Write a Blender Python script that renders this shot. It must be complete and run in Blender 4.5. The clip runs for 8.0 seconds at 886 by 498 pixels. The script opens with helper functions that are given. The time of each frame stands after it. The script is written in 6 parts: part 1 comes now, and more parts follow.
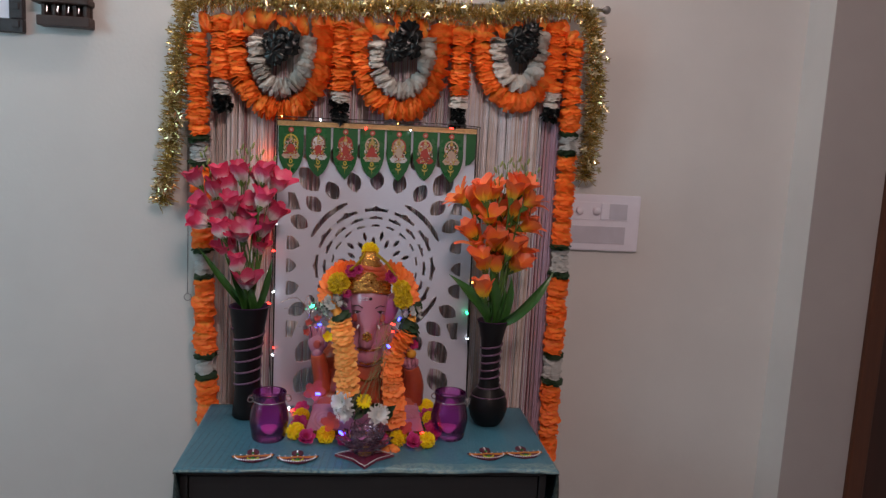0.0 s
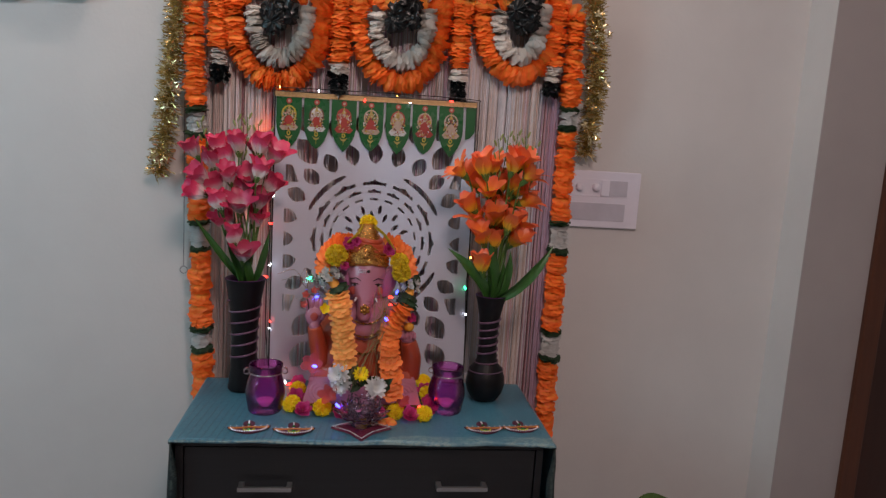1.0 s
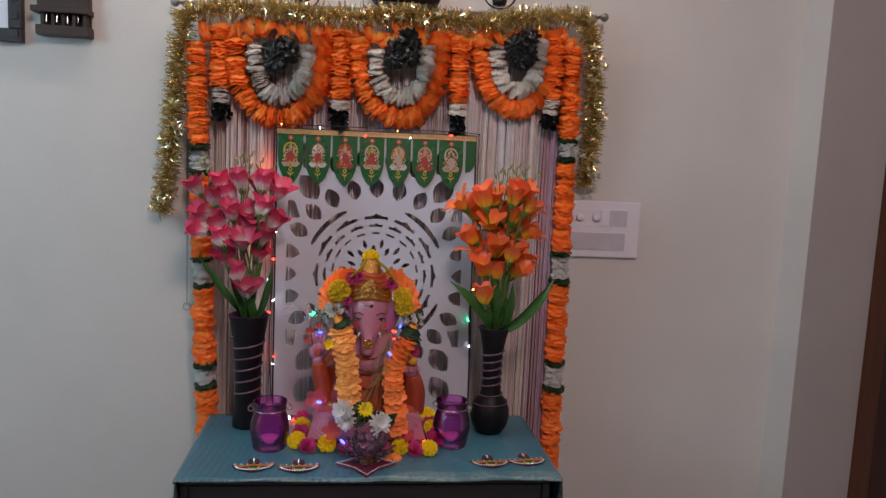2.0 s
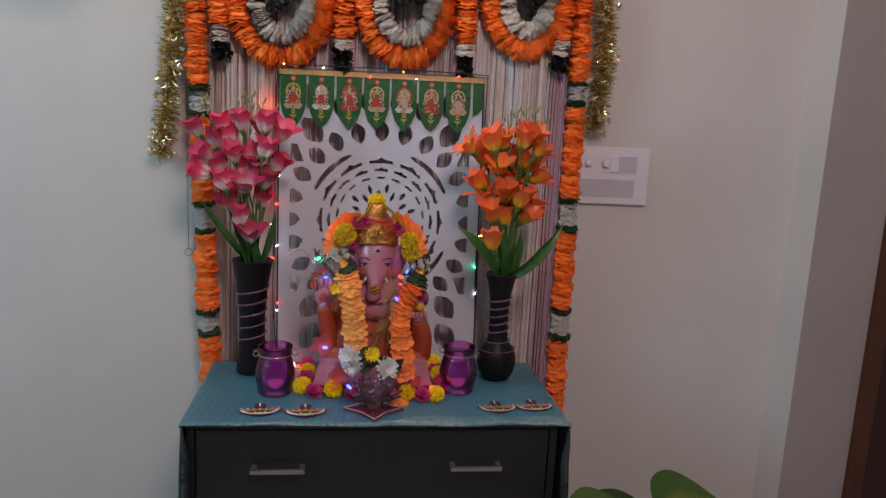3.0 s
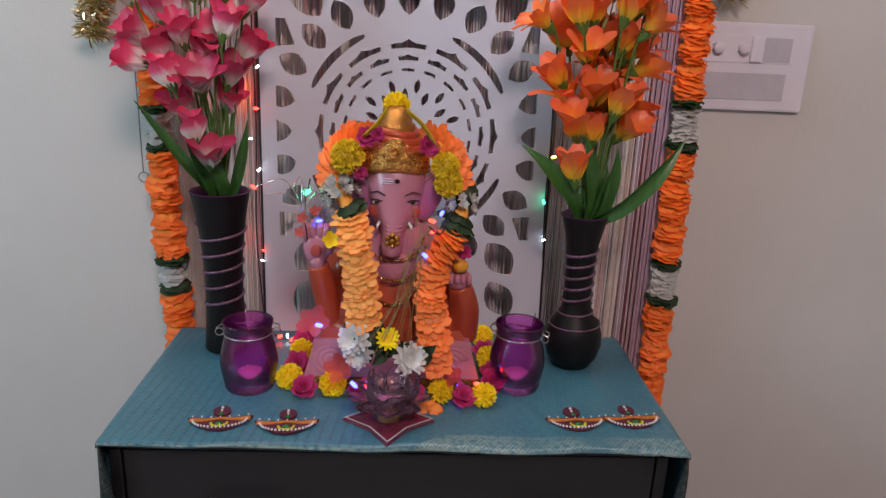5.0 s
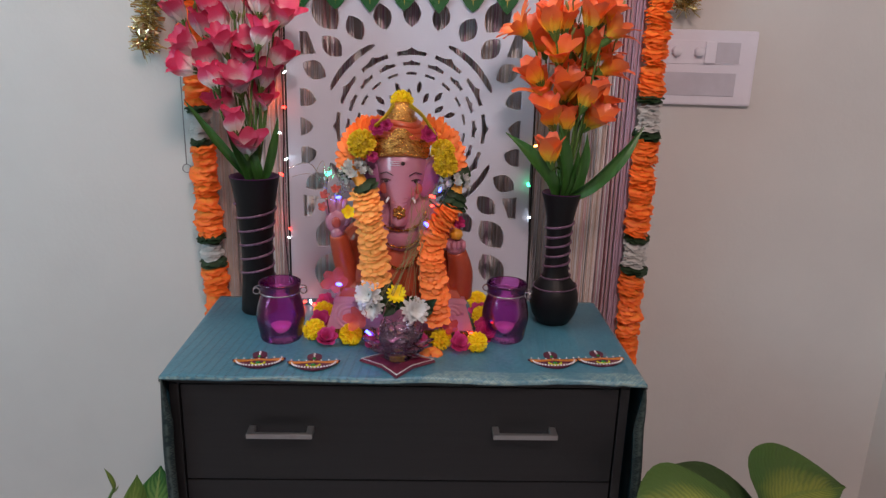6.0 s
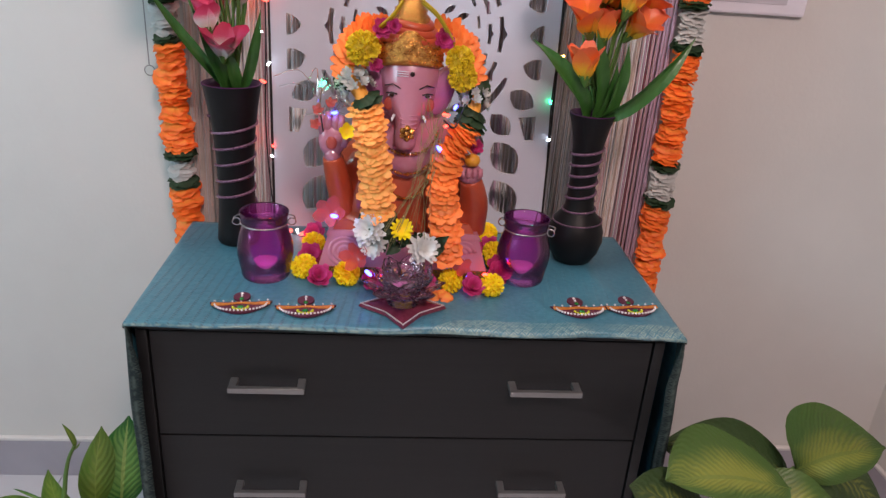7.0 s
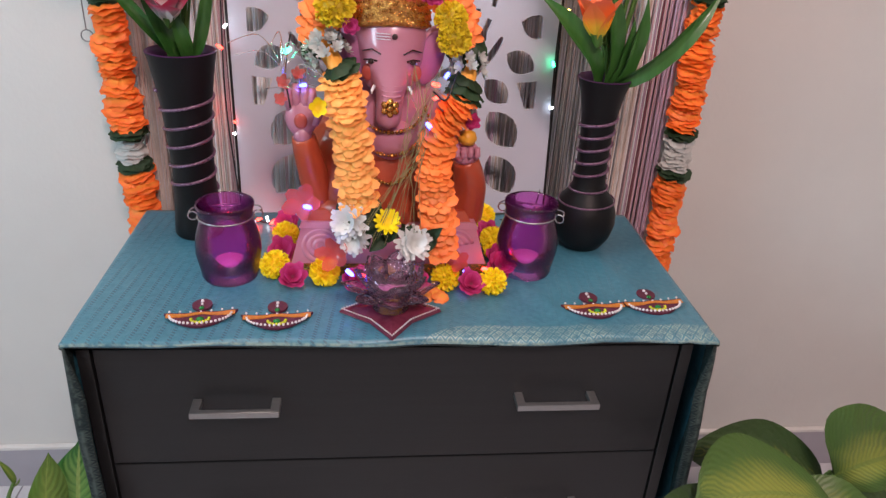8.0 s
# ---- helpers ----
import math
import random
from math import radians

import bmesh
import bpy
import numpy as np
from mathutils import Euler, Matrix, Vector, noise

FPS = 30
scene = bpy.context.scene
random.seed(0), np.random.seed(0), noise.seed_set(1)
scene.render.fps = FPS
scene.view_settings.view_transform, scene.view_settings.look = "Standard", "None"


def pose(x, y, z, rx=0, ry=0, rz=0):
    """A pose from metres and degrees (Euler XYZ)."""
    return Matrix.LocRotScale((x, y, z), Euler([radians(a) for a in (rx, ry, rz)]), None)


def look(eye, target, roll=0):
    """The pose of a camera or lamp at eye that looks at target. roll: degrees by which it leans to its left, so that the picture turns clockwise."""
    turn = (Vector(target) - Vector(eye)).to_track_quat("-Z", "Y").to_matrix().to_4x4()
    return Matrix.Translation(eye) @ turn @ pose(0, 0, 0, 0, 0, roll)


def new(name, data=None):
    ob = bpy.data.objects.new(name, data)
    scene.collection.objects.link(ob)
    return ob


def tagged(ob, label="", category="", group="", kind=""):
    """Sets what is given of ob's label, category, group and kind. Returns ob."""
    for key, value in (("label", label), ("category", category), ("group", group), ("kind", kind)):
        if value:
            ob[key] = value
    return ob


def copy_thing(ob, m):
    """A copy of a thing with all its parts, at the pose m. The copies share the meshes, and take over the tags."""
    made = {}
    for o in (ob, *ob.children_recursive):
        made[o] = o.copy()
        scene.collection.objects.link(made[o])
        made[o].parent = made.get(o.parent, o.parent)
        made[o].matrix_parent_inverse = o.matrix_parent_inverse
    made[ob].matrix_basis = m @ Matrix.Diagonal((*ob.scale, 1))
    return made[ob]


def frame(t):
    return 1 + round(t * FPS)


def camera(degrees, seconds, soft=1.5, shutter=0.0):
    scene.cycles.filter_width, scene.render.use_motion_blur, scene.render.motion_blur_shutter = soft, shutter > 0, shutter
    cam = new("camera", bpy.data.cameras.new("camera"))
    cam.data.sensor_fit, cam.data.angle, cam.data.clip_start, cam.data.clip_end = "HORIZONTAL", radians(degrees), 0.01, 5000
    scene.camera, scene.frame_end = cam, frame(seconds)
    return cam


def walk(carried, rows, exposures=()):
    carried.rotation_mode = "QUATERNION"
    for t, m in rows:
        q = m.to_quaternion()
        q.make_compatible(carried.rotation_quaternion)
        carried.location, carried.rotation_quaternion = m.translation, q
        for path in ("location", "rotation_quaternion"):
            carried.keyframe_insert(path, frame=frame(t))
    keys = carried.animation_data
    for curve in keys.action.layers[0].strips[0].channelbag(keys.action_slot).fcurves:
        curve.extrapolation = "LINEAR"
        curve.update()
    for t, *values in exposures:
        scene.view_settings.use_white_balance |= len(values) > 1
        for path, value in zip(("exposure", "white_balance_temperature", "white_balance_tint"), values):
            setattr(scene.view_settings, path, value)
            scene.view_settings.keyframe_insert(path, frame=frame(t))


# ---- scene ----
cam = camera(63.0, 8.0, 1.4)
PATH = [
    (0, (-0.048, -2.077, 1.416), (0.187, -0.109, 1.152), 3.1),
    (0.5, (-0.044, -2.071, 1.39), (0.2, -0.109, 1.088), 3.1),
    (1, (-0.051, -2.067, 1.378), (0.196, -0.104, 1.081), 3.7),
    (1.5, (-0.054, -2.07, 1.395), (0.194, -0.1, 1.154), 3.1),
    (1.7, (-0.052, -2.073, 1.399), (0.193, -0.101, 1.173), 2.9),
    (2.8, (-0.086, -2.061, 1.382), (0.163, -0.097, 1.099), 2.6),
    (3, (-0.08, -2.039, 1.361), (0.178, -0.086, 1.018), 3.0),
    (3.5, (-0.072, -1.908, 1.318), (0.152, 0.031, 0.882), 1.7),
    (4, (-0.036, -1.656, 1.290), (0.090, 0.289, 0.836), 3.0),
    (4.5, (-0.002, -1.425, 1.265), (0.114, 0.490, 0.701), 3.1),
    (4.7, (0.010, -1.406, 1.270), (0.109, 0.505, 0.691), 2.6),
    (5.8, (-0.009, -1.669, 1.326), (0.098, 0.234, 0.719), 2.7),
    (6, (0.016, -1.69, 1.279), (0.092, 0.23, 0.723), 1.8),
    (6.5, (0.002, -1.637, 1.253), (0.109, 0.23, 0.543), 3.3),
    (7, (-0.048, -1.489, 1.255), (0.118, 0.34, 0.462), 4.1),
    (7.5, (-0.047, -1.362, 1.248), (0.113, 0.429, 0.372), 3.5),
    (8, (-0.048, -1.312, 1.237), (0.165, 0.46, 0.334), 3.4),
]
walk(cam, [(t, look(eye, target, roll)) for t, eye, target, roll in PATH],
     exposures=[(0, -0.2), (3.5, -0.14), (4, -0.08), (4.5, 0.12), (6, 0.30), (6.5, 0.46), (7, 0.66), (8, 0.88)])

# ---------- world and light ----------
world = bpy.data.worlds.new("room_air")
scene.world = world
world.use_nodes = True
world.node_tree.nodes["Background"].inputs[0].default_value = (0.75, 0.85, 1.0, 1)
world.node_tree.nodes["Background"].inputs[1].default_value = 0.02


def area(name, m, sx, sy, watts, colour):
    d = bpy.data.lights.new(name, "AREA")
    d.shape, d.size, d.size_y, d.energy, d.color = "RECTANGLE", sx, sy, watts, colour
    ob = new(name, d)
    ob.matrix_world = m
    return ob


# a warm ceiling lamp over the altar, and cool daylight from a window in the side wall
area("ceiling_lamp", look((0.30, -2.2, 2.66), (0.05, -0.5, 0.7)), 0.5, 0.5, 37, (1.0, 0.738, 0.69))
# a tube lamp high on the altar wall, above the picture
area("tube_lamp", look((-0.30, -0.36, 2.62), (-0.30, -0.34, 1.2)), 1.0, 0.05, 7, (1.0, 0.80, 0.72))
win = area("window_daylight", look((-2.5, -1.5, 1.85), (-0.7, 0.0, 1.45)), 1.2, 1.2, 17.5, (0.52, 0.84, 1.0))
win.data.spread = radians(125)


def glimmer(name, at, watts, colour):
    d = bpy.data.lights.new(name, "POINT")
    d.energy, d.color, d.shadow_soft_size = watts, colour, 0.006
    new(name, d).location = at


# the stronger bulbs of the fairy lights
glimmer("red_bulb_light", (-0.300, -0.060, 0.860), 0.012, (1.0, 0.05, 0.04))
glimmer("red_bulb_light", (-0.196, -0.215, 0.716), 0.015, (1.0, 0.05, 0.04))
glimmer("blue_bulb_light", (-0.128, -0.392, 0.826), 0.035, (0.15, 0.18, 1.0))
glimmer("red_bulb_light", (-0.312, -0.058, 1.150), 0.07, (1.0, 0.14, 0.05))
glimmer("red_bulb_light", (-0.300, -0.058, 1.385), 0.06, (1.0, 0.14, 0.05))

# ---------- materials ----------


def shader(name):
    m = bpy.data.materials.new(name)
    m.use_nodes = True
    nt = m.node_tree
    return m, nt, nt.nodes["Principled BSDF"]


def node(nt, kind, **inputs):
    n = nt.nodes.new(kind)
    for k, v in inputs.items():
        n.inputs[k.replace("_", " ")].default_value = v
    return n


def mat(name, c1, c2=None, scale=8.0, rough=0.6, metal=0.0, bump=0.0, bscale=120.0, vary=0.0, sheen=0.0, sss=0.0, coat=0.0, spec=0.5, detail=4.0, stretch=None):
    """Two-tone noise colour with fine bump; vary: spread of brightness between objects."""
    m, nt, b = shader(name)
    c2 = c2 or tuple(0.82 * v for v in c1)
    tc = nt.nodes.new("ShaderNodeTexCoord")
    src = tc.outputs["Object"]
    if stretch:
        mp = nt.nodes.new("ShaderNodeMapping")
        mp.inputs["Scale"].default_value = stretch
        nt.links.new(src, mp.inputs[0])
        src = mp.outputs[0]
    n = node(nt, "ShaderNodeTexNoise", Scale=scale, Detail=detail, Roughness=0.6)
    nt.links.new(src, n.inputs["Vector"])
    r = nt.nodes.new("ShaderNodeValToRGB")
    r.color_ramp.elements[0].position, r.color_ramp.elements[1].position = 0.3, 0.7
    r.color_ramp.elements[0].color, r.color_ramp.elements[1].color = (*c1, 1), (*c2, 1)
    nt.links.new(n.outputs["Fac"], r.inputs[0])
    out = r.outputs[0]
    if vary:
        oi = nt.nodes.new("ShaderNodeObjectInfo")
        mr = nt.nodes.new("ShaderNodeMapRange")
        mr.inputs["To Min"].default_value, mr.inputs["To Max"].default_value = 1 - vary, 1 + vary
        nt.links.new(oi.outputs["Random"], mr.inputs["Value"])
        hs = nt.nodes.new("ShaderNodeHueSaturation")
        nt.links.new(out, hs.inputs["Color"])
        nt.links.new(mr.outputs[0], hs.inputs["Value"])
        out = hs.outputs[0]
    nt.links.new(out, b.inputs["Base Color"])
    b.inputs["Roughness"].default_value, b.inputs["Metallic"].default_value = rough, metal
    b.inputs["Sheen Weight"].default_value, b.inputs["Coat Weight"].default_value = sheen, coat
    b.inputs["Specular IOR Level"].default_value = spec
    if sss:
        b.inputs["Subsurface Weight"].default_value, b.inputs["Subsurface Scale"].default_value = sss, 0.01
    rr = nt.nodes.new("ShaderNodeMapRange")
    rr.inputs["To Min"].default_value, rr.inputs["To Max"].default_value = max(0.02, rough - 0.08), min(1, rough + 0.08)
    nt.links.new(n.outputs["Fac"], rr.inputs["Value"])
    nt.links.new(rr.outputs[0], b.inputs["Roughness"])
    if bump:
        n2 = node(nt, "ShaderNodeTexNoise", Scale=bscale, Detail=3.0)
        nt.links.new(src, n2.inputs["Vector"])
        bp = node(nt, "ShaderNodeBump", Strength=bump, Distance=0.002)
        nt.links.new(n2.outputs["Fac"], bp.inputs["Height"])
        nt.links.new(bp.outputs[0], b.inputs["Normal"])
    return m


def petal(name, stops, rough=0.55, vary=0.1, trans=0.15):
    """Pigment that runs from the petal's base (v=0) to its tip (v=1)."""
    m, nt, b = shader(name)
    uv = nt.nodes.new("ShaderNodeUVMap")
    sep = nt.nodes.new("ShaderNodeSeparateXYZ")
    nt.links.new(uv.outputs[0], sep.inputs[0])
    n = node(nt, "ShaderNodeTexNoise", Scale=60.0, Detail=3.0)
    tc = nt.nodes.new("ShaderNodeTexCoord")
    nt.links.new(tc.outputs["Object"], n.inputs["Vector"])
    ma = nt.nodes.new("ShaderNodeMath")
    ma.operation = "MULTIPLY_ADD"
    ma.inputs[1].default_value = 0.28
    nt.links.new(n.outputs["Fac"], ma.inputs[0])
    sb = nt.nodes.new("ShaderNodeMath")
    sb.operation = "SUBTRACT"
    sb.inputs[1].default_value = 0.14
    nt.links.new(sep.outputs["Y"], sb.inputs[0])
    nt.links.new(sb.outputs[0], ma.inputs[2])
    r = nt.nodes.new("ShaderNodeValToRGB")
    el = r.color_ramp.elements
    while len(el) < len(stops):
        el.new(0.5)
    for e, (p, c) in zip(el, stops):
        e.position, e.color = p, (*c, 1)
    nt.links.new(ma.outputs[0], r.inputs[0])
    oi = nt.nodes.new("ShaderNodeObjectInfo")
    mr = nt.nodes.new("ShaderNodeMapRange")
    mr.inputs["To Min"].default_value, mr.inputs["To Max"].default_value = 1 - vary, 1 + vary
    nt.links.new(oi.outputs["Random"], mr.inputs["Value"])
    hs = nt.nodes.new("ShaderNodeHueSaturation")
    nt.links.new(r.outputs[0], hs.inputs["Color"])
    nt.links.new(mr.outputs[0], hs.inputs["Value"])
    nt.links.new(hs.outputs[0], b.inputs["Base Color"])
    b.inputs["Roughness"].default_value = rough
    tr = nt.nodes.new("ShaderNodeBsdfTranslucent")
    nt.links.new(hs.outputs[0], tr.inputs["Color"])
    mx = nt.nodes.new("ShaderNodeMixShader")
    mx.inputs[0].default_value = trans
    nt.links.new(b.outputs[0], mx.inputs[1])
    nt.links.new(tr.outputs[0], mx.inputs[2])
    nt.links.new(mx.outputs[0], nt.nodes["Material Output"].inputs[0])
    return m


def glow(name, colour, strength):
    m, nt, b = shader(name)
    b.inputs["Base Color"].default_value = (*colour, 1)
    b.inputs["Emission Color"].default_value = (*colour, 1)
    b.inputs["Emission Strength"].default_value = strength
    return m


def film(name, colour, clear=0.45, rough=0.15):
    """Thin coloured film: partly clear, with a gloss."""
    m, nt, b = shader(name)
    b.inputs["Base Color"].default_value = (*colour, 1)
    b.inputs["Roughness"].default_value, b.inputs["Coat Weight"].default_value = rough, 0.6
    tr = nt.nodes.new("ShaderNodeBsdfTransparent")
    tr.inputs["Color"].default_value = (*[min(1.0, 0.25 + v) for v in colour], 1)
    tl = nt.nodes.new("ShaderNodeBsdfTranslucent")
    tl.inputs["Color"].default_value = (*colour, 1)
    m1, m2 = nt.nodes.new("ShaderNodeMixShader"), nt.nodes.new("ShaderNodeMixShader")
    m1.inputs[0].default_value, m2.inputs[0].default_value = 0.35, clear
    nt.links.new(b.outputs[0], m1.inputs[1])
    nt.links.new(tl.outputs[0], m1.inputs[2])
    nt.links.new(m1.outputs[0], m2.inputs[1])
    nt.links.new(tr.outputs[0], m2.inputs[2])
    nt.links.new(m2.outputs[0], nt.nodes["Material Output"].inputs[0])
    return m


def thin_glass(name, tint, body, share=0.10, rough=0.03, ior=1.65):
    """Thin coloured glass: tinted clear, a little milky, glossy by Fresnel."""
    m, nt, b = shader(name)
    b.inputs["Base Color"].default_value = (*body, 1)
    b.inputs["Roughness"].default_value = 0.15
    tr = nt.nodes.new("ShaderNodeBsdfTransparent")
    tr.inputs["Color"].default_value = (*tint, 1)
    gl = nt.nodes.new("ShaderNodeBsdfGlossy")
    gl.inputs["Roughness"].default_value = rough
    fr = nt.nodes.new("ShaderNodeFresnel")
    fr.inputs["IOR"].default_value = ior
    n = node(nt, "ShaderNodeTexNoise", Scale=35.0, Detail=2.0)
    bp = node(nt, "ShaderNodeBump", Strength=0.16, Distance=0.004)
    nt.links.new(n.outputs["Fac"], bp.inputs["Height"])
    nt.links.new(bp.outputs[0], gl.inputs["Normal"])
    m1, m2 = nt.nodes.new("ShaderNodeMixShader"), nt.nodes.new("ShaderNodeMixShader")
    m1.inputs[0].default_value = share
    nt.links.new(tr.outputs[0], m1.inputs[1])
    nt.links.new(b.outputs[0], m1.inputs[2])
    nt.links.new(fr.outputs[0], m2.inputs[0])
    nt.links.new(m1.outputs[0], m2.inputs[1])
    nt.links.new(gl.outputs[0], m2.inputs[2])
    nt.links.new(m2.outputs[0], nt.nodes["Material Output"].inputs[0])
    return m


PLASTER = mat("wall_paint", (0.66, 0.66, 0.64), (0.60, 0.60, 0.585), 2.2, 0.75, bump=0.25, bscale=90)
CEIL = mat("ceiling_paint", (0.74, 0.74, 0.72), None, 3, 0.8)
TILE = mat("floor_tile", (0.56, 0.56, 0.60), (0.50, 0.50, 0.54), 5, 0.22, bump=0.05)
GROUT = mat("grout", (0.22, 0.22, 0.22), None, 20, 0.9)
SKIRT = mat("skirting_tile", (0.38, 0.37, 0.42), (0.33, 0.32, 0.37), 6, 0.35)
BEAD = mat("skirting_bead", (0.72, 0.71, 0.70), None, 10, 0.5)
LAMINATE = mat("black_brown_laminate", (0.0085, 0.0092, 0.0104), (0.0128, 0.0137, 0.0152), 3, 0.42, spec=0.45, bump=0.12, bscale=60, stretch=(1, 6, 25))
STEEL = mat("brushed_steel", (0.38, 0.38, 0.38), (0.31, 0.31, 0.31), 30, 0.38, 0.85, bump=0.05, stretch=(1, 30, 30))
WHITE_MDF = mat("white_board", (0.565, 0.61, 0.72), (0.525, 0.57, 0.68), 4, 0.5, bump=0.06, bscale=200)
MATT_BLACK = mat("matt_black_ceramic", (0.0040, 0.0037, 0.0045), (0.007, 0.0065, 0.0078), 18, 0.5, spec=0.28, bump=0.15, bscale=90)
DOOR_WOOD = mat("door_wood", (0.10, 0.032, 0.014), (0.065, 0.020, 0.009), 4, 0.4, bump=0.1, stretch=(8, 8, 0.6))
DOOR_DARK = mat("door_veneer", (0.045, 0.013, 0.006), (0.03, 0.009, 0.005), 4, 0.35, bump=0.1, stretch=(8, 8, 0.6))
PLASTIC = mat("white_plastic", (0.78, 0.78, 0.87), (0.74, 0.74, 0.83), 12, 0.35)
PLASTIC_GREY = mat("grey_plastic", (0.60, 0.60, 0.68), None, 12, 0.4)

# ---------- mesh helpers ----------


def obj(name, bm, material, parent=None, label="", smooth=False):
    me = bpy.data.meshes.new(name)
    if smooth:
        for f in bm.faces:
            f.smooth = True
    bm.to_mesh(me)
    bm.free()
    for x in material if isinstance(material, (list, tuple)) else [material]:
        me.materials.append(x)
    ob = new(name, me)
    if parent:
        ob.parent = parent
    if label:
        tagged(ob, label)
    return ob


def part(name, bm, material, parent, label="", smooth=False):
    return obj(name, bm, material, parent, label, smooth)


def thing(name, label, category, at=(0, 0, 0), group="", kind=""):
    ob = new(name)
    ob.location = at
    ob.empty_display_size = 0.02
    return tagged(ob, label, category, group, kind)


def box(x0, x1, y0, y1, z0, z1, bevel=0.0, bm=None):
    bm = bm or bmesh.new()
    v = bmesh.ops.create_cube(bm, size=1)["verts"]
    for p in v:
        p.co = Vector(((x0 + x1) / 2 + p.co.x * (x1 - x0), (y0 + y1) / 2 + p.co.y * (y1 - y0), (z0 + z1) / 2 + p.co.z * (z1 - z0)))
    if bevel:
        edges = list({e for p in v for e in p.link_edges})
        bmesh.ops.bevel(bm, geom=edges, offset=bevel, segments=2, affect="EDGES", profile=0.6)
    return bm


def lathe(profile, n=32, bm=None, mid=(0, 0, 0), caps=True):
    """Turns (radius, height) pairs round z."""
    bm = bm or bmesh.new()
    rings = []
    for r, z in profile:
        if r < 1e-6:
            rings.append([bm.verts.new((mid[0], mid[1], mid[2] + z))])
        else:
            rings.append([bm.verts.new((mid[0] + r * math.cos(6.28318531 * i / n), mid[1] + r * math.sin(6.28318531 * i / n), mid[2] + z)) for i in range(n)])
    for a, b in zip(rings, rings[1:]):
        for i in range(n):
            q = [a[i % len(a)], a[(i + 1) % len(a)], b[(i + 1) % len(b)], b[i % len(b)]]
            q = [v for k, v in enumerate(q) if v not in q[:k]]
            if len(q) > 2:
                bm.faces.new(q)
    return bm


def tube(path, radius, n=8, bm=None, closed=False):
    """A tube along points; radius: a number, or one for each point."""
    bm = bm or bmesh.new()
    path = [Vector(p) for p in path]
    m = len(path)
    rs = [radius] * m if isinstance(radius, (int, float)) else radius
    rings, up = [], Vector((0.123, 0.31, 0.94))
    for i, p in enumerate(path):
        a, b = (path[i - 1], path[(i + 1) % m]) if closed else (path[max(i - 1, 0)], path[min(i + 1, m - 1)])
        d = (b - a).normalized()
        side = d.cross(up)
        if side.length < 1e-4:
            side = d.cross(Vector((1, 0, 0)))
        side.normalize()
        up = side.cross(d).normalized()
        rings.append([bm.verts.new(p + rs[i] * (side * math.cos(6.28318531 * k / n) + up * math.sin(6.28318531 * k / n))) for k in range(n)])
    for a, b in list(zip(rings, rings[1:])) + ([(rings[-1], rings[0])] if closed else []):
        for k in range(n):
            bm.faces.new((a[k], a[(k + 1) % n], b[(k + 1) % n], b[k]))
    if not closed:
        bm.faces.new(rings[0][::-1])
        bm.faces.new(rings[-1])
    return bm


def smooth_line(pts, n=8):
    """Catmull-Rom through points."""
    pts = [Vector(p) for p in pts]
    out = []
    for i in range(len(pts) - 1):
        a, b, c, d = pts[max(i - 1, 0)], pts[i], pts[i + 1], pts[min(i + 2, len(pts) - 1)]
        for k in range(n):
            t = k / n
            out.append(0.5 * (2 * b + (c - a) * t + (2 * a - 5 * b + 4 * c - d) * t * t + (3 * b - a - 3 * c + d) * t ** 3))
    return out + [pts[-1]]


def ball(mid, rx, ry=None, rz=None, seg=16, rings=10, bm=None, turn=None):
    bm = bm or bmesh.new()
    ry, rz = ry or rx, rz or rx
    v = bmesh.ops.create_uvsphere(bm, u_segments=seg, v_segments=rings, radius=1)["verts"]
    m = Matrix.Translation(mid) @ (turn or Matrix()) @ Matrix.Diagonal((rx, ry, rz, 1))
    bmesh.ops.transform(bm, matrix=m, verts=v)
    return bm


# ---------- the room ----------
H = 0.70
FLOOR = -0.035


def structure(name, bm, material, label, category="wall"):
    return tagged(obj(name, bm, material), label, category, kind="structure")


structure("wall_north", box(-2.6, 1.25, 0.0, 0.15, FLOOR, 2.72), PLASTER, "off-white painted plaster wall behind the altar")
pier = structure("wall_pier", box(1.25, 1.462, -0.125, 0.15, FLOOR, 2.72), PLASTER, "off-white plaster pier beside the wooden door frame")
# thin front skin in a darker plaster copy; the pier's shade is in its colour
PIER_SHADE = mat("shaded_plaster", (0.40, 0.37, 0.355), (0.36, 0.33, 0.32), 2.2, 0.75, bump=0.25, bscale=90)
part("pier_front", box(1.2505, 1.462, -0.129, -0.1255, FLOOR + 0.115, 2.72), PIER_SHADE, pier, "plaster front with its shade in the colour")
structure("wall_over_door", box(1.462, 2.5, -0.125, 0.15, 2.1, 2.72), PLASTER, "off-white plaster wall over the door")
structure("wall_west", box(-2.75, -2.6, -4.2, 0.15, FLOOR, 2.72), PLASTER, "off-white painted plaster side wall")
structure("wall_east", box(2.5, 2.65, -4.2, 0.15, FLOOR, 2.72), PLASTER, "off-white painted plaster side wall")
structure("wall_south", box(-2.75, 2.65, -4.35, -4.2, FLOOR, 2.72), PLASTER, "off-white painted plaster wall at the room's back")
structure("ceiling", box(-2.75, 2.65, -4.35, 0.15, 2.72, 2.85), CEIL, "white painted ceiling", "ceiling")
floor = structure("floor", box(-2.75, 2.65, -4.35, 0.15, FLOOR - 0.1, FLOOR - 0.004), GROUT, "pale grey glazed floor tiles", "floor")

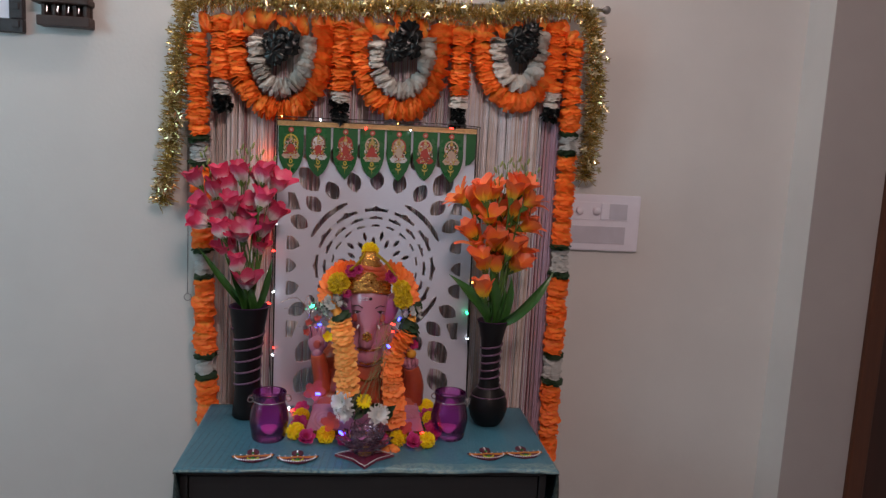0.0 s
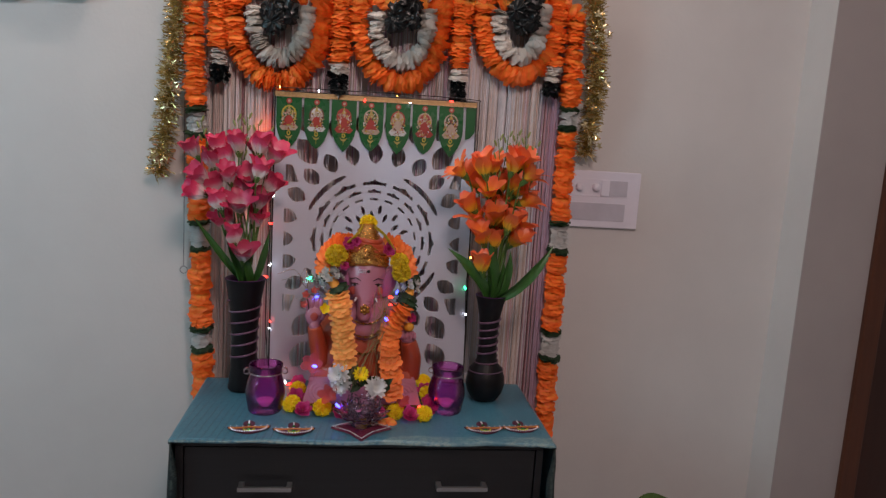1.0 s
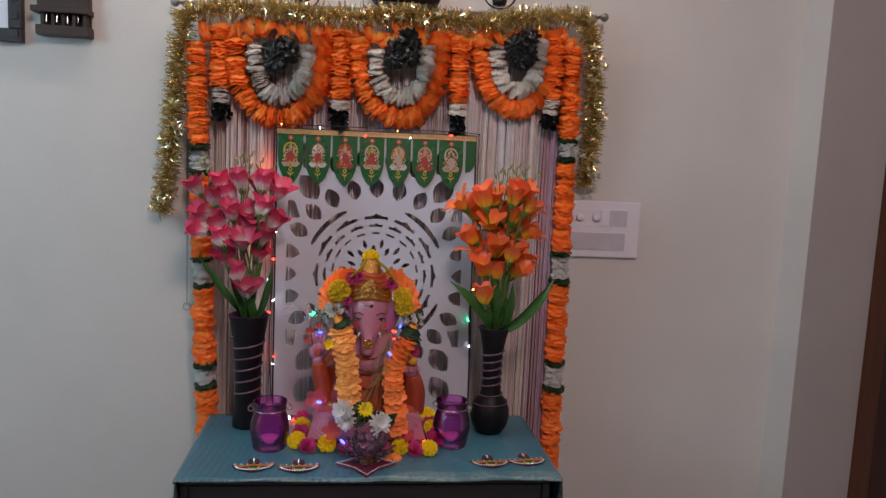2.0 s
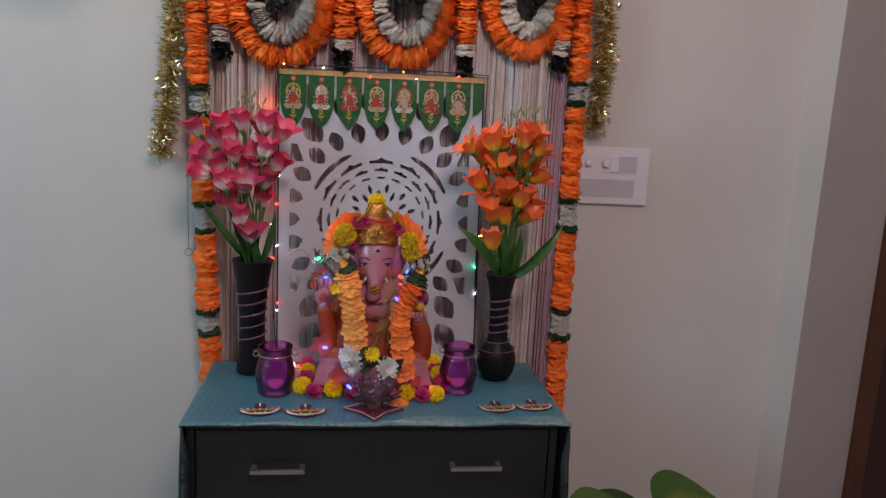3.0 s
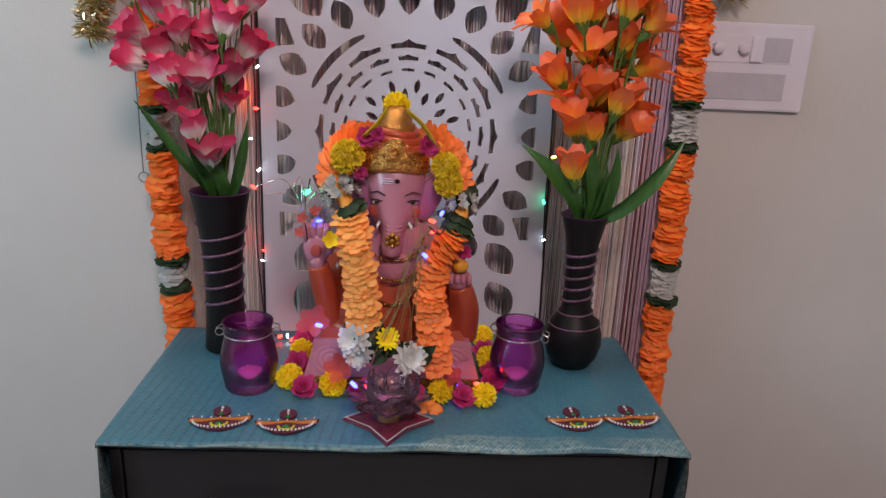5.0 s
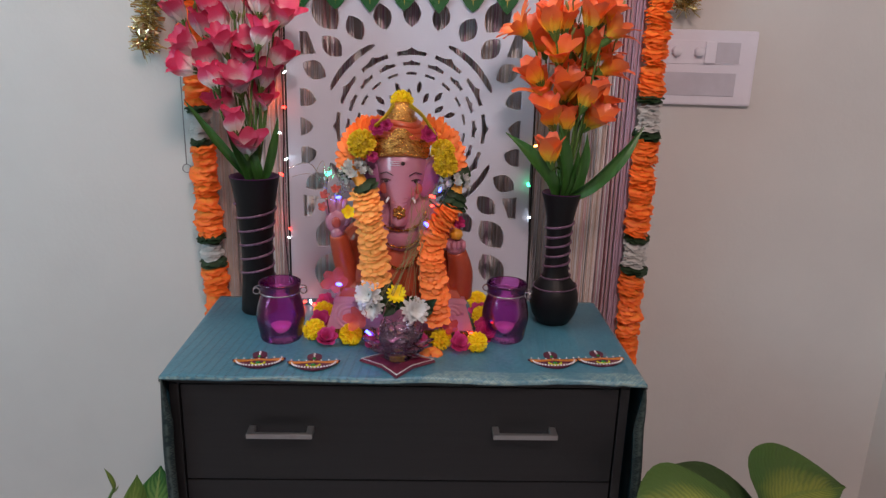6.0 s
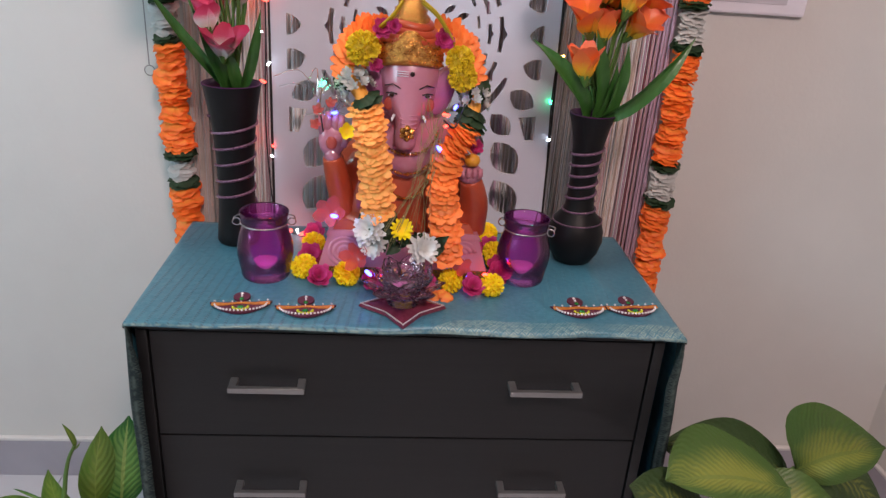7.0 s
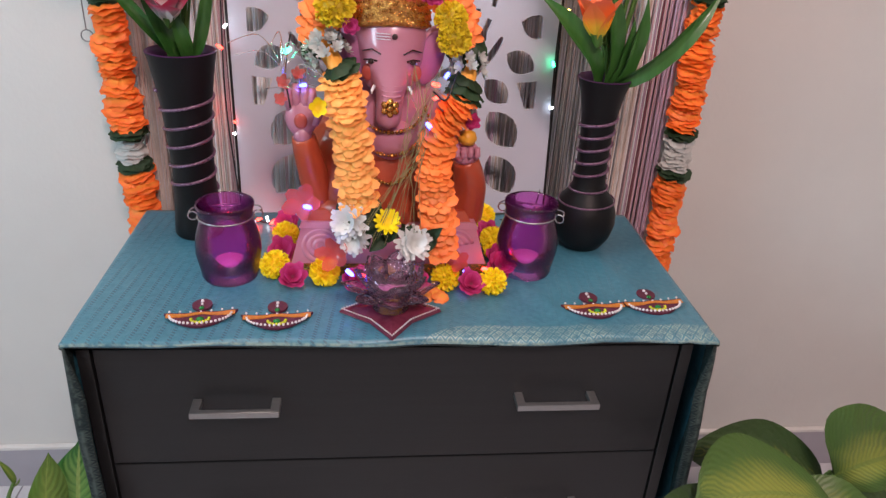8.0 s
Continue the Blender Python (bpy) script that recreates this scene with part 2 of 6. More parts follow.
door = thing("door_1", "dark brown polished wooden door in its frame", "door", (1.463, -0.125, FLOOR), kind="structure")
part("door_frame", box(0.0, 0.055, -0.018, 0.10, 0.002, 2.133, 0.004), DOOR_WOOD, door, "reddish brown door frame")
part("door_leaf", box(0.058, 1.0, 0.0, 0.045, 0.006, 2.13, 0.003), DOOR_DARK, door, "dark brown veneered door leaf")

skirt = thing("baseboard", "grey tiled skirting with a pale bead on top", "baseboard", (0, 0, FLOOR), kind="structure")
for x0, x1, y0, y1 in ((-2.6, 1.236, -0.012, -0.001), (1.237, 1.249, -0.136, -0.001), (1.2495, 1.461, -0.137, -0.126)):
    part("skirting_tile", box(x0, x1, y0, y1, 0.0, 0.105), SKIRT, skirt)
    part("bead", box(x0, x1, y0 - 0.002, y1, 0.1055, 0.1135, 0.002), BEAD, skirt, "pale bead")

# ---------- chest of drawers ----------
chest = thing("chest_of_drawers", "black-brown laminate chest of drawers with steel bar handles", "chest of drawers")
part("side_panel", box(-0.421, -0.404, -0.500, -0.115, FLOOR, 0.674, 0.001), LAMINATE, chest)
part("side_panel", box(0.398, 0.415, -0.500, -0.115, FLOOR, 0.674, 0.001), LAMINATE, chest)
part("top_panel", box(-0.421, 0.415, -0.500, -0.115, 0.675, 0.695, 0.001), LAMINATE, chest)
part("back_panel", box(-0.403, 0.397, -0.122, -0.116, -0.01, 0.673), LAMINATE, chest)
part("plinth", box(-0.403, 0.397, -0.470, -0.455, FLOOR, 0.064), LAMINATE, chest)
for z0, z1, hz in ((0.478, 0.672, 0.589), (0.276, 0.475, 0.382), (0.068, 0.273, 0.17)):
    dr = part("drawer", box(-0.401, 0.395, -0.498, -0.480, z0, z1, 0.0012), LAMINATE, chest)
    part("drawer_box", box(-0.38, 0.375, -0.480, -0.14, z0 + 0.02, z1 - 0.04), LAMINATE, dr)
    for hx in (-0.222, 0.223):
        hz -= 0.003 if hx < 0 else -0.003
        bm = box(hx - 0.059, hx + 0.059, -0.530, -0.522, hz - 0.0048, hz + 0.0048, 0.001)
        for s in (-1, 1):
            box(hx + s * 0.053 - 0.006, hx + s * 0.053 + 0.006, -0.524, -0.498, hz - 0.0046, hz + 0.0046, 0.001, bm)
        part("handle", bm, STEEL, dr, "brushed steel bar handle")

# ---------- tablecloth ----------


def silk():
    """Teal shot silk with woven dashes; a pale lozenge border follows its front edge. UV: metres along the width and from the front edge."""
    m, nt, b = shader("teal_silk")
    tc = nt.nodes.new("ShaderNodeTexCoord")
    uv = nt.nodes.new("ShaderNodeUVMap")
    su = nt.nodes.new("ShaderNodeSeparateXYZ")
    sep = nt.nodes.new("ShaderNodeSeparateXYZ")
    nt.links.new(tc.outputs["Object"], sep.inputs[0])
    nt.links.new(uv.outputs[0], su.inputs[0])

    def op(kind, a, c=None):
        n = nt.nodes.new("ShaderNodeMath")
        n.operation = kind
        for i, v in enumerate((a, c)):
            if v is None:
                continue
            if isinstance(v, (int, float)):
                n.inputs[i].default_value = v
            else:
                nt.links.new(v, n.inputs[i])
        return n.outputs[0]

    def ramp(v, a, c):
        n = nt.nodes.new("ShaderNodeMapRange")
        n.interpolation_type = "SMOOTHSTEP"
        n.inputs["From Min"].default_value, n.inputs["From Max"].default_value = a, c
        nt.links.new(v, n.inputs["Value"])
        return n.outputs[0]

    x, z = sep.outputs["X"], sep.outputs["Z"]
    u, v = su.outputs["X"], su.outputs["Y"]
    wob = node(nt, "ShaderNodeTexNoise", Scale=7.0, Detail=2.0)
    nt.links.new(tc.outputs["Object"], wob.inputs["Vector"])
    grain = node(nt, "ShaderNodeTexNoise", Scale=110.0, Detail=4.0)
    nt.links.new(tc.outputs["Object"], grain.inputs["Vector"])
    fine = node(nt, "ShaderNodeTexNoise", Scale=420.0, Detail=2.0)
    nt.links.new(tc.outputs["Object"], fine.inputs["Vector"])
    # rows of small woven dashes that run front to back
    rows = op("SINE", op("MULTIPLY", op("SUBTRACT", u, op("MULTIPLY", v, 0.10)), 6.2832 / 0.0165))
    dash = op("SINE", op("MULTIPLY", op("ADD", v, op("MULTIPLY", u, 0.7)), 6.2832 / 0.0060))
    mark = op("MULTIPLY", ramp(rows, 0.25, 0.8), ramp(dash, -0.3, 0.3))
    mark = op("MULTIPLY", mark, ramp(wob.outputs["Fac"], 0.30, 0.62))
    # border: narrow on the turned-under half, broad beyond it and down the drapes
    right = ramp(op("ADD", x, op("MULTIPLY", wob.outputs["Fac"], 0.12)), 0.05, 0.16)
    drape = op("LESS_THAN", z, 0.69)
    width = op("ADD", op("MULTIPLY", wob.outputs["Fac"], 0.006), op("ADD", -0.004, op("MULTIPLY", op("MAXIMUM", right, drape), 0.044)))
    inside = op("LESS_THAN", v, width)
    d1 = op("ABSOLUTE", op("SINE", op("MULTIPLY", op("ADD", u, op("MULTIPLY", v, 0.8)), 3.1416 / 0.0135)))
    d2 = op("ABSOLUTE", op("SINE", op("MULTIPLY", op("SUBTRACT", u, op("MULTIPLY", v, 0.8)), 3.1416 / 0.0135)))
    low = op("MINIMUM", d1, d2)
    cell = op("MULTIPLY", ramp(low, 0.22, 0.46), op("SUBTRACT", 1.0, op("MULTIPLY", ramp(low, 0.60, 0.72), 0.7)))
    wear = op("MULTIPLY", ramp(grain.outputs["Fac"], 0.30, 0.58), ramp(op("ADD", wob.outputs["Fac"], op("MULTIPLY", drape, 0.3)), 0.36, 0.52))
    hem = op("MULTIPLY", ramp(op("SUBTRACT", op("ADD", 0.0075, op("MULTIPLY", wob.outputs["Fac"], 0.006)), v), 0.0, 0.004), ramp(op("SUBTRACT", v, 0.0035), 0.0, 0.003))
    gold = op("MULTIPLY", op("MAXIMUM", op("MULTIPLY", op("MULTIPLY", inside, cell), op("SUBTRACT", 1.0, op("MULTIPLY", drape, 0.45))), op("MULTIPLY", hem, 0.8)), op("ADD", 0.12, op("MULTIPLY", wear, 0.88)))
    r = nt.nodes.new("ShaderNodeValToRGB")
    r.color_ramp.elements[0].position, r.color_ramp.elements[1].position = 0.3, 0.72
    r.color_ramp.elements[0].color, r.color_ramp.elements[1].color = (0.022, 0.135, 0.205, 1), (0.076, 0.235, 0.310, 1)
    nt.links.new(op("ADD", op("MULTIPLY", grain.outputs["Fac"], 0.6), op("MULTIPLY", wob.outputs["Fac"], 0.4)), r.inputs[0])
    m1 = nt.nodes.new("ShaderNodeMixRGB")
    m1.inputs[2].default_value = (0.022, 0.048, 0.082, 1)
    nt.links.new(op("MULTIPLY", op("MULTIPLY", mark, 0.62), op("SUBTRACT", 1.0, op("MULTIPLY", right, 0.75))), m1.inputs[0])
    nt.links.new(r.outputs[0], m1.inputs[1])
    # the border turns almost black wherever the cloth hangs below its top edge
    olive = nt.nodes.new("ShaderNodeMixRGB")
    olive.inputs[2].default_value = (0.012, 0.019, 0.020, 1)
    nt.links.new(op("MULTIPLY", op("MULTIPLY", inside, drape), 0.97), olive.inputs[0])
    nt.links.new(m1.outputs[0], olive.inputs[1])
    m2 = nt.nodes.new("ShaderNodeMixRGB")
    m2.inputs[2].default_value = (0.36, 0.46, 0.40, 1)
    nt.links.new(op("MULTIPLY", gold, op("SUBTRACT", 0.95, op("MULTIPLY", drape, 0.74))), m2.inputs[0])
    nt.links.new(olive.outputs[0], m2.inputs[1])
    nt.links.new(m2.outputs[0], b.inputs["Base Color"])
    b.inputs["Roughness"].default_value = 0.34
    # sheen and specular drop below the top edge, on the hanging ends
    nt.links.new(op("SUBTRACT", 0.05, op("MULTIPLY", drape, 0.05)), b.inputs["Sheen Weight"])
    nt.links.new(op("SUBTRACT", 0.65, op("MULTIPLY", drape, 0.52)), b.inputs["Specular IOR Level"])
    bp = node(nt, "ShaderNodeBump", Strength=0.5, Distance=0.0014)
    nt.links.new(op("ADD", op("ADD", op("MULTIPLY", grain.outputs["Fac"], 0.7), op("MULTIPLY", fine.outputs["Fac"], 0.35)), op("MULTIPLY", op("ADD", mark, gold), 0.5)), bp.inputs["Height"])
    nt.links.new(bp.outputs[0], b.inputs["Normal"])
    return m


SILK = silk()


def cloth():
    bm = bmesh.new()
    uvl = bm.loops.layers.uv.new("UVMap")
    prof = []
    for i in range(22):
        s = i / 21
        prof.append((-0.4275 - 0.007 * math.sin(s * 3.0) + 0.010 * (1 - s) ** 2, 0.10 + s * 0.59))
    prof += [(-0.4315, 0.6945), (-0.4285, 0.6978), (-0.424, 0.6985)]
    prof += [(-0.424 + 0.853 * k / 72, 0.6985) for k in range(1, 72)]
    prof += [(0.429, 0.6985), (0.4335, 0.6978), (0.4375, 0.6945)]
    for i in range(22):
        s = 1 - i / 21
        prof.append((0.4335 + 0.019 * math.sin(s * 3.0) - 0.016 * (1 - s) ** 2 + 0.004 * math.exp(-((s - 0.93) / 0.06) ** 2), 0.10 + s * 0.59))
    run = [0.0]
    for (xa, za), (xb, zb) in zip(prof, prof[1:]):
        run.append(run[-1] + math.hypot(xb - xa, zb - za))
    back = 34
    ys = [-0.112 - 0.403 * k / back for k in range(back + 1)] + [-0.5175, -0.5195, -0.5200, -0.5195, -0.518]
    drop = [0] * (back + 1) + [0.0005, 0.0022, 0.0048, 0.0072, 0.0090]
    fold_in = [0] * (back + 1) + [0.002, 0.005, 0.010, 0.016, 0.021]
    dist = [max(0.016, 0.016 + (-0.112 - 0.403 * k / back) + 0.515) for k in range(back + 1)] + [0.0125, 0.0095, 0.0063, 0.003, 0.0]
    grid = []
    for y, d, fi in zip(ys, drop, fold_in):
        row = []
        for x, z in prof:
            top = z > 0.69
            w = noise.noise(Vector((x * 5, y * 9, z * 3)))
            if top:
                fold = 0.0030 * math.exp(-((x - 0.12 - 0.25 * (y + 0.5)) / 0.010) ** 2) + 0.0028 * math.exp(-((x - 0.2 + 0.6 * (y + 0.4)) / 0.012) ** 2) + 0.0026 * math.exp(-((x - 0.36 + 0.3 * (y + 0.4)) / 0.012) ** 2)
                near = max(0.0, (-0.46 - y) / 0.06)
                wave = 0.0022 * near * (math.sin(x * 19 + 1.0) * 0.6 + w + 0.3 * math.sin(x * 47))
                sag = d * (1 + 0.55 * math.exp(-((x - 0.03) / 0.16) ** 2) + 0.45 * noise.noise(Vector((x * 9, 3, 1))) + 0.10 * math.sin(x * 29))
                row.append(bm.verts.new((x, y + 0.005 * w * (d > 0) + 0.003 * near * math.sin(x * 26), z + 0.0008 * max(w, 0) + fold - sag + max(-0.001, wave))))
            else:
                k = min(1, (0.69 - z) * 4)
                inward = (1 if x < 0 else -1) * fi * min(1, (0.70 - z) * 12)
                row.append(bm.verts.new((x + inward + 0.008 * k * w + 0.004 * k * math.sin(y * 60 + z * 5), y + 0.012 * k * noise.noise(Vector((z * 6, x, 2))) + 0.004 * k * math.sin(z * 31) - (0.004 * k if d > 0 else 0), z)))
        grid.append(row)
    for j in range(len(grid) - 1):
        a, b = grid[j], grid[j + 1]
        for i in range(len(prof) - 1):
            f = bm.faces.new((a[i], a[i + 1], b[i + 1], b[i]))
            for lo, (p, q) in zip(f.loops, ((i, j), (i + 1, j), (i + 1, j + 1), (i, j + 1))):
                lo[uvl].uv = (run[p], dist[q])
    bmesh.ops.recalc_face_normals(bm, faces=bm.faces)
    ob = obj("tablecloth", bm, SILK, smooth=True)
    so = ob.modifiers.new("thick", "SOLIDIFY")
    so.thickness, so.offset = 0.0012, 0
    return tagged(ob, "teal blue silk cloth with pale gold woven border on the chest", "tablecloth")


cloth()

# ---------- cut-out backdrop board ----------


def filled(splines, thick, name):
    """A flat sheet in x, z with holes, as thick as asked."""
    cu = bpy.data.curves.new(name, "CURVE")
    cu.dimensions, cu.fill_mode, cu.extrude = "2D", "BOTH", thick / 2
    for pts in splines:
        sp = cu.splines.new("POLY")
        sp.points.add(len(pts) - 1)
        for p, (x, z) in zip(sp.points, pts):
            p.co = (x, z, 0, 1)
        sp.use_cyclic_u = True
    tmp = bpy.data.objects.new(name, cu)
    scene.collection.objects.link(tmp)
    me = bpy.data.meshes.new_from_object(tmp.evaluated_get(bpy.context.evaluated_depsgraph_get()))
    bpy.data.objects.remove(tmp)
    bpy.data.curves.remove(cu)
    me.transform(Matrix.Rotation(radians(90), 4, "X"))
    return me


def leaf_hole(r, ang, length, width, lim_x, lim_z, n=8):
    """A pointed leaf that points outward, cut off at the margins."""
    c, s = math.cos(radians(ang)), math.sin(radians(ang))
    pts = []
    for side in (1, -1):
        for k in range(n):
            t = k / n if side > 0 else 1 - k / n
            along, across = (t - 0.5) * length, side * width / 2 * math.sin(math.pi * t) ** 0.75 * 1.05
            x, z = (r + along) * c - across * s, (r + along) * s + across * c
            pts.append((max(-lim_x, min(lim_x, x)), max(-lim_z, min(lim_z, z))))
    out = [p for i, p in enumerate(pts) if math.dist(p, pts[i - 1]) > 1e-4]
    return out


def arc_hole(r, a0, a1, w, bump=0.0, n=10):
    out = []
    for k in range(n + 1):
        a = radians(a0 + (a1 - a0) * k / n)
        q = r + w / 2 + bump * max(0, 1 - abs(k / n - 0.5) * 6)
        out.append((q * math.cos(a), q * math.sin(a)))
    for k in range(n, -1, -1):
        a = radians(a0 + (a1 - a0) * k / n)
        q = r - w / 2
        out.append((q * math.cos(a), q * math.sin(a)))
    return out


PW, PH = 0.2685, 0.390


def bar_hole(r, a0, a1, w, n=12):
    """A curved bar with rounded ends."""
    out = []
    for sgn, (b0, b1) in ((1, (a0, a1)), (-1, (a1, a0))):
        for k in range(n + 1):
            t = k / n
            q = w / 2 * min(1.0, 0.35 + 0.65 * math.sin(math.pi * min(1, max(0, t))) ** 0.4)
            a = radians(b0 + (b1 - b0) * t)
            out.append(((r + sgn * q) * math.cos(a), (r + sgn * q) * math.sin(a)))
    return out


holes = [[(-PW, -PH), (PW, -PH), (PW, PH), (-PW, PH)]]
for k in range(24):
    h = leaf_hole(0.240, 90 + 15 * k, 0.056, 0.037, 0.240, 0.36)
    if len(h) > 4:
        holes.append(h)
for sx in (1, -1):
    for sz in (1, -1):
        for x, z, ln, wd in ((0.183, 0.236, 0.080, 0.052), (0.186, 0.318, 0.084, 0.054), (0.108, 0.300, 0.060, 0.044), (0.040, 0.315, 0.056, 0.038)):
            holes.append(leaf_hole(math.hypot(x, z), math.degrees(math.atan2(sz * z, sx * x)), ln, wd, 0.238, 0.356))
        holes.append([(sx * x, sz * z) for x, z in ((0.238, 0.151), (0.204, 0.154), (0.213, 0.178), (0.221, 0.199), (0.238, 0.199))])
for k in range(12):
    holes.append(arc_hole(0.1595, 90 + 30 * k - 11.5, 90 + 30 * k + 11.5, 0.0085, 0.007))
for k in range(16):
    holes.append(arc_hole(0.1370, 90 + 22.5 * k - 7.5, 90 + 22.5 * k + 7.5, 0.0070, 0.004))
for k in range(18):
    holes.append(arc_hole(0.1165, 90 + 20 * k - 5.5, 90 + 20 * k + 5.5, 0.0056))
for a in (24.5, 114.5, 204.5, 294.5):
    holes.append(bar_hole(0.191, a, a + 41, 0.0135))
for k in range(24):
    holes.append(leaf_hole(0.089 if k % 2 else 0.072, 15 * k + 4, 0.026, 0.0105, 1, 1, 6))
board = thing("cutout_screen", "white board screen with cut-out rings and leaves against the curtain", "decorative screen", (0.001, -0.092, H + 0.001 + PH))
board.rotation_euler = (radians(-3.4), radians(-0.6), 0)
ob = new("board", filled(holes, 0.006, "board"))
ob.data.materials.append(WHITE_MDF)
ob.parent = board
EDGE = mat("dark_edge_tape", (0.012, 0.012, 0.013), None, 20, 0.5)
for x0, x1, z0, z1 in ((-PW - 0.004, -PW - 0.0005, -PH, PH), (PW + 0.0005, PW + 0.004, -PH, PH), (-PW - 0.004, PW + 0.004, PH + 0.0005, PH + 0.004)):
    part("edge_strip", box(x0, x1, -0.004, 0.004, z0, z1), EDGE, board, "black edge strip")

# ---------- string curtain and rod ----------
ROD = mat("rod_steel", (0.30, 0.29, 0.29), None, 20, 0.35, 0.7)
rod = thing("curtain_rod", "thin steel curtain rod with ring ends on the wall", "curtain rod")
part("rod", tube([(-0.535, -0.045, 1.792), (0.605, -0.052, 1.832)], 0.005, 10), ROD, rod, smooth=True)
part("finial", ball((0.616, -0.054, 1.833), 0.012, seg=12, rings=8), ROD, rod, smooth=True)
part("finial", ball((-0.545, -0.045, 1.792), 0.012, seg=12, rings=8), ROD, rod, smooth=True)
for x, z in ((-0.51, 1.793), (0.585, 1.831)):
    part("bracket", tube([(x, -0.05, z), (x, -0.02, z - 0.004), (x, -0.001, z - 0.006)], 0.004, 8), ROD, rod)
THREADS = [mat("thread_" + n, c, None, 30, 0.7, sheen=0.3) for n, c in (("cream", (0.80, 0.74, 0.70)), ("white", (0.84, 0.84, 0.88)), ("tan", (0.66, 0.52, 0.45)), ("rose", (0.62, 0.40, 0.42)), ("mauve", (0.58, 0.40, 0.53)), ("maroon", (0.16, 0.03, 0.05)))]
rnd = random.Random(5)


def threads(spans, count, material, name):
    bm = bmesh.new()
    for _ in range(count):
        a, b = rnd.choice(spans)
        x = rnd.uniform(a, b)
        y = rnd.uniform(-0.036, -0.018)
        dx = rnd.uniform(-0.006, 0.006)
        w = rnd.uniform(0.0009, 0.0019)
        pts = [(x + dx * k / 6 + 0.002 * noise.noise(Vector((x * 40, k, 0))), y + 0.003 * noise.noise(Vector((x * 30, k * 0.7, 5))), 1.80 - k * 0.285) for k in range(7)]
        tube(pts, w, 4, bm)
    ob = part(name, bm, material, curtain)
    return tagged(ob, kind="stuff")


curtain = thing("string_curtain", "cream, rose and mauve string curtain hanging from the rod", "curtain")
threads([(-0.485, -0.20), (0.22, 0.45)], 210, THREADS[0], "cream_threads")
threads([(-0.46, 0.38), (0.22, 0.47)], 330, THREADS[1], "white_threads")
threads([(-0.47, -0.26), (-0.2, 0.2), (0.36, 0.45)], 80, THREADS[2], "tan_threads")
threads([(-0.31, -0.25), (-0.2, 0.2), (0.40, 0.50)], 70, THREADS[3], "rose_threads")
threads([(0.455, 0.515), (0.48, 0.51), (-0.2, 0.2)], 60, THREADS[4], "mauve_threads")
threads([(-0.37, -0.355), (-0.290, -0.280), (0.465, 0.475)], 20, THREADS[5], "maroon_threads")
cord = thing("pull_cord", "thin cord with a small ring hanging on the wall", "cord")
part("cord", tube([(-0.520, -0.012, 1.55), (-0.518, -0.012, 1.3), (-0.517, -0.012, 0.985)], 0.0012, 5), ROD, cord)
part("ring", tube([(-0.517 + 0.010 * math.cos(k * 0.524), -0.012, 0.975 + 0.010 * math.sin(k * 0.524)) for k in range(12)], 0.0012, 5, closed=True), ROD, cord)

# ---------- blossoms ----------


def ruffle(seed, r, layers=2, n=30, droop=0.12, wave=0.15, hole=0.15, jag=0.12):
    """A ruffled cloth disc round z with free wavy edges."""
    g = random.Random(seed)
    bm = bmesh.new()
    uvl = bm.loops.layers.uv.new("UVMap")
    for ly in range(layers):
        ph, ph2 = g.uniform(0, 6), g.uniform(0, 6)
        f1, f2 = g.choice((5, 6, 7)), g.choice((9, 11, 13))
        z0 = (ly - (layers - 1) / 2) * 0.22 * r
        rings = []
        for j in range(4):
            t = j / 3
            row = []
            for i in range(n):
                a = 6.2832 * i / n
                rad = r * (hole + (1 - hole) * t) * (1 + (jag * (g.random() - 0.6) if j == 3 else 0) + 0.07 * t * math.sin(3 * a + ph))
                z = z0 - droop * r * t * t + wave * r * t * (0.6 * math.sin(f1 * a + ph) + 0.4 * math.sin(f2 * a + ph2))
                row.append(bm.verts.new((rad * math.cos(a), rad * math.sin(a), z)))
            rings.append(row)
        for j in range(3):
            for i in range(n):
                f = bm.faces.new((rings[j][i], rings[j][(i + 1) % n], rings[j + 1][(i + 1) % n], rings[j + 1][i]))
                for lo, v in zip(f.loops, (j / 3, j / 3, (j + 1) / 3, (j + 1) / 3)):
                    lo[uvl].uv = (i / n, v)
                f.smooth = True
    me = bpy.data.meshes.new("ruffle")
    bm.to_mesh(me)
    bm.free()
    return me


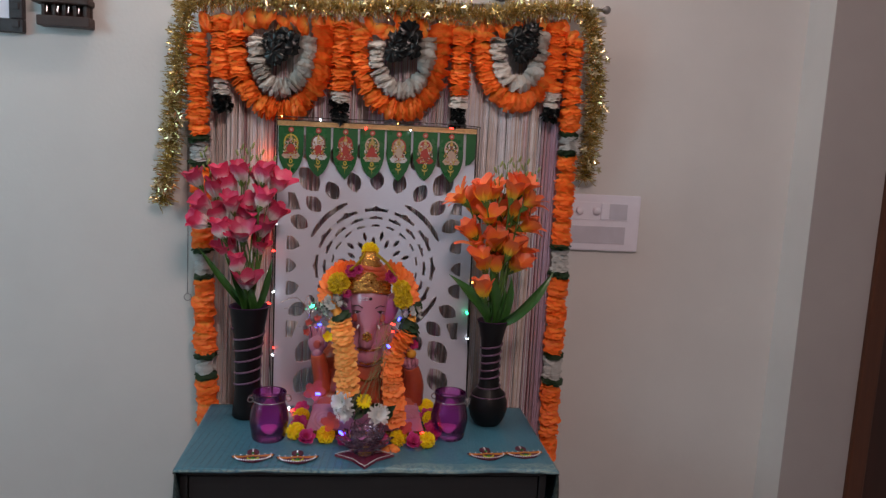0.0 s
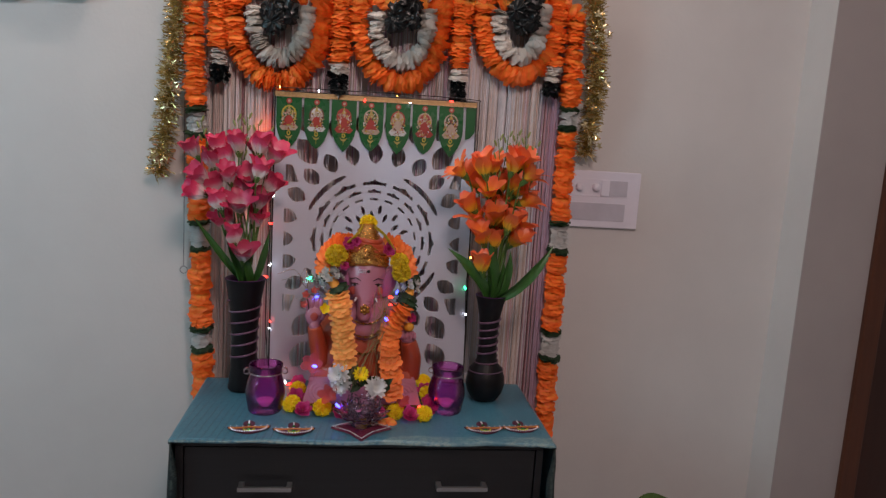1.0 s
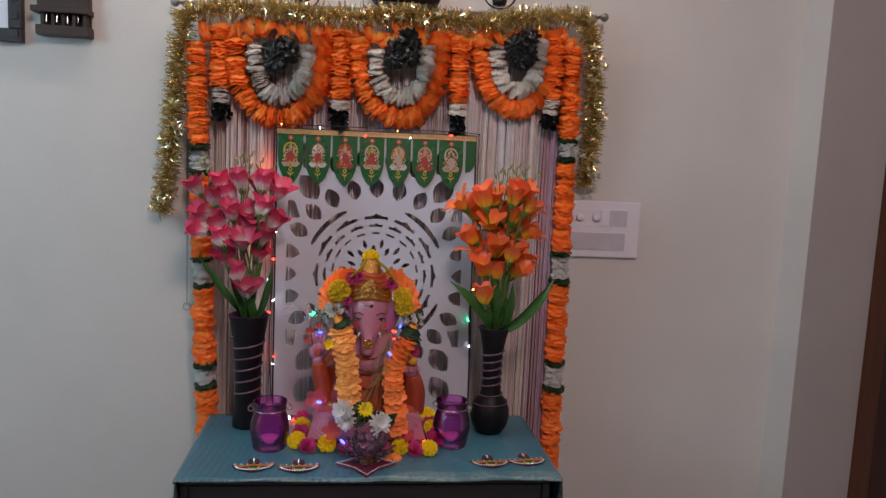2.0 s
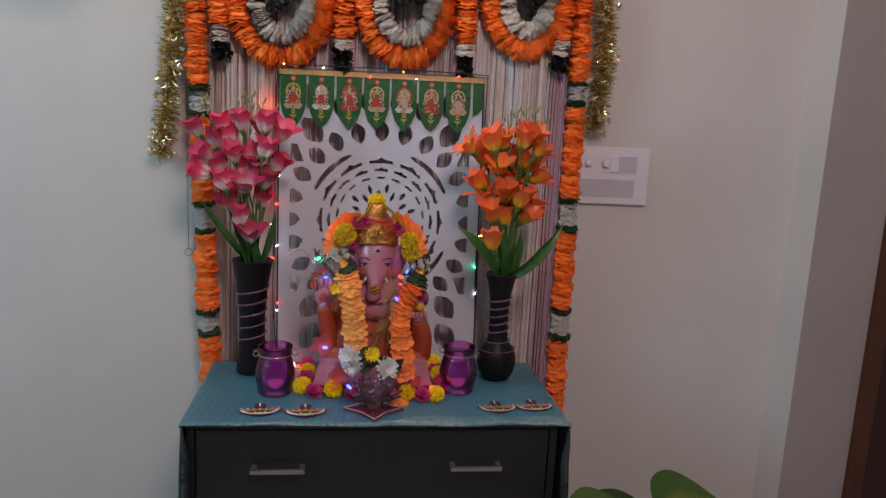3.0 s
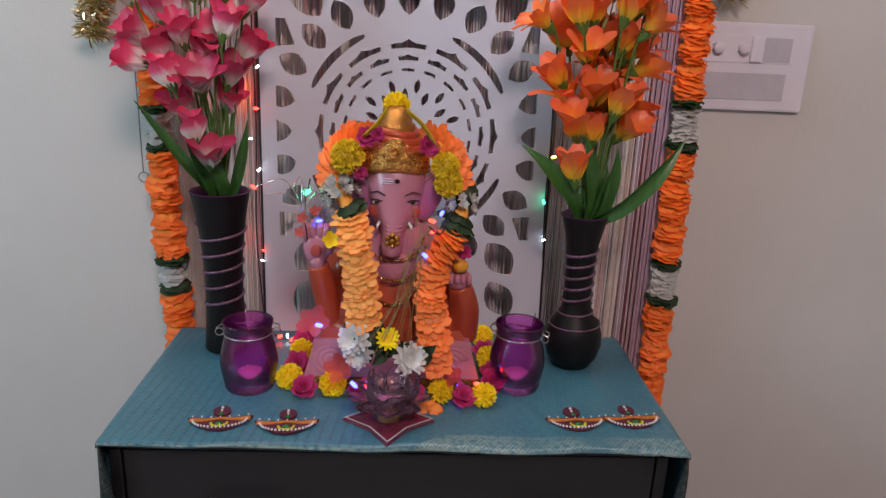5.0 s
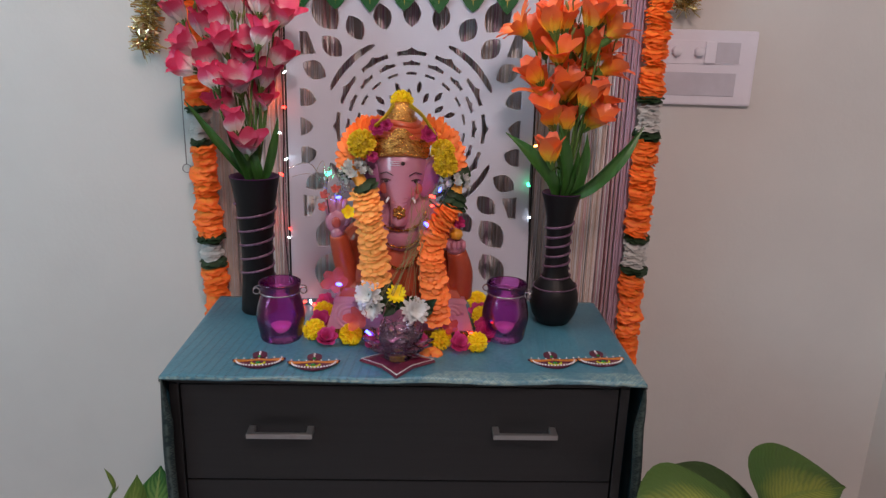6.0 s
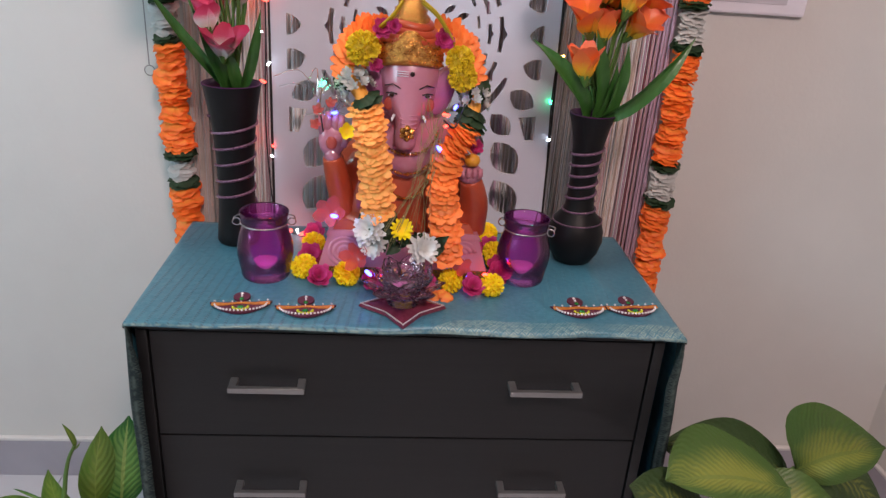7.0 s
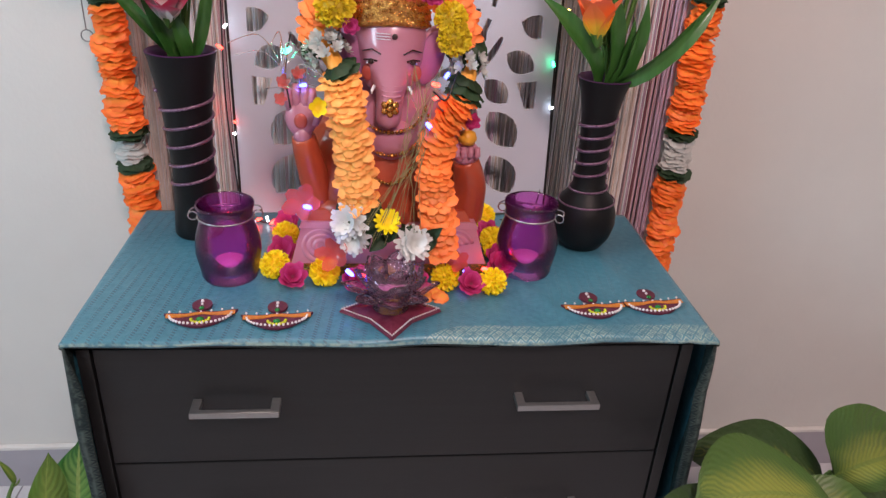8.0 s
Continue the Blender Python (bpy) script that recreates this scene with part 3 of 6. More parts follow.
def petal_disc(seed, r, n=7, layers=2, lift=0.3, width=1.0, k1=4):
    """Rounded petals set round z, tilted up by lift."""
    g = random.Random(seed)
    bm = bmesh.new()
    uvl = bm.loops.layers.uv.new("UVMap")
    for ly in range(layers):
        for i in range(n):
            a = 6.2832 * (i + 0.5 * ly) / n + g.uniform(-0.12, 0.12)
            ln, wd = r * g.uniform(0.85, 1.08) * (1 - 0.22 * ly), r * width * 3.4 / n * g.uniform(0.85, 1.15)
            up, cup = lift * g.uniform(0.5, 1.5) + (0.35 if lift > 0 else 0.12) * ly, g.uniform(0.1, 0.4) * (1 if lift > 0 else -1)
            rows = []
            for j in range(k1):
                t = j / (k1 - 1)
                w = 0 if j == 0 else wd * (0.35 + 0.9 * math.sin(math.pi * min(1, t * 0.80 + 0.08)) ** 0.9) * (0.72 if j == k1 - 1 else 1)
                row = []
                for s in (-1, 0, 1):
                    x, y, z = ln * t, s * w / 2, up * ln * t * t + cup * w * 0.5 * s * s + ly * 0.07 * r * (j > 0)
                    row.append(bm.verts.new((x * math.cos(a) - y * math.sin(a), x * math.sin(a) + y * math.cos(a), z)))
                rows.append(row)
            for j in range(k1 - 1):
                for s in range(2):
                    f = bm.faces.new((rows[j][s], rows[j][s + 1], rows[j + 1][s + 1], rows[j + 1][s]))
                    for lo, v in zip(f.loops, (j, j, j + 1, j + 1)):
                        lo[uvl].uv = (0.5, v / (k1 - 1))
                    f.smooth = True
    bmesh.ops.remove_doubles(bm, verts=bm.verts, dist=r * 1e-4)
    me = bpy.data.meshes.new("petals")
    bm.to_mesh(me)
    bm.free()
    return me


def tuft(seed, r, n=150, flat=0.75):
    """A pompon of many short blunt petals, as of a marigold."""
    g = random.Random(seed)
    bm = bmesh.new()
    uvl = bm.loops.layers.uv.new("UVMap")
    ball((0, 0, 0), r * 0.74, r * 0.74, r * 0.74 * flat, 12, 8, bm)
    for _ in range(n):
        d = Vector((g.gauss(0, 1), g.gauss(0, 1), g.gauss(0.3, 1))).normalized()
        side = d.cross(Vector((g.gauss(0, 1), g.gauss(0, 1), g.gauss(0, 1)))).normalized()
        w = r * g.uniform(0.055, 0.095)
        base, tip = d * r * 0.68, (d + side.cross(d) * g.uniform(-0.25, 0.25)) * r * g.uniform(0.90, 1.03)
        vs = [bm.verts.new(Vector((p.x, p.y, p.z * flat))) for p in (base - side * w * 0.7, base + side * w * 0.7, tip + side * w, tip - side * w)]
        f = bm.faces.new(vs)
        for lo, q in zip(f.loops, (0.1, 0.1, 1, 1)):
            lo[uvl].uv = (0.5, q)
    me = bpy.data.meshes.new("tuft")
    bm.to_mesh(me)
    bm.free()
    return me


def dressed(meshes, material):
    out = []
    for me in meshes:
        me = me.copy()
        me.materials.clear()
        me.materials.append(material)
        out.append(me)
    return out


ORANGE = petal("orange_cloth_petal", ((0.0, (1.0, 0.58, 0.14)), (0.4, (1.0, 0.42, 0.07)), (0.8, (1.0, 0.25, 0.034)), (1.0, (1.0, 0.18, 0.026))), 0.5, 0.12, 0.14)
WHITE_P = petal("white_cloth_petal", ((0.0, (0.50, 0.48, 0.43)), (0.6, (0.66, 0.63, 0.57)), (1.0, (0.74, 0.71, 0.65))), 0.6, 0.08, 0.12)
GREEN_P = petal("dark_green_cloth_petal", ((0.0, (0.012, 0.03, 0.012)), (1.0, (0.018, 0.05, 0.018))), 0.6, 0.2)
BLACK_P = petal("green_black_cloth_petal", ((0.0, (0.003, 0.005, 0.006)), (1.0, (0.004, 0.007, 0.008))), 0.3, 0.3, 0.0)
PEACH_P = petal("orange_yellow_petal", ((0.0, (0.95, 0.42, 0.06)), (0.45, (1.0, 0.36, 0.08)), (1.0, (1.0, 0.22, 0.042))), 0.5, 0.18, 0.12)
GOLD_P = petal("golden_petal", ((0.0, (0.90, 0.58, 0.10)), (0.55, (1.0, 0.62, 0.17)), (1.0, (1.0, 0.37, 0.09))), 0.5, 0.18, 0.12)
YELLOW_P = petal("marigold_petal", ((0.0, (0.98, 0.68, 0.01)), (1.0, (1.0, 0.86, 0.012))), 0.6, 0.05, 0.2)
OLIVE_P = petal("dull_marigold_petal", ((0.0, (0.55, 0.38, 0.01)), (1.0, (0.86, 0.66, 0.02))), 0.6, 0.06, 0.2)
MAGENTA_P = petal("magenta_petal", ((0.0, (0.16, 0.006, 0.04)), (0.6, (0.46, 0.02, 0.14)), (1.0, (0.66, 0.07, 0.28))), 0.55, 0.1)
BAND_P = petal("greyish_white_petal", ((0.0, (0.34, 0.36, 0.34)), (1.0, (0.56, 0.57, 0.56))), 0.5, 0.08, 0.12)
SNOW_P = petal("white_daisy_petal", ((0.0, (0.62, 0.66, 0.64)), (1.0, (0.82, 0.83, 0.84))), 0.5, 0.04, 0.25)
RED_P = film("red_film_petal", (1.0, 0.20, 0.16), 0.62, 0.06)

RUF = [ruffle(20 + k, 1.0, n=34, jag=0.10, wave=0.085, droop=0.32) for k in range(6)]
RUF_O, RUF_W, RUF_G, RUF_S = (dressed(RUF, x) for x in (ORANGE, WHITE_P, GREEN_P, BAND_P))
RUF_B = dressed([ruffle(120 + k, 1.0, n=36, jag=0.42, wave=0.30, droop=0.25) for k in range(4)], BLACK_P)
DISC = [petal_disc(40 + k, 1.0, 8, 2, -0.38, 1.35) for k in range(4)]
DISC_P = dressed(DISC, PEACH_P)


def put(name, me, parent, at, direction, r, g, flat=1.0, label=""):
    """Places a shared mesh whose z axis points along direction."""
    ob = new(name, me)
    q = Vector(direction).normalized().to_track_quat("Z", "Y").to_matrix().to_4x4()
    ob.parent = parent
    ob.matrix_basis = Matrix.Translation(Vector(at)) @ q @ Matrix.Rotation(g.uniform(0, 6.28), 4, "Z") @ Matrix.Diagonal((r, r, r * flat, 1))
    if label:
        tagged(ob, label)
    return ob


def along(pts, step):
    """Even stations on a line: (place, direction, share of the length)."""
    pts = [Vector(p) for p in pts]
    lens = [0.0]
    for a, b in zip(pts, pts[1:]):
        lens.append(lens[-1] + (b - a).length)
    n = max(1, round(lens[-1] / step))
    out, i = [], 0
    for k in range(n + 1):
        s = lens[-1] * k / n
        while i < len(pts) - 2 and lens[i + 1] < s:
            i += 1
        d = pts[i + 1] - pts[i]
        out.append((pts[i] + d * ((s - lens[i]) / max(d.length, 1e-9)), d.normalized(), k / n))
    return out


def string_of(parent, pts, bands, r, step, g, flat=1.0, tilt=0.12, lean=0.0):
    """Blossoms along a line. bands: (share up to which, name, meshes)."""
    for p, d, s in along(pts, step):
        name, kinds, scale = next((b[1], b[2], b[3]) for b in bands if s <= b[0] + 1e-6)
        d = (d + Vector((g.uniform(-tilt, tilt), g.uniform(-tilt, tilt), g.uniform(-tilt, tilt)))).normalized()
        jig = Vector((g.uniform(-1, 1), g.uniform(-1, 1) * 0.6, 0)) * r * 0.07
        put(name, g.choice(kinds), parent, p + jig, -d + Vector((0, -lean, 0)), r * scale * g.uniform(0.86, 1.12), g, flat)


# ---------- side garlands, toran, tinsel ----------
g = random.Random(11)
O, Wb, Gb, Bb = ("orange_blossom", RUF_O), ("white_blossom", RUF_W), ("green_cuff", RUF_G), ("black_rosette", RUF_B)


def hanging(x0, x1, ztop, zs, zend, pitch, label):
    """A long garland: orange runs parted by white runs with green cuffs."""
    th = thing("flower_garland", label, "garland", group="hanging garlands")
    y = -0.060
    marks, z = [], ztop
    for a, b in zs:
        marks += [(z, a, O), (a, a - 0.014, Gb), (a - 0.014, b + 0.014, ("white_blossom", RUF_S)), (b + 0.014, b, Gb)]
        z = b
    marks.append((z, zend, O))
    part("string", tube([(x0, y, ztop), (x1, y, zend)], 0.0015, 5), THREADS[0], th)
    for a, b, (name, kinds) in marks:
        r = {"orange_blossom": 0.0290, "white_blossom": 0.0265, "green_cuff": 0.029}[name]
        step = pitch if name == "orange_blossom" else 0.012
        xa, xb = (x0 + (x1 - x0) * (ztop - q) / (ztop - zend) for q in (a, b))
        sh = step / 2 / max(a - b, 1e-6)
        string_of(th, [(xa + (xb - xa) * sh, y, a + (b - a) * sh), (xb - (xb - xa) * sh, y, b - (b - a) * sh)], [(1, name, kinds, 1)], r, step, g, 1.0, 0.20, 0.18)
    return th


hanging(-0.490, -0.448, 1.70, ((1.432, 1.352), (1.134, 1.046), (0.838, 0.766)), 0.58, 0.0145, "long orange cloth garland with white and green bands on the wall")
hanging(0.531, 0.538, 1.755, ((1.500, 1.434), (1.180, 1.088), (0.858, 0.768)), 0.53, 0.0130, "long orange cloth garland with white and green bands on the wall")

toran = thing("floral_toran", "orange and white cloth flower toran with three scallops and black rosettes", "toran")


def arch(x0, z0, xm, zm, x1, z1, y=-0.062):
    out = []
    for k in range(25):
        a = math.pi * k / 24
        cx, hw = (x0 + x1) / 2, (x1 - x0) / 2
        zt = z0 + (z1 - z0) * k / 24
        out.append((cx - hw * math.cos(a) + (xm - cx) * math.sin(a), y, zt - (zt - zm) * math.sin(a) ** 0.75))
    return out


for a in ((-0.390, 1.705, -0.272, 1.504, -0.158, 1.72), (-0.066, 1.73, 0.051, 1.522, 0.158, 1.738), (0.271, 1.748, 0.372, 1.568, 0.474, 1.765)):
    string_of(toran, arch(*a), [(1, *O, 1)], 0.0315, 0.0150, g, 1.0, 0.22, 0.16)
for a in ((-0.332, 1.69, -0.266, 1.562, -0.196, 1.69), (-0.018, 1.70, 0.053, 1.575, 0.122, 1.71), (0.311, 1.73, 0.373, 1.612, 0.431, 1.738)):
    string_of(toran, arch(*a, -0.078), [(1, *Wb, 1)], 0.0245, 0.0105, g, 0.8, 0.3, 0.2)
for x, z in ((-0.268, 1.671), (0.052, 1.690), (0.381, 1.712)):
    for k in range(14):
        lobe = -0.020 if k % 2 else 0.022
        d = Vector((lobe * 25 + g.uniform(-0.5, 0.5), -1, g.uniform(-0.7, 0.7)))
        put("black_rosette", g.choice(RUF_B), toran, (x + lobe + g.uniform(-0.012, 0.012), -0.095 + g.uniform(-0.014, 0.01), z + 0.010 + lobe * 0.4 + g.uniform(-0.030, 0.030)), d, g.uniform(0.021, 0.030), g, 1.5)
for x, z0, z1 in ((-0.424, 1.74, 1.503), (-0.112, 1.745, 1.490), (0.213, 1.75, 1.497), (0.474, 1.765, 1.525)):
    string_of(toran, [(x, -0.064, z0), (x + 0.002, -0.064, z1)], [(0.66, *O, 1.0), (0.82, *Wb, 0.85), (1, *Bb, 0.80)], 0.030, 0.0150, g, 1.0, 0.18, 0.16)
for k in range(46):
    x = -0.47 + 0.98 * k / 45
    put("orange_blossom", g.choice(RUF_O), toran, (x + g.uniform(-0.01, 0.01), -0.060, 1.738 + 0.036 * (x + 0.46) + g.uniform(-0.022, 0.012)), (g.uniform(-0.9, 0.9), -0.35, g.uniform(-0.2, 0.8)), 0.029, g)

GOLD_FOIL = mat("gold_tinsel", (0.82, 0.69, 0.35), (0.52, 0.40, 0.15), 40, 0.22, 0.8)
SILVER_FOIL = mat("pale_gold_foil", (0.75, 0.66, 0.42), (0.6, 0.52, 0.3), 40, 0.2, 1.0)


def tinsel(pts, r, per_m, name, parent):
    gg = random.Random(name + str(len(pts)) + str(pts[0]))
    bm = tube(pts, 0.0025, 5)
    st = along(pts, 0.002)
    total = int(per_m * len(st) * 0.002)
    for _ in range(total):
        p, d, s = gg.choice(st)
        o = Vector((gg.gauss(0, 1), gg.gauss(0, 1), gg.gauss(0, 1)))
        o = (o - d * o.dot(d) * 0.6).normalized()
        ln = r * gg.uniform(0.45, 1.1)
        side = o.cross(Vector((gg.gauss(0, 1), gg.gauss(0, 1), gg.gauss(0, 1)))).normalized() * gg.uniform(0.0009, 0.0017)
        q = p + Vector((gg.gauss(0, 0.003), gg.gauss(0, 0.003), gg.gauss(0, 0.003)))
        bend = o.cross(side).normalized() * ln * gg.uniform(-0.2, 0.2)
        v = [bm.verts.new(c) for c in (q - side, q + side, q + o * ln * 0.6 + side + bend, q + o * ln * 0.6 - side + bend, q + o * ln + side, q + o * ln - side)]
        bm.faces.new(v[:4])
        bm.faces.new((v[3], v[2], v[4], v[5]))
    for v in bm.verts:
        v.co.y = min(v.co.y, -0.003)
    return tagged(part(name, bm, GOLD_FOIL, parent), kind="stuff")


tin = thing("tinsel_garland", "shiny gold tinsel garland with foil stars draped over the rod", "tinsel")
gt = random.Random(3)
lines = {
    "top_fringe": smooth_line([(-0.51, -0.075, 1.760), (-0.36, -0.08, 1.788), (-0.15, -0.08, 1.778), (0.05, -0.08, 1.794), (0.26, -0.08, 1.790), (0.42, -0.08, 1.815), (0.56, -0.075, 1.824)], 8),
    "left_fringe": smooth_line([(-0.51, -0.075, 1.765), (-0.527, -0.07, 1.65), (-0.546, -0.05, 1.5), (-0.562, -0.035, 1.36), (-0.584, -0.03, 1.24)], 8),
    "right_fringe": smooth_line([(0.56, -0.075, 1.82), (0.590, -0.07, 1.70), (0.606, -0.05, 1.56), (0.604, -0.04, 1.46), (0.596, -0.035, 1.36)], 8),
}
for nm, pts in lines.items():
    tinsel(pts, 0.035 if nm == "top_fringe" else 0.036, 5000, nm, tin)
STAR = bmesh.new()
for k in range(5):
    a = 1.2566 * k
    pts = [(0, 0, 0.1), (0.45 * math.cos(a - 0.63), 0.45 * math.sin(a - 0.63), 0), (math.cos(a), math.sin(a), 0.12), (0.45 * math.cos(a + 0.63), 0.45 * math.sin(a + 0.63), 0)]
    STAR.faces.new([STAR.verts.new(p) for p in pts])
star_me = bpy.data.meshes.new("star")
STAR.to_mesh(star_me)
STAR.free()
star_me.materials.append(SILVER_FOIL)
for nm, pts in lines.items():
    st = along(pts, 0.005)
    for _ in range(26 if nm == "top_fringe" else 18):
        p, d, s = gt.choice(st)
        q = p + Vector((gt.uniform(-0.03, 0.03), -gt.uniform(0.015, 0.03), gt.uniform(-0.025, 0.025)))
        put("foil_star", star_me, tin, q, (gt.uniform(-0.7, 0.7), -1, gt.uniform(-0.2, 0.9)), gt.uniform(0.011, 0.017), gt)

# ---------- green pennant bunting ----------
GREEN_FOIL = mat("green_print", (0.012, 0.115, 0.030), (0.010, 0.085, 0.024), 14, 0.28, coat=0.4)
GOLD_TRIM = mat("gold_trim", (0.40, 0.24, 0.10), (0.55, 0.38, 0.18), 180, 0.4, 0.5, bump=0.4, bscale=400)
PRINTS = {n: mat("print_" + n, c, None, 90, 0.3) for n, c in (("red", (0.40, 0.050, 0.040)), ("gold", (0.48, 0.36, 0.11)), ("cream", (0.52, 0.41, 0.33)), ("white", (0.66, 0.67, 0.68)), ("yellow", (0.58, 0.45, 0.06)), ("brown", (0.16, 0.06, 0.04)))}
bunting = thing("pennant_bunting", "glossy green paper bunting of seven pennants with gold trim", "bunting", (0.000, -0.0865, 1.350))
bunting.rotation_euler = (radians(-3.4), radians(-0.6), 0)
bunting.scale = (1.012, 1, 1)


def flat(pts, y, bm=None, thick=0.0006):
    bm = bm or bmesh.new()
    a = [bm.verts.new((x, y, z)) for x, z in pts]
    b = [bm.verts.new((x, y + thick, z)) for x, z in pts]
    bm.faces.new(a)
    bm.faces.new(b[::-1])
    for i in range(len(pts)):
        bm.faces.new((a[i - 1], b[i - 1], b[i], a[i]))
    bmesh.ops.recalc_face_normals(bm, faces=bm.faces)
    return bm


def oval(cx, cz, rx, rz, n=18, top=1.0):
    return [(cx + rx * math.cos(6.2832 * k / n), cz + rz * (top if math.sin(6.2832 * k / n) > 0 else 1) * math.sin(6.2832 * k / n)) for k in range(n)]


def pennant(cx, w, colours, k):
    z1, z0, zt = 0.118, 0.054, -0.020 + 0.005 * (k % 2)
    pts = [(cx - w / 2, z1), (cx - w / 2, z0)]
    pts += [(cx - w / 2 * q, zz) for q, zz in ((0.97, 0.040), (0.86, 0.024), (0.66, 0.008), (0.36, -0.006))] + [(cx, zt)]
    pts += [(cx + w / 2 * q, zz) for q, zz in ((0.36, -0.006), (0.66, 0.008), (0.86, 0.024), (0.97, 0.040))] + [(cx + w / 2, z0), (cx + w / 2, z1)]
    pn = part("pennant", flat(pts, 0.001 * (k % 2)), GREEN_FOIL, bunting)
    c1, c2, c3 = colours
    y = 0.001 * (k % 2) - 0.0005
    gk = random.Random(60 + k)

    def emblem(pts, y):
        return flat([(cx + (x - cx) * 1.30, 0.064 + (z - 0.064) * 1.22) for x, z in pts], y)

    part("dot", flat(oval(cx, 0.108, 0.0072, 0.0072), y - 0.0002), PRINTS["red"], pn)
    part("dot_heart", flat(oval(cx, 0.108, 0.0034, 0.0034), y - 0.0008), PRINTS["cream"], pn)
    # an ornate emblem: halo, seat, robe, arms, crown and scattered jewels
    part("halo", emblem(oval(cx, 0.072, 0.0150, 0.0190), y - 0.0001), PRINTS[c1], pn)
    part("halo_heart", emblem(oval(cx, 0.072, 0.0118, 0.0160), y - 0.0004), GREEN_FOIL if k % 3 == 0 else PRINTS[c3], pn)
    part("seat", emblem([(cx - 0.0185, 0.044), (cx - 0.013, 0.037), (cx + 0.013, 0.037), (cx + 0.0185, 0.044), (cx + 0.012, 0.052), (cx, 0.049), (cx - 0.012, 0.052)], y - 0.0007), PRINTS[("cream", "white", "red")[k % 3]], pn)
    part("robe", emblem([(cx - 0.013, 0.047), (cx + 0.013, 0.047), (cx + 0.006, 0.066), (cx, 0.070), (cx - 0.006, 0.066)], y - 0.0010), PRINTS["red" if k % 2 else c3], pn)
    part("face", emblem(oval(cx, 0.075, 0.0036, 0.0046, 12), y - 0.0013), PRINTS[c2], pn)
    part("crown", emblem([(cx - 0.0042, 0.079), (cx + 0.0042, 0.079), (cx + 0.0022, 0.085), (cx, 0.094), (cx - 0.0022, 0.085)], y - 0.0013), PRINTS["gold"], pn)
    for s in (-1, 1):
        for x2, z2 in ((0.0125, 0.076), (0.0135, 0.062)):
            part("arm", emblem([(cx + s * 0.004, 0.068), (cx + s * x2, z2 - 0.0012), (cx + s * x2, z2 + 0.0016), (cx + s * 0.004, 0.0705)], y - 0.0016), PRINTS[c2], pn)
    for _ in range(72):
        a, rr = gk.uniform(0, 6.2832), gk.uniform(0.2, 1.0) ** 0.5
        part("jewel", emblem(oval(cx + 0.0155 * rr * math.cos(a), 0.060 + 0.024 * rr * math.sin(a), gk.uniform(0.0008, 0.0021), gk.uniform(0.0008, 0.0027), 6), y - 0.0019), PRINTS[gk.choice(("gold", "cream", "red", "brown", "yellow", "white"))], pn)
    part("drop", flat(oval(cx, 0.024, 0.0050, 0.0065, 14), y - 0.0002), PRINTS["yellow"], pn)
    part("drop_heart", flat(oval(cx, 0.024, 0.0024, 0.0034, 10), y - 0.0008), GREEN_FOIL, pn)
    part("crescent", flat([(cx - 0.0095, 0.019), (cx - 0.006, 0.011), (cx, 0.008), (cx + 0.006, 0.011), (cx + 0.0095, 0.019), (cx + 0.005, 0.015), (cx, 0.014), (cx - 0.005, 0.015)], y - 0.0005), PRINTS["gold"], pn)
    part("stalk", flat([(cx - 0.0009, 0.008), (cx, -0.004), (cx + 0.0009, 0.008)], y - 0.0002), PRINTS["yellow"], pn)


sets = (("yellow", "cream", "red"), ("brown", "cream", "white"), ("red", "cream", "red"), ("cream", "gold", "red"), ("red", "gold", "cream"), ("cream", "cream", "red"), ("cream", "brown", "cream"))
for k, c in enumerate(sets):
    pennant(-0.232 + 0.0715 * k, 0.0655, c, k)
part("half_pennant", flat([(0.237, 0.118), (0.237, 0.03), (0.25, 0.035), (0.262, 0.05), (0.264, 0.118)], 0.0005), GREEN_FOIL, bunting)
part("trim_band", box(-0.268, 0.265, -0.0018, 0.0012, 0.1185, 0.131), GOLD_TRIM, bunting, "speckled gold trim")

# ---------- vases ----------
PURPLE_GLITTER = mat("purple_glitter", (0.10, 0.03, 0.09), (0.32, 0.20, 0.28), 300, 0.3, 0.5, bump=0.3, bscale=500)
PURPLE_IN = mat("purple_glaze", (0.075, 0.012, 0.085), None, 20, 0.4)


def coil(f, z0, z1, turns, r=0.0016, tilt=0.0):
    pts = []
    n = int(turns * 28)
    for k in range(n + 1):
        a, z = 6.2832 * turns * k / n, z0 + (z1 - z0) * k / n
        pts.append(((f(z) + 0.0015) * math.cos(a), (f(z) + 0.0015) * math.sin(a), z + tilt * math.cos(a)))
    return tube(pts, r, 6)


def radius_at(profile):
    def f(z):
        for (r0, z0), (r1, z1) in zip(profile, profile[1:]):
            if z0 <= z <= z1:
                return r0 + (r1 - r0) * (z - z0) / max(z1 - z0, 1e-9)
        return profile[-1][0]
    return f


def vase(at, profile, coils, label):
    th = thing("vase", label, "vase", at, group="black vases")
    inner = [(max(r - 0.004, 0.003), z) for r, z in profile[::-1] if z > 0.02]
    prof = [(0.0, 0.0)] + profile
    part("body", lathe(prof, 40), MATT_BLACK, th, smooth=True)
    part("lining", lathe([(profile[-1][0], profile[-1][1])] + [(profile[-1][0] - 0.002, profile[-1][1] + 0.0015)] + inner + [(0.0, 0.02)], 40), PURPLE_IN, th, "purple lining", True)
    f = radius_at(profile)
    for z0, z1, turns, r in coils:
        part("wire_coil", coil(f, z0, z1, turns, r, 0.002), PURPLE_GLITTER, th, "glittering purple wire", True)
    return th


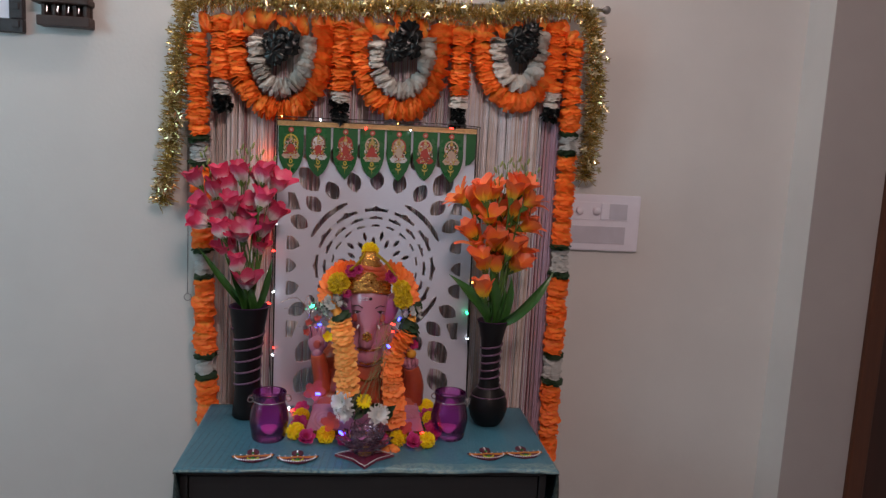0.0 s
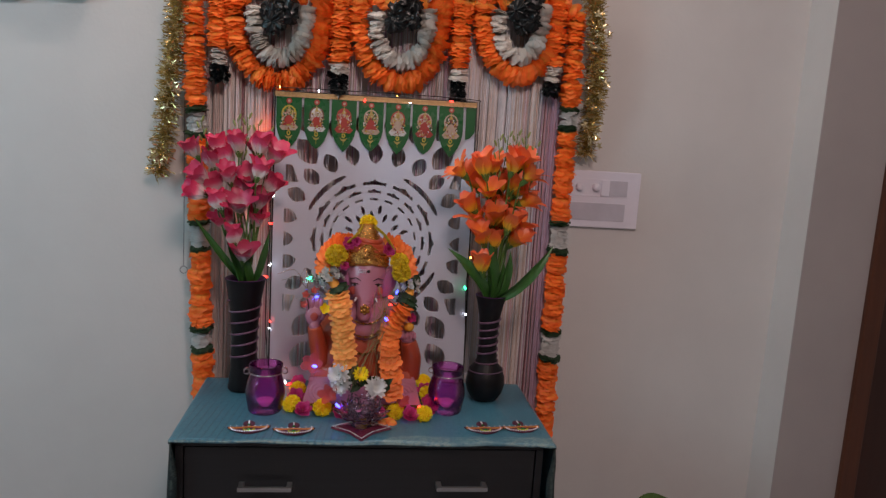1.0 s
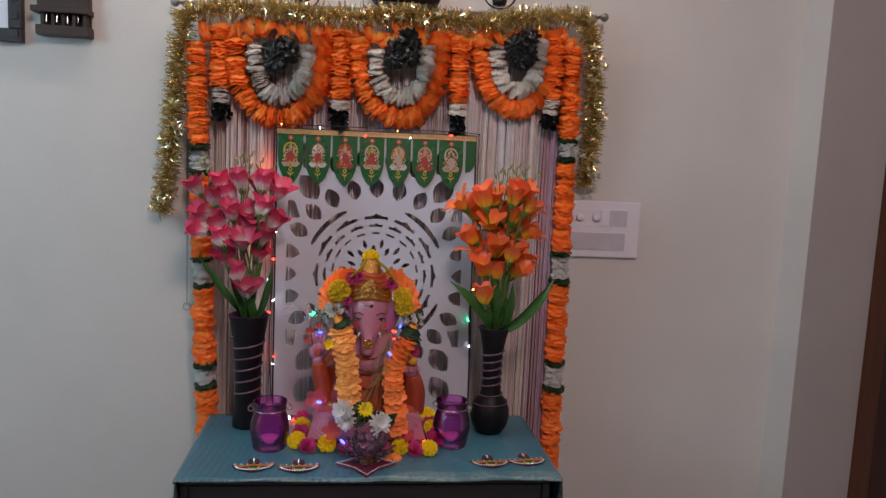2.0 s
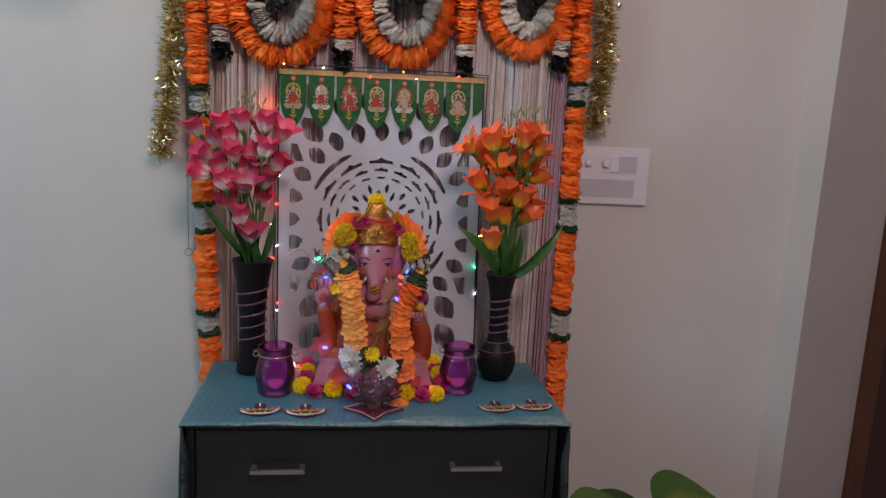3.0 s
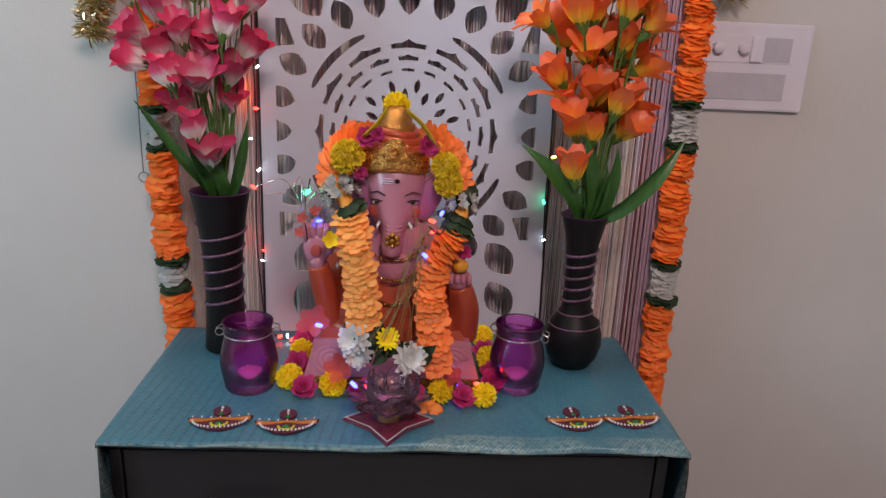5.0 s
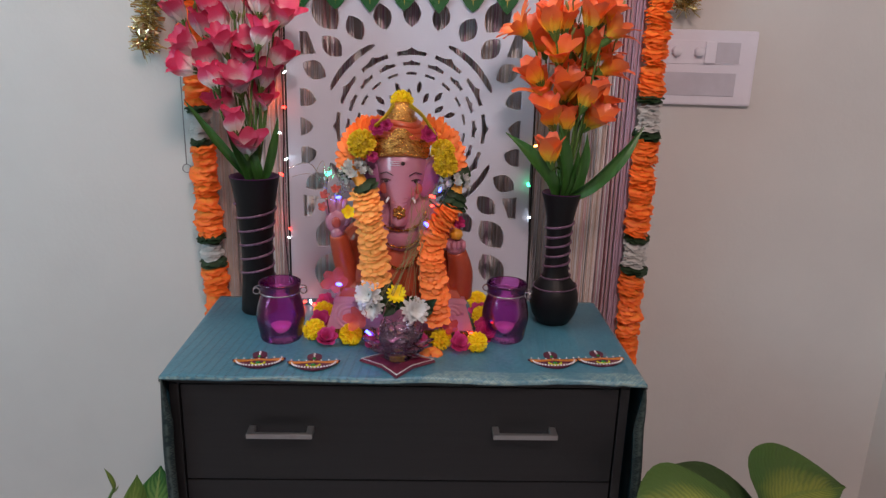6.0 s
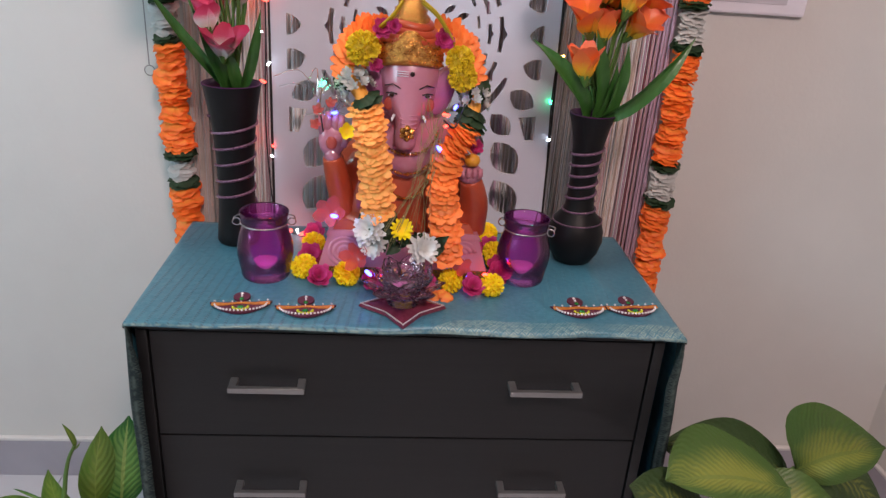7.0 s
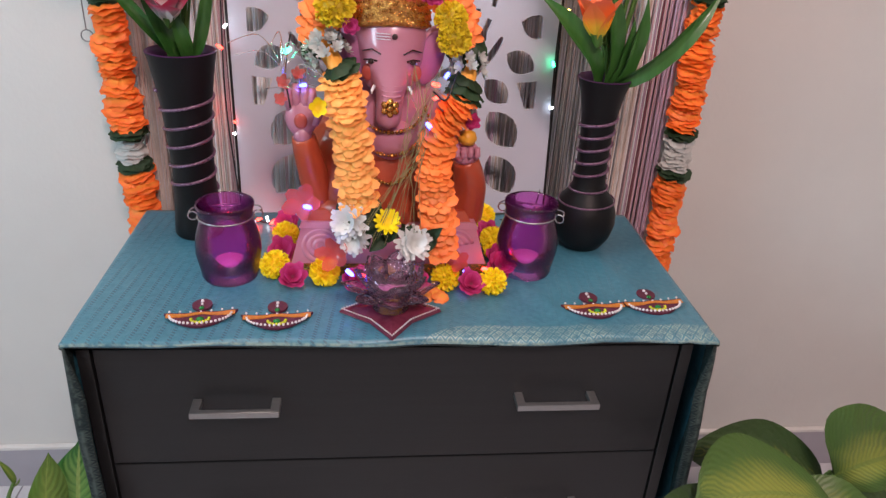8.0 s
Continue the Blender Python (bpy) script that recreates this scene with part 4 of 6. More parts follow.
VL, VR = (-0.321, -0.197, H), (0.315, -0.236, H)
vase(VL, [(0.036, 0.0), (0.0385, 0.004), (0.0375, 0.02), (0.0345, 0.06), (0.0325, 0.11), (0.0335, 0.16), (0.0375, 0.21), (0.0435, 0.255), (0.0495, 0.290), (0.0515, 0.296)], ((0.075, 0.243, 5.6, 0.0026),), "tall matt black flared vase with purple wire coils on the cloth")
vase(VR, [(0.030, 0.0), (0.034, 0.003), (0.046, 0.022), (0.0520, 0.045), (0.0510, 0.065), (0.0435, 0.086), (0.0315, 0.100), (0.0265, 0.112), (0.0245, 0.15), (0.0250, 0.19), (0.0285, 0.23), (0.0345, 0.262), (0.0415, 0.284)], ((0.118, 0.222, 5.0, 0.0026), (0.0835, 0.0835, 1.0, 0.0014), (0.104, 0.106, 1.2, 0.0018)), "round-bellied matt black vase with purple wire coils on the cloth")

# ---------- artificial flowers ----------
PINK_P = petal("pink_flower_petal", ((0.0, (0.72, 0.76, 0.62)), (0.40, (0.84, 0.72, 0.74)), (0.62, (0.78, 0.12, 0.26)), (1.0, (0.66, 0.022, 0.105))), 0.4, 0.28, 0.15)
LILY_P = petal("orange_flower_petal", ((0.0, (0.60, 0.52, 0.06)), (0.32, (0.95, 0.56, 0.05)), (0.55, (0.98, 0.27, 0.06)), (1.0, (0.92, 0.17, 0.085))), 0.4, 0.16, 0.15)
STEM = mat("stem_green", (0.10, 0.22, 0.04), (0.07, 0.15, 0.03), 20, 0.5)
BUD = mat("pale_bud", (0.30, 0.36, 0.12), (0.22, 0.30, 0.09), 40, 0.5)
BLADE = mat("leaf_green", (0.024, 0.105, 0.018), (0.055, 0.17, 0.032), 14, 0.4, coat=0.2, stretch=(6, 6, 1))


def bloom_mesh(seed, n, open_, width, wob=0.2):
    """A cup of petals, one unit long, opening upward along z."""
    gg = random.Random(seed)
    bm = bmesh.new()
    uvl = bm.loops.layers.uv.new("UVMap")
    for i in range(n):
        a = 6.2832 * i / n + gg.uniform(-0.15, 0.15)
        op, ln, wd = open_ * gg.uniform(0.7, 1.3), gg.uniform(0.85, 1.1), width * gg.uniform(0.85, 1.15)
        curl = gg.uniform(0.1, 0.9)
        rows, px, pz, ang = [], 0.06, 0.0, 0.20 + 0.16 * (i % 2)
        m = 7
        for j in range(m):
            t = j / (m - 1)
            w = wd * (0.22 + 0.95 * math.sin(math.pi * min(0.93, 0.04 + t * 0.86)) ** 1.1)
            row = []
            for s in (-1, -0.5, 0, 0.5, 1):
                x, y = px - abs(s) ** 2 * w * 0.32 * (1 - 0.6 * t), s * w / 2
                zz = pz + wob * 0.10 * t * math.sin(4 * s + 7 * t + seed + i)
                row.append(bm.verts.new((x * math.cos(a) - y * math.sin(a), x * math.sin(a) + y * math.cos(a), zz)))
            rows.append(row)
            st = ln / (m - 1)
            px, pz = px + st * math.sin(ang), pz + st * math.cos(ang)
            ang += (op + (curl if t > 0.55 else 0)) / (m - 1) * 1.6
        for j in range(m - 1):
            for s in range(4):
                f = bm.faces.new((rows[j][s], rows[j][s + 1], rows[j + 1][s + 1], rows[j + 1][s]))
                for lo, (u, v) in zip(f.loops, ((s, j), (s + 1, j), (s + 1, j + 1), (s, j + 1))):
                    lo[uvl].uv = (u / 4, v / (m - 1))
                f.smooth = True
    me = bpy.data.meshes.new("bloom")
    bm.to_mesh(me)
    bm.free()
    return me


def blade(base, tip, width, up, bend=0.2, n=9, curl=0.25):
    """A long leaf from base to tip, its face towards up."""
    base, tip, up = Vector(base), Vector(tip), Vector(up)
    d = tip - base
    side = d.cross(up).normalized()
    nrm = side.cross(d).normalized()
    bm = bmesh.new()
    uvl = bm.loops.layers.uv.new("UVMap")
    rows = []
    for j in range(n):
        t = j / (n - 1)
        c = base + d * t + nrm * bend * d.length * math.sin(math.pi * t)
        w = width * max(0.02, math.sin(math.pi * (0.06 + 0.94 * t) ** 0.75)) ** 0.9
        rows.append([bm.verts.new(c + side * s * w / 2 + nrm * curl * w * abs(s) * (1 + 0.3 * math.sin(9 * t + s))) for s in (-1, -0.5, 0, 0.5, 1)])
    for j in range(n - 1):
        for s in range(4):
            f = bm.faces.new((rows[j][s], rows[j][s + 1], rows[j + 1][s + 1], rows[j + 1][s]))
            for lo, (u, v) in zip(f.loops, ((s, j), (s + 1, j), (s + 1, j + 1), (s, j + 1))):
                lo[uvl].uv = (u / 4, v / (n - 1))
            f.smooth = True
    return bm


CALYX = bmesh.new()
lathe([(0.0, -0.16), (0.06, -0.14), (0.11, -0.02), (0.16, 0.14), (0.15, 0.15)], 8, CALYX)
calyx_me = bpy.data.meshes.new("calyx")
CALYX.to_mesh(calyx_me)
CALYX.free()
calyx_me.materials.append(STEM)


def bunch(name, label, at, heads, buds, leaves, meshes, size, seed, off):
    th = thing(name, label, "artificial flowers", at, group="flower bunches")
    gg = random.Random(seed)
    mouth = Vector((0, 0, 0.27))
    roots = [(gg.uniform(-0.012, 0.012), gg.uniform(-0.012, 0.012)) for _ in range(6)]
    o = Vector(at)
    for k, (x, z, dx, dy, dz, kind) in enumerate(heads):
        p = Vector((x + off[0], at[1] + (-0.05 if z < 1.1 else gg.uniform(-0.055, 0.02)), z + off[1])) - o
        d = Vector((dx, 0.5 * dy, 1.15 * dz + 0.1)).normalized()
        s = size * gg.uniform(0.9, 1.1)
        base = p - d * s * 0.45
        ob = put("bloom", meshes[kind % len(meshes)], th, base, d, s, gg)
        cx = new("calyx", calyx_me)
        cx.parent = ob
        rx, ry = roots[k % 6]
        low = Vector((rx, ry, 0.18))
        mid = mouth + (base - mouth) * 0.55 + Vector((rx, ry + 0.01, 0.02))
        part("stem", tube(smooth_line([low, mouth + Vector((rx, ry, 0)), mid, base - d * 0.012, base], 5), 0.0021, 6), STEM, th, smooth=True)
    for x, z in buds:
        p = Vector((x + off[0], at[1] + gg.uniform(-0.02, 0.02), z + off[1])) - o
        q = p - Vector((gg.uniform(-0.02, 0.02) + p.x * 0.35, 0, 0.17))
        part("bud_stem", tube(smooth_line([q, (p + q) / 2 + Vector((0.006, 0, 0.01)), p], 4), 0.0012, 5), STEM, th)
        bm = bmesh.new()
        for i in range(7):
            t = i / 6
            c = q.lerp(p, 0.45 + 0.55 * t)
            ball(c + Vector(((-1) ** i * 0.007, gg.uniform(-0.006, 0.0), 0.004)), 0.0032, 0.0032, 0.0095, 6, 5, bm, Matrix.Rotation((-1) ** i * 0.35, 4, "Y"))
        part("bud_spray", bm, BUD, th, "pale green buds", True)
    for bx, bz, tx, tz, w, bend, fy in leaves:
        part("leaf", blade(Vector((bx, at[1] - 0.008, bz)) - o, Vector((tx, at[1] - 0.03, tz)) - o, w * 0.68, (0.5, -1, fy), bend * 1.3, 11, 0.4), BLADE, th, "green strap leaf")
    return th


PB = dressed([bloom_mesh(3, 6, 0.22, 0.56), bloom_mesh(4, 6, 0.34, 0.58), bloom_mesh(5, 5, 0.14, 0.62), bloom_mesh(6, 7, 0.48, 0.52)], PINK_P)
LB = dressed([bloom_mesh(13, 5, 0.20, 0.52), bloom_mesh(14, 6, 0.40, 0.50), bloom_mesh(15, 8, 0.62, 0.30), bloom_mesh(16, 9, 0.70, 0.28)], LILY_P)
bunch("pink_flower_bunch", "pink and white artificial flowers with strap leaves in the flared vase", VL,
      ((-0.457, 1.323, -0.5, -0.5, 0.7, 0), (-0.374, 1.312, -0.3, -0.7, 0.7, 2), (-0.305, 1.335, 0.0, -0.6, 0.8, 3), (-0.253, 1.325, 0.45, -0.6, 0.7, 1), (-0.430, 1.262, -0.6, -0.7, 0.5, 0), (-0.438, 1.224, -0.9, -0.5, 0.3, 2),
       (-0.362, 1.268, -0.1, -0.8, 0.6, 0), (-0.315, 1.262, 0.1, -0.9, 0.3, 3), (-0.262, 1.245, 0.6, -0.5, 0.6, 2), (-0.335, 1.195, 0.0, -0.9, 0.5, 3), (-0.385, 1.205, -0.3, -0.4, 0.7, 2), (-0.374, 1.148, -0.4, -0.8, 0.5, 0),
       (-0.300, 1.160, 0.3, -0.8, 0.5, 2), (-0.321, 1.076, 0.1, -0.8, 0.6, 1), (-0.410, 1.300, -0.1, -0.3, 0.8, 2), (-0.285, 1.285, 0.3, -0.3, 0.8, 0), (-0.345, 1.345, -0.1, -0.3, 0.9, 2), (-0.335, 1.235, 0.1, -0.3, 0.9, 0), (-0.400, 1.240, -0.3, -0.3, 0.8, 1), (-0.290, 1.205, 0.3, -0.4, 0.7, 0), (-0.345, 1.120, -0.1, -0.4, 0.8, 2), (-0.395, 1.335, -0.3, -0.4, 0.8, 0), (-0.285, 1.345, 0.2, -0.4, 0.8, 2)),
      ((-0.352, 1.405), (-0.325, 1.410), (-0.300, 1.395), (-0.270, 1.380), (-0.442, 1.395)),
      ((-0.325, 0.985, -0.372, 1.120, 0.046, 0.06, 0.2), (-0.300, 0.99, -0.262, 1.125, 0.030, 0.05, 0.2), (-0.330, 0.99, -0.445, 1.150, 0.028, -0.04, 0.1), (-0.310, 0.985, -0.322, 1.065, 0.034, 0.05, 0.0)), PB, 0.063, 1, (0.0, -0.006))
bunch("orange_flower_bunch", "orange artificial lilies with strap leaves in the round vase", VR,
      ((0.202, 1.312, -0.8, -0.5, 0.5, 3), (0.250, 1.290, -0.4, -0.7, 0.6, 0), (0.290, 1.332, -0.1, -0.7, 0.8, 1), (0.338, 1.338, 0.2, -0.6, 0.8, 0), (0.366, 1.348, 0.4, -0.5, 0.8, 1), (0.238, 1.228, -0.6, -0.6, 0.6, 0), (0.283, 1.268, -0.1, -0.9, 0.5, 1),
       (0.346, 1.235, 0.3, -0.8, 0.5, 3), (0.374, 1.272, 0.5, -0.7, 0.5, 2), (0.398, 1.243, 0.8, -0.4, 0.4, 2), (0.299, 1.202, 0.0, -0.9, 0.5, 0), (0.270, 1.154, -0.3, -0.7, 0.6, 0), (0.366, 1.146, 0.4, -0.8, 0.5, 1), (0.386, 1.178, 0.7, -0.4, 0.5, 2),
       (0.275, 1.083, -0.2, -0.4, 0.9, 0), (0.330, 1.190, 0.2, -0.3, 0.8, 0), (0.325, 1.290, 0.1, -0.4, 0.9, 0), (0.386, 1.312, 0.6, -0.4, 0.6, 2), (0.262, 1.330, -0.3, -0.4, 0.8, 0), (0.312, 1.238, 0.0, -0.4, 0.8, 2), (0.352, 1.290, 0.3, -0.4, 0.8, 1), (0.258, 1.200, -0.4, -0.4, 0.7, 2), (0.345, 1.190, 0.3, -0.4, 0.7, 0), (0.312, 1.140, 0.0, -0.4, 0.9, 0)),
      ((0.330, 1.405), (0.300, 1.395), (0.372, 1.405), (0.405, 1.385), (0.350, 1.41)),
      ((0.300, 0.975, 0.188, 1.108, 0.052, 0.10, 0.3), (0.330, 0.975, 0.462, 1.128, 0.048, 0.10, 0.3), (0.312, 0.975, 0.292, 1.130, 0.048, 0.06, 0.1), (0.325, 0.97, 0.350, 1.110, 0.046, 0.05, 0.1), (0.318, 0.98, 0.335, 1.080, 0.036, 0.05, 0.1)), LB, 0.071, 2, (0.0, -0.004))

# ---------- purple glass jars ----------
PURPLE_GLASS = thin_glass("purple_glass", (0.93, 0.52, 0.90), (0.55, 0.03, 0.46), 0.055)
WAX = mat("pink_wax", (0.62, 0.22, 0.48), (0.52, 0.17, 0.40), 30, 0.5, sss=0.2)
WIRE = mat("silver_wire", (0.60, 0.60, 0.62), None, 20, 0.25, 0.95)


def jar(at, turn, label):
    th = thing("tealight_jar", label, "candle jar", at, group="glass jars")
    th.rotation_euler = (0, 0, turn)
    outer = [(0.0, 0.0), (0.034, 0.0), (0.0390, 0.003), (0.0415, 0.009), (0.0415, 0.015), (0.0440, 0.027), (0.0468, 0.044), (0.0465, 0.058), (0.0435, 0.074), (0.0390, 0.089), (0.0368, 0.097), (0.0370, 0.103), (0.0388, 0.110), (0.0405, 0.116), (0.0405, 0.119)]
    inner = [(0.0388, 0.120), (0.0378, 0.115), (0.0358, 0.109), (0.0346, 0.103), (0.0344, 0.097), (0.0366, 0.089), (0.0412, 0.074), (0.0442, 0.058), (0.0444, 0.044), (0.0412, 0.026), (0.0375, 0.016), (0.0, 0.013)]
    gl = part("glass", lathe(outer + inner, 40), PURPLE_GLASS, th, "clear purple glass", True)
    gl.visible_shadow = False
    part("candle", lathe([(0.0, 0.0148), (0.021, 0.0148), (0.0215, 0.017), (0.0215, 0.027), (0.0205, 0.029), (0.0, 0.0285)], 24), WAX, th, "pink tealight", True)
    part("neck_wire", tube([(0.0384 * math.cos(k * 0.2618), 0.0384 * math.sin(k * 0.2618), 0.0995) for k in range(24)], 0.0013, 6, closed=True), WIRE, th, "silver wire", True)
    for s in (-1, 1):
        part("loop", tube([(s * (0.0450 + 0.0065 * math.cos(k * 0.628)), 0, 0.100 + 0.0065 * math.sin(k * 0.628)) for k in range(10)], 0.0012, 6, closed=True), WIRE, th)
    part("bail_handle", tube([(0.050 * math.cos(a), 0.002 + 0.049 * math.sin(a), 0.098 + 0.007 * math.cos(2 * a)) for a in [math.pi * k / 20 for k in range(21)]], 0.0012, 6), WIRE, th, "silver wire handle", True)
    return th


jar((-0.246, -0.350, H), 0.1, "purple glass tealight jar with wire handle on the cloth")
jar((0.199, -0.333, H), -0.5, "purple glass tealight jar with wire handle on the cloth")

# ---------- lotus lamp ----------
LOTUS_GLASS = thin_glass("pink_violet_glass", (1.0, 0.94, 0.985), (0.92, 0.46, 0.74), 0.06, 0.02, 1.55)
STUD = mat("rhinestone", (0.92, 0.88, 0.92), None, 60, 0.12, 0.2)
MAGENTA_BASE = mat("magenta_acrylic", (0.10, 0.010, 0.030), (0.17, 0.03, 0.06), 60, 0.12, coat=0.6)
lotus = thing("lotus_lamp", "violet glass lotus tealight holder on a studded star base", "candle holder", (-0.013, -0.454, H))
star = []
for k in range(32):
    a = 6.2832 * k / 32 - math.pi / 2
    q = abs((k % 8) - 4) / 4
    tip, corner = 6.2832 * round(k / 8) / 4 - math.pi / 2, 6.2832 * (k // 8 + 0.5) / 4 - math.pi / 2
    star.append((0.071 * q * math.cos(tip) + 0.041 * (1 - q) * math.cos(corner), 0.071 * q * math.sin(tip) + 0.041 * (1 - q) * math.sin(corner)))
bm = bmesh.new()
lo, hi = [bm.verts.new((x, y, 0.001)) for x, y in star], [bm.verts.new((x * 0.96, y * 0.96, 0.006)) for x, y in star]
cn = [bm.verts.new((x * 0.5, y * 0.5, 0.011)) for x, y in star]
bm.faces.new(lo[::-1])
bm.faces.new(cn)
for a, b in ((lo, hi), (hi, cn)):
    for k in range(32):
        bm.faces.new((a[k - 1], a[k], b[k], b[k - 1]))
part("star_base", bm, MAGENTA_BASE, lotus, "magenta acrylic star")
stud_bm = ball((0, 0, 0), 0.0013, seg=6, rings=4)
stud_me = bpy.data.meshes.new("stud")
stud_bm.to_mesh(stud_me)
stud_bm.free()
stud_me.materials.append(STUD)


def stud(parent, x, y, z, s=1.0, name="stud"):
    ob = new(name, stud_me)
    ob.parent = parent
    ob.location, ob.scale = (x, y, z), (s, s, s)


for k in range(0, 32):
    x, y = star[k]
    x1, y1 = star[(k + 1) % 32]
    for t in (0, 0.33, 0.67):
        stud(lotus, 0.94 * (x + (x1 - x) * t), 0.94 * (y + (y1 - y) * t), 0.0068)
part("bowl", lathe([(0.0, 0.011), (0.026, 0.012), (0.020, 0.018), (0.026, 0.026), (0.033, 0.038), (0.036, 0.050), (0.035, 0.060), (0.032, 0.068), (0.029, 0.068), (0.032, 0.060), (0.032, 0.050), (0.029, 0.040), (0.022, 0.031), (0.0, 0.028)], 36), LOTUS_GLASS, lotus, "ribbed violet glass bowl", True)
for ring, (n, r0, ln, z0, lift) in enumerate(((8, 0.024, 0.046, 0.030, 0.42), (7, 0.028, 0.036, 0.040, 0.95), (5, 0.020, 0.032, 0.052, 1.25))):
    for k in range(n):
        a = 6.2832 * (k + 0.5 * ring) / n
        c, s = math.cos(a), math.sin(a)
        bm = blade((r0 * c, r0 * s, z0), ((r0 + ln * math.cos(lift)) * c, (r0 + ln * math.cos(lift)) * s, z0 + ln * math.sin(lift)), 0.033, (-c * 0.6, -s * 0.6, 1), -0.10, 7, 0.25)
        ob = part("glass_petal", bm, LOTUS_GLASS, lotus)
        so = ob.modifiers.new("thick", "SOLIDIFY")
        so.thickness = 0.0022
part("tealight", lathe([(0.0, 0.029), (0.018, 0.029), (0.018, 0.040), (0.016, 0.041), (0.0, 0.040)], 20), WAX, lotus, "pale tealight", True)

# ---------- flat diya ornaments ----------
DIYA_BODY = mat("plum_felt", (0.075, 0.010, 0.028), (0.11, 0.018, 0.045), 80, 0.6, bump=0.3, bscale=300)
DIYA_BAND = mat("orange_glitter", (0.62, 0.22, 0.03), (0.45, 0.16, 0.03), 120, 0.45, bump=0.3, bscale=500)
GEM_G, GEM_Y = mat("green_gem", (0.03, 0.25, 0.06), None, 60, 0.1, 0.2), mat("yellow_bead", (0.62, 0.62, 0.05), (0.35, 0.45, 0.03), 200, 0.2)


def plate(pts, z0, z1):
    bm = bmesh.new()
    a, b = [bm.verts.new((x, y, z0)) for x, y in pts], [bm.verts.new((x, y, z1)) for x, y in pts]
    bm.faces.new(a[::-1])
    bm.faces.new(b)
    for i in range(len(pts)):
        bm.faces.new((a[i - 1], a[i], b[i], b[i - 1]))
    return bm


def diya():
    th = thing("diya_ornament", "flat plum diya ornament with white beads and orange band", "diya ornament", group="diya ornaments")
    w, n = 0.048, 14
    top = [(-w + 2 * w * k / n, 0.010 - 0.006 * math.cos(math.pi * (k / n - 0.5)) ** 2 + 0.006 * math.cos(math.pi * (k / n - 0.5)) ** 6) for k in range(n + 1)]
    bot = [(w * 0.985 - 2 * w * 0.985 * k / n, 0.008 - 0.030 * math.sin(math.pi * k / n) ** 0.9) for k in range(1, n)]
    part("body", plate(top + bot, 0.0005, 0.004), DIYA_BODY, th)
    band = [(x * 0.93, y - 0.003) for x, y in top] + [(x * 0.93, y - 0.0095 + 0.002 * math.cos(x * 60)) for x, y in top[::-1]]
    part("band", plate(band, 0.0041, 0.0052), DIYA_BAND, th, "orange band")
    for k in range(1, 21):
        a = math.pi * k / 21
        stud(th, w * 0.84 * math.cos(a), 0.005 - 0.022 * math.sin(a) ** 0.9, 0.0048, 1.6, "bead")
    for k in range(7):
        x = -w * 0.85 + 2 * w * 0.85 * k / 6
        stud(th, x, 0.0115 - 0.004 * math.cos(math.pi * (k / 6 - 0.5)) ** 2, 0.0048, 1.3, "bead")
    part("gem", ball((0, -0.0085, 0.0050), 0.0052, 0.0040, 0.0028, 10, 6), GEM_G, th, "green gem", True)
    for k in range(9):
        a = math.pi + math.pi * k / 8
        part("gem_bead", ball((0.0115 * math.cos(a), -0.0075 + 0.0075 * math.sin(a), 0.0050), 0.0024, 0.0024, 0.0018, 6, 4), GEM_Y, th, "", True)
    part("flame_disc", plate([(0.0135 * math.cos(6.2832 * k / 20), 0.0265 + 0.0125 * math.sin(6.2832 * k / 20)) for k in range(20)], 0.0005, 0.0035), DIYA_BODY, th, "plum disc")
    stud(th, 0, 0.033, 0.0042, 2.0, "bead")
    stud(th, 0, 0.026, 0.0042, 1.6, "bead")
    part("gem", ball((0, 0.0175, 0.0040), 0.004, 0.0035, 0.0022, 8, 5), GEM_G, th, "green gem", True)
    return th


d0 = diya()
d0.scale = (1.0, 1.15, 1.0)
DIYAS = ((-0.267, -0.466, 0.12), (-0.166, -0.472, 0.08), (0.281, -0.449, 0.06), (0.3735, -0.440, 0.10))
d0.matrix_basis = pose(DIYAS[0][0], DIYAS[0][1], H, 0, 0, math.degrees(DIYAS[0][2])) @ Matrix.Diagonal((1.0, 1.15, 1.0, 1.0))
for x, y, a in DIYAS[1:]:
    copy_thing(d0, pose(x, y, H, 0, 0, math.degrees(a)))

# ---------- the idol: one plain mesh ----------
DY = -0.078
SKIN = mat("pink_painted_clay", (0.53, 0.225, 0.305), (0.46, 0.175, 0.25), 12, 0.30, coat=0.4)
ROBE = mat("orange_painted_clay", (0.50, 0.085, 0.030), (0.38, 0.052, 0.022), 14, 0.35, coat=0.3)
GILT = mat("gold_paint", (0.82, 0.44, 0.12), (0.36, 0.14, 0.03), 260, 0.20, 0.9, bump=1.0, bscale=480)
DARK = mat("dark_paint", (0.03, 0.010, 0.010), None, 20, 0.3)
BLUSH = mat("rose_paint", (0.46, 0.085, 0.070), None, 20, 0.35)
LILAC = mat("lilac_ear_paint", (0.38, 0.14, 0.30), (0.46, 0.18, 0.33), 20, 0.35)


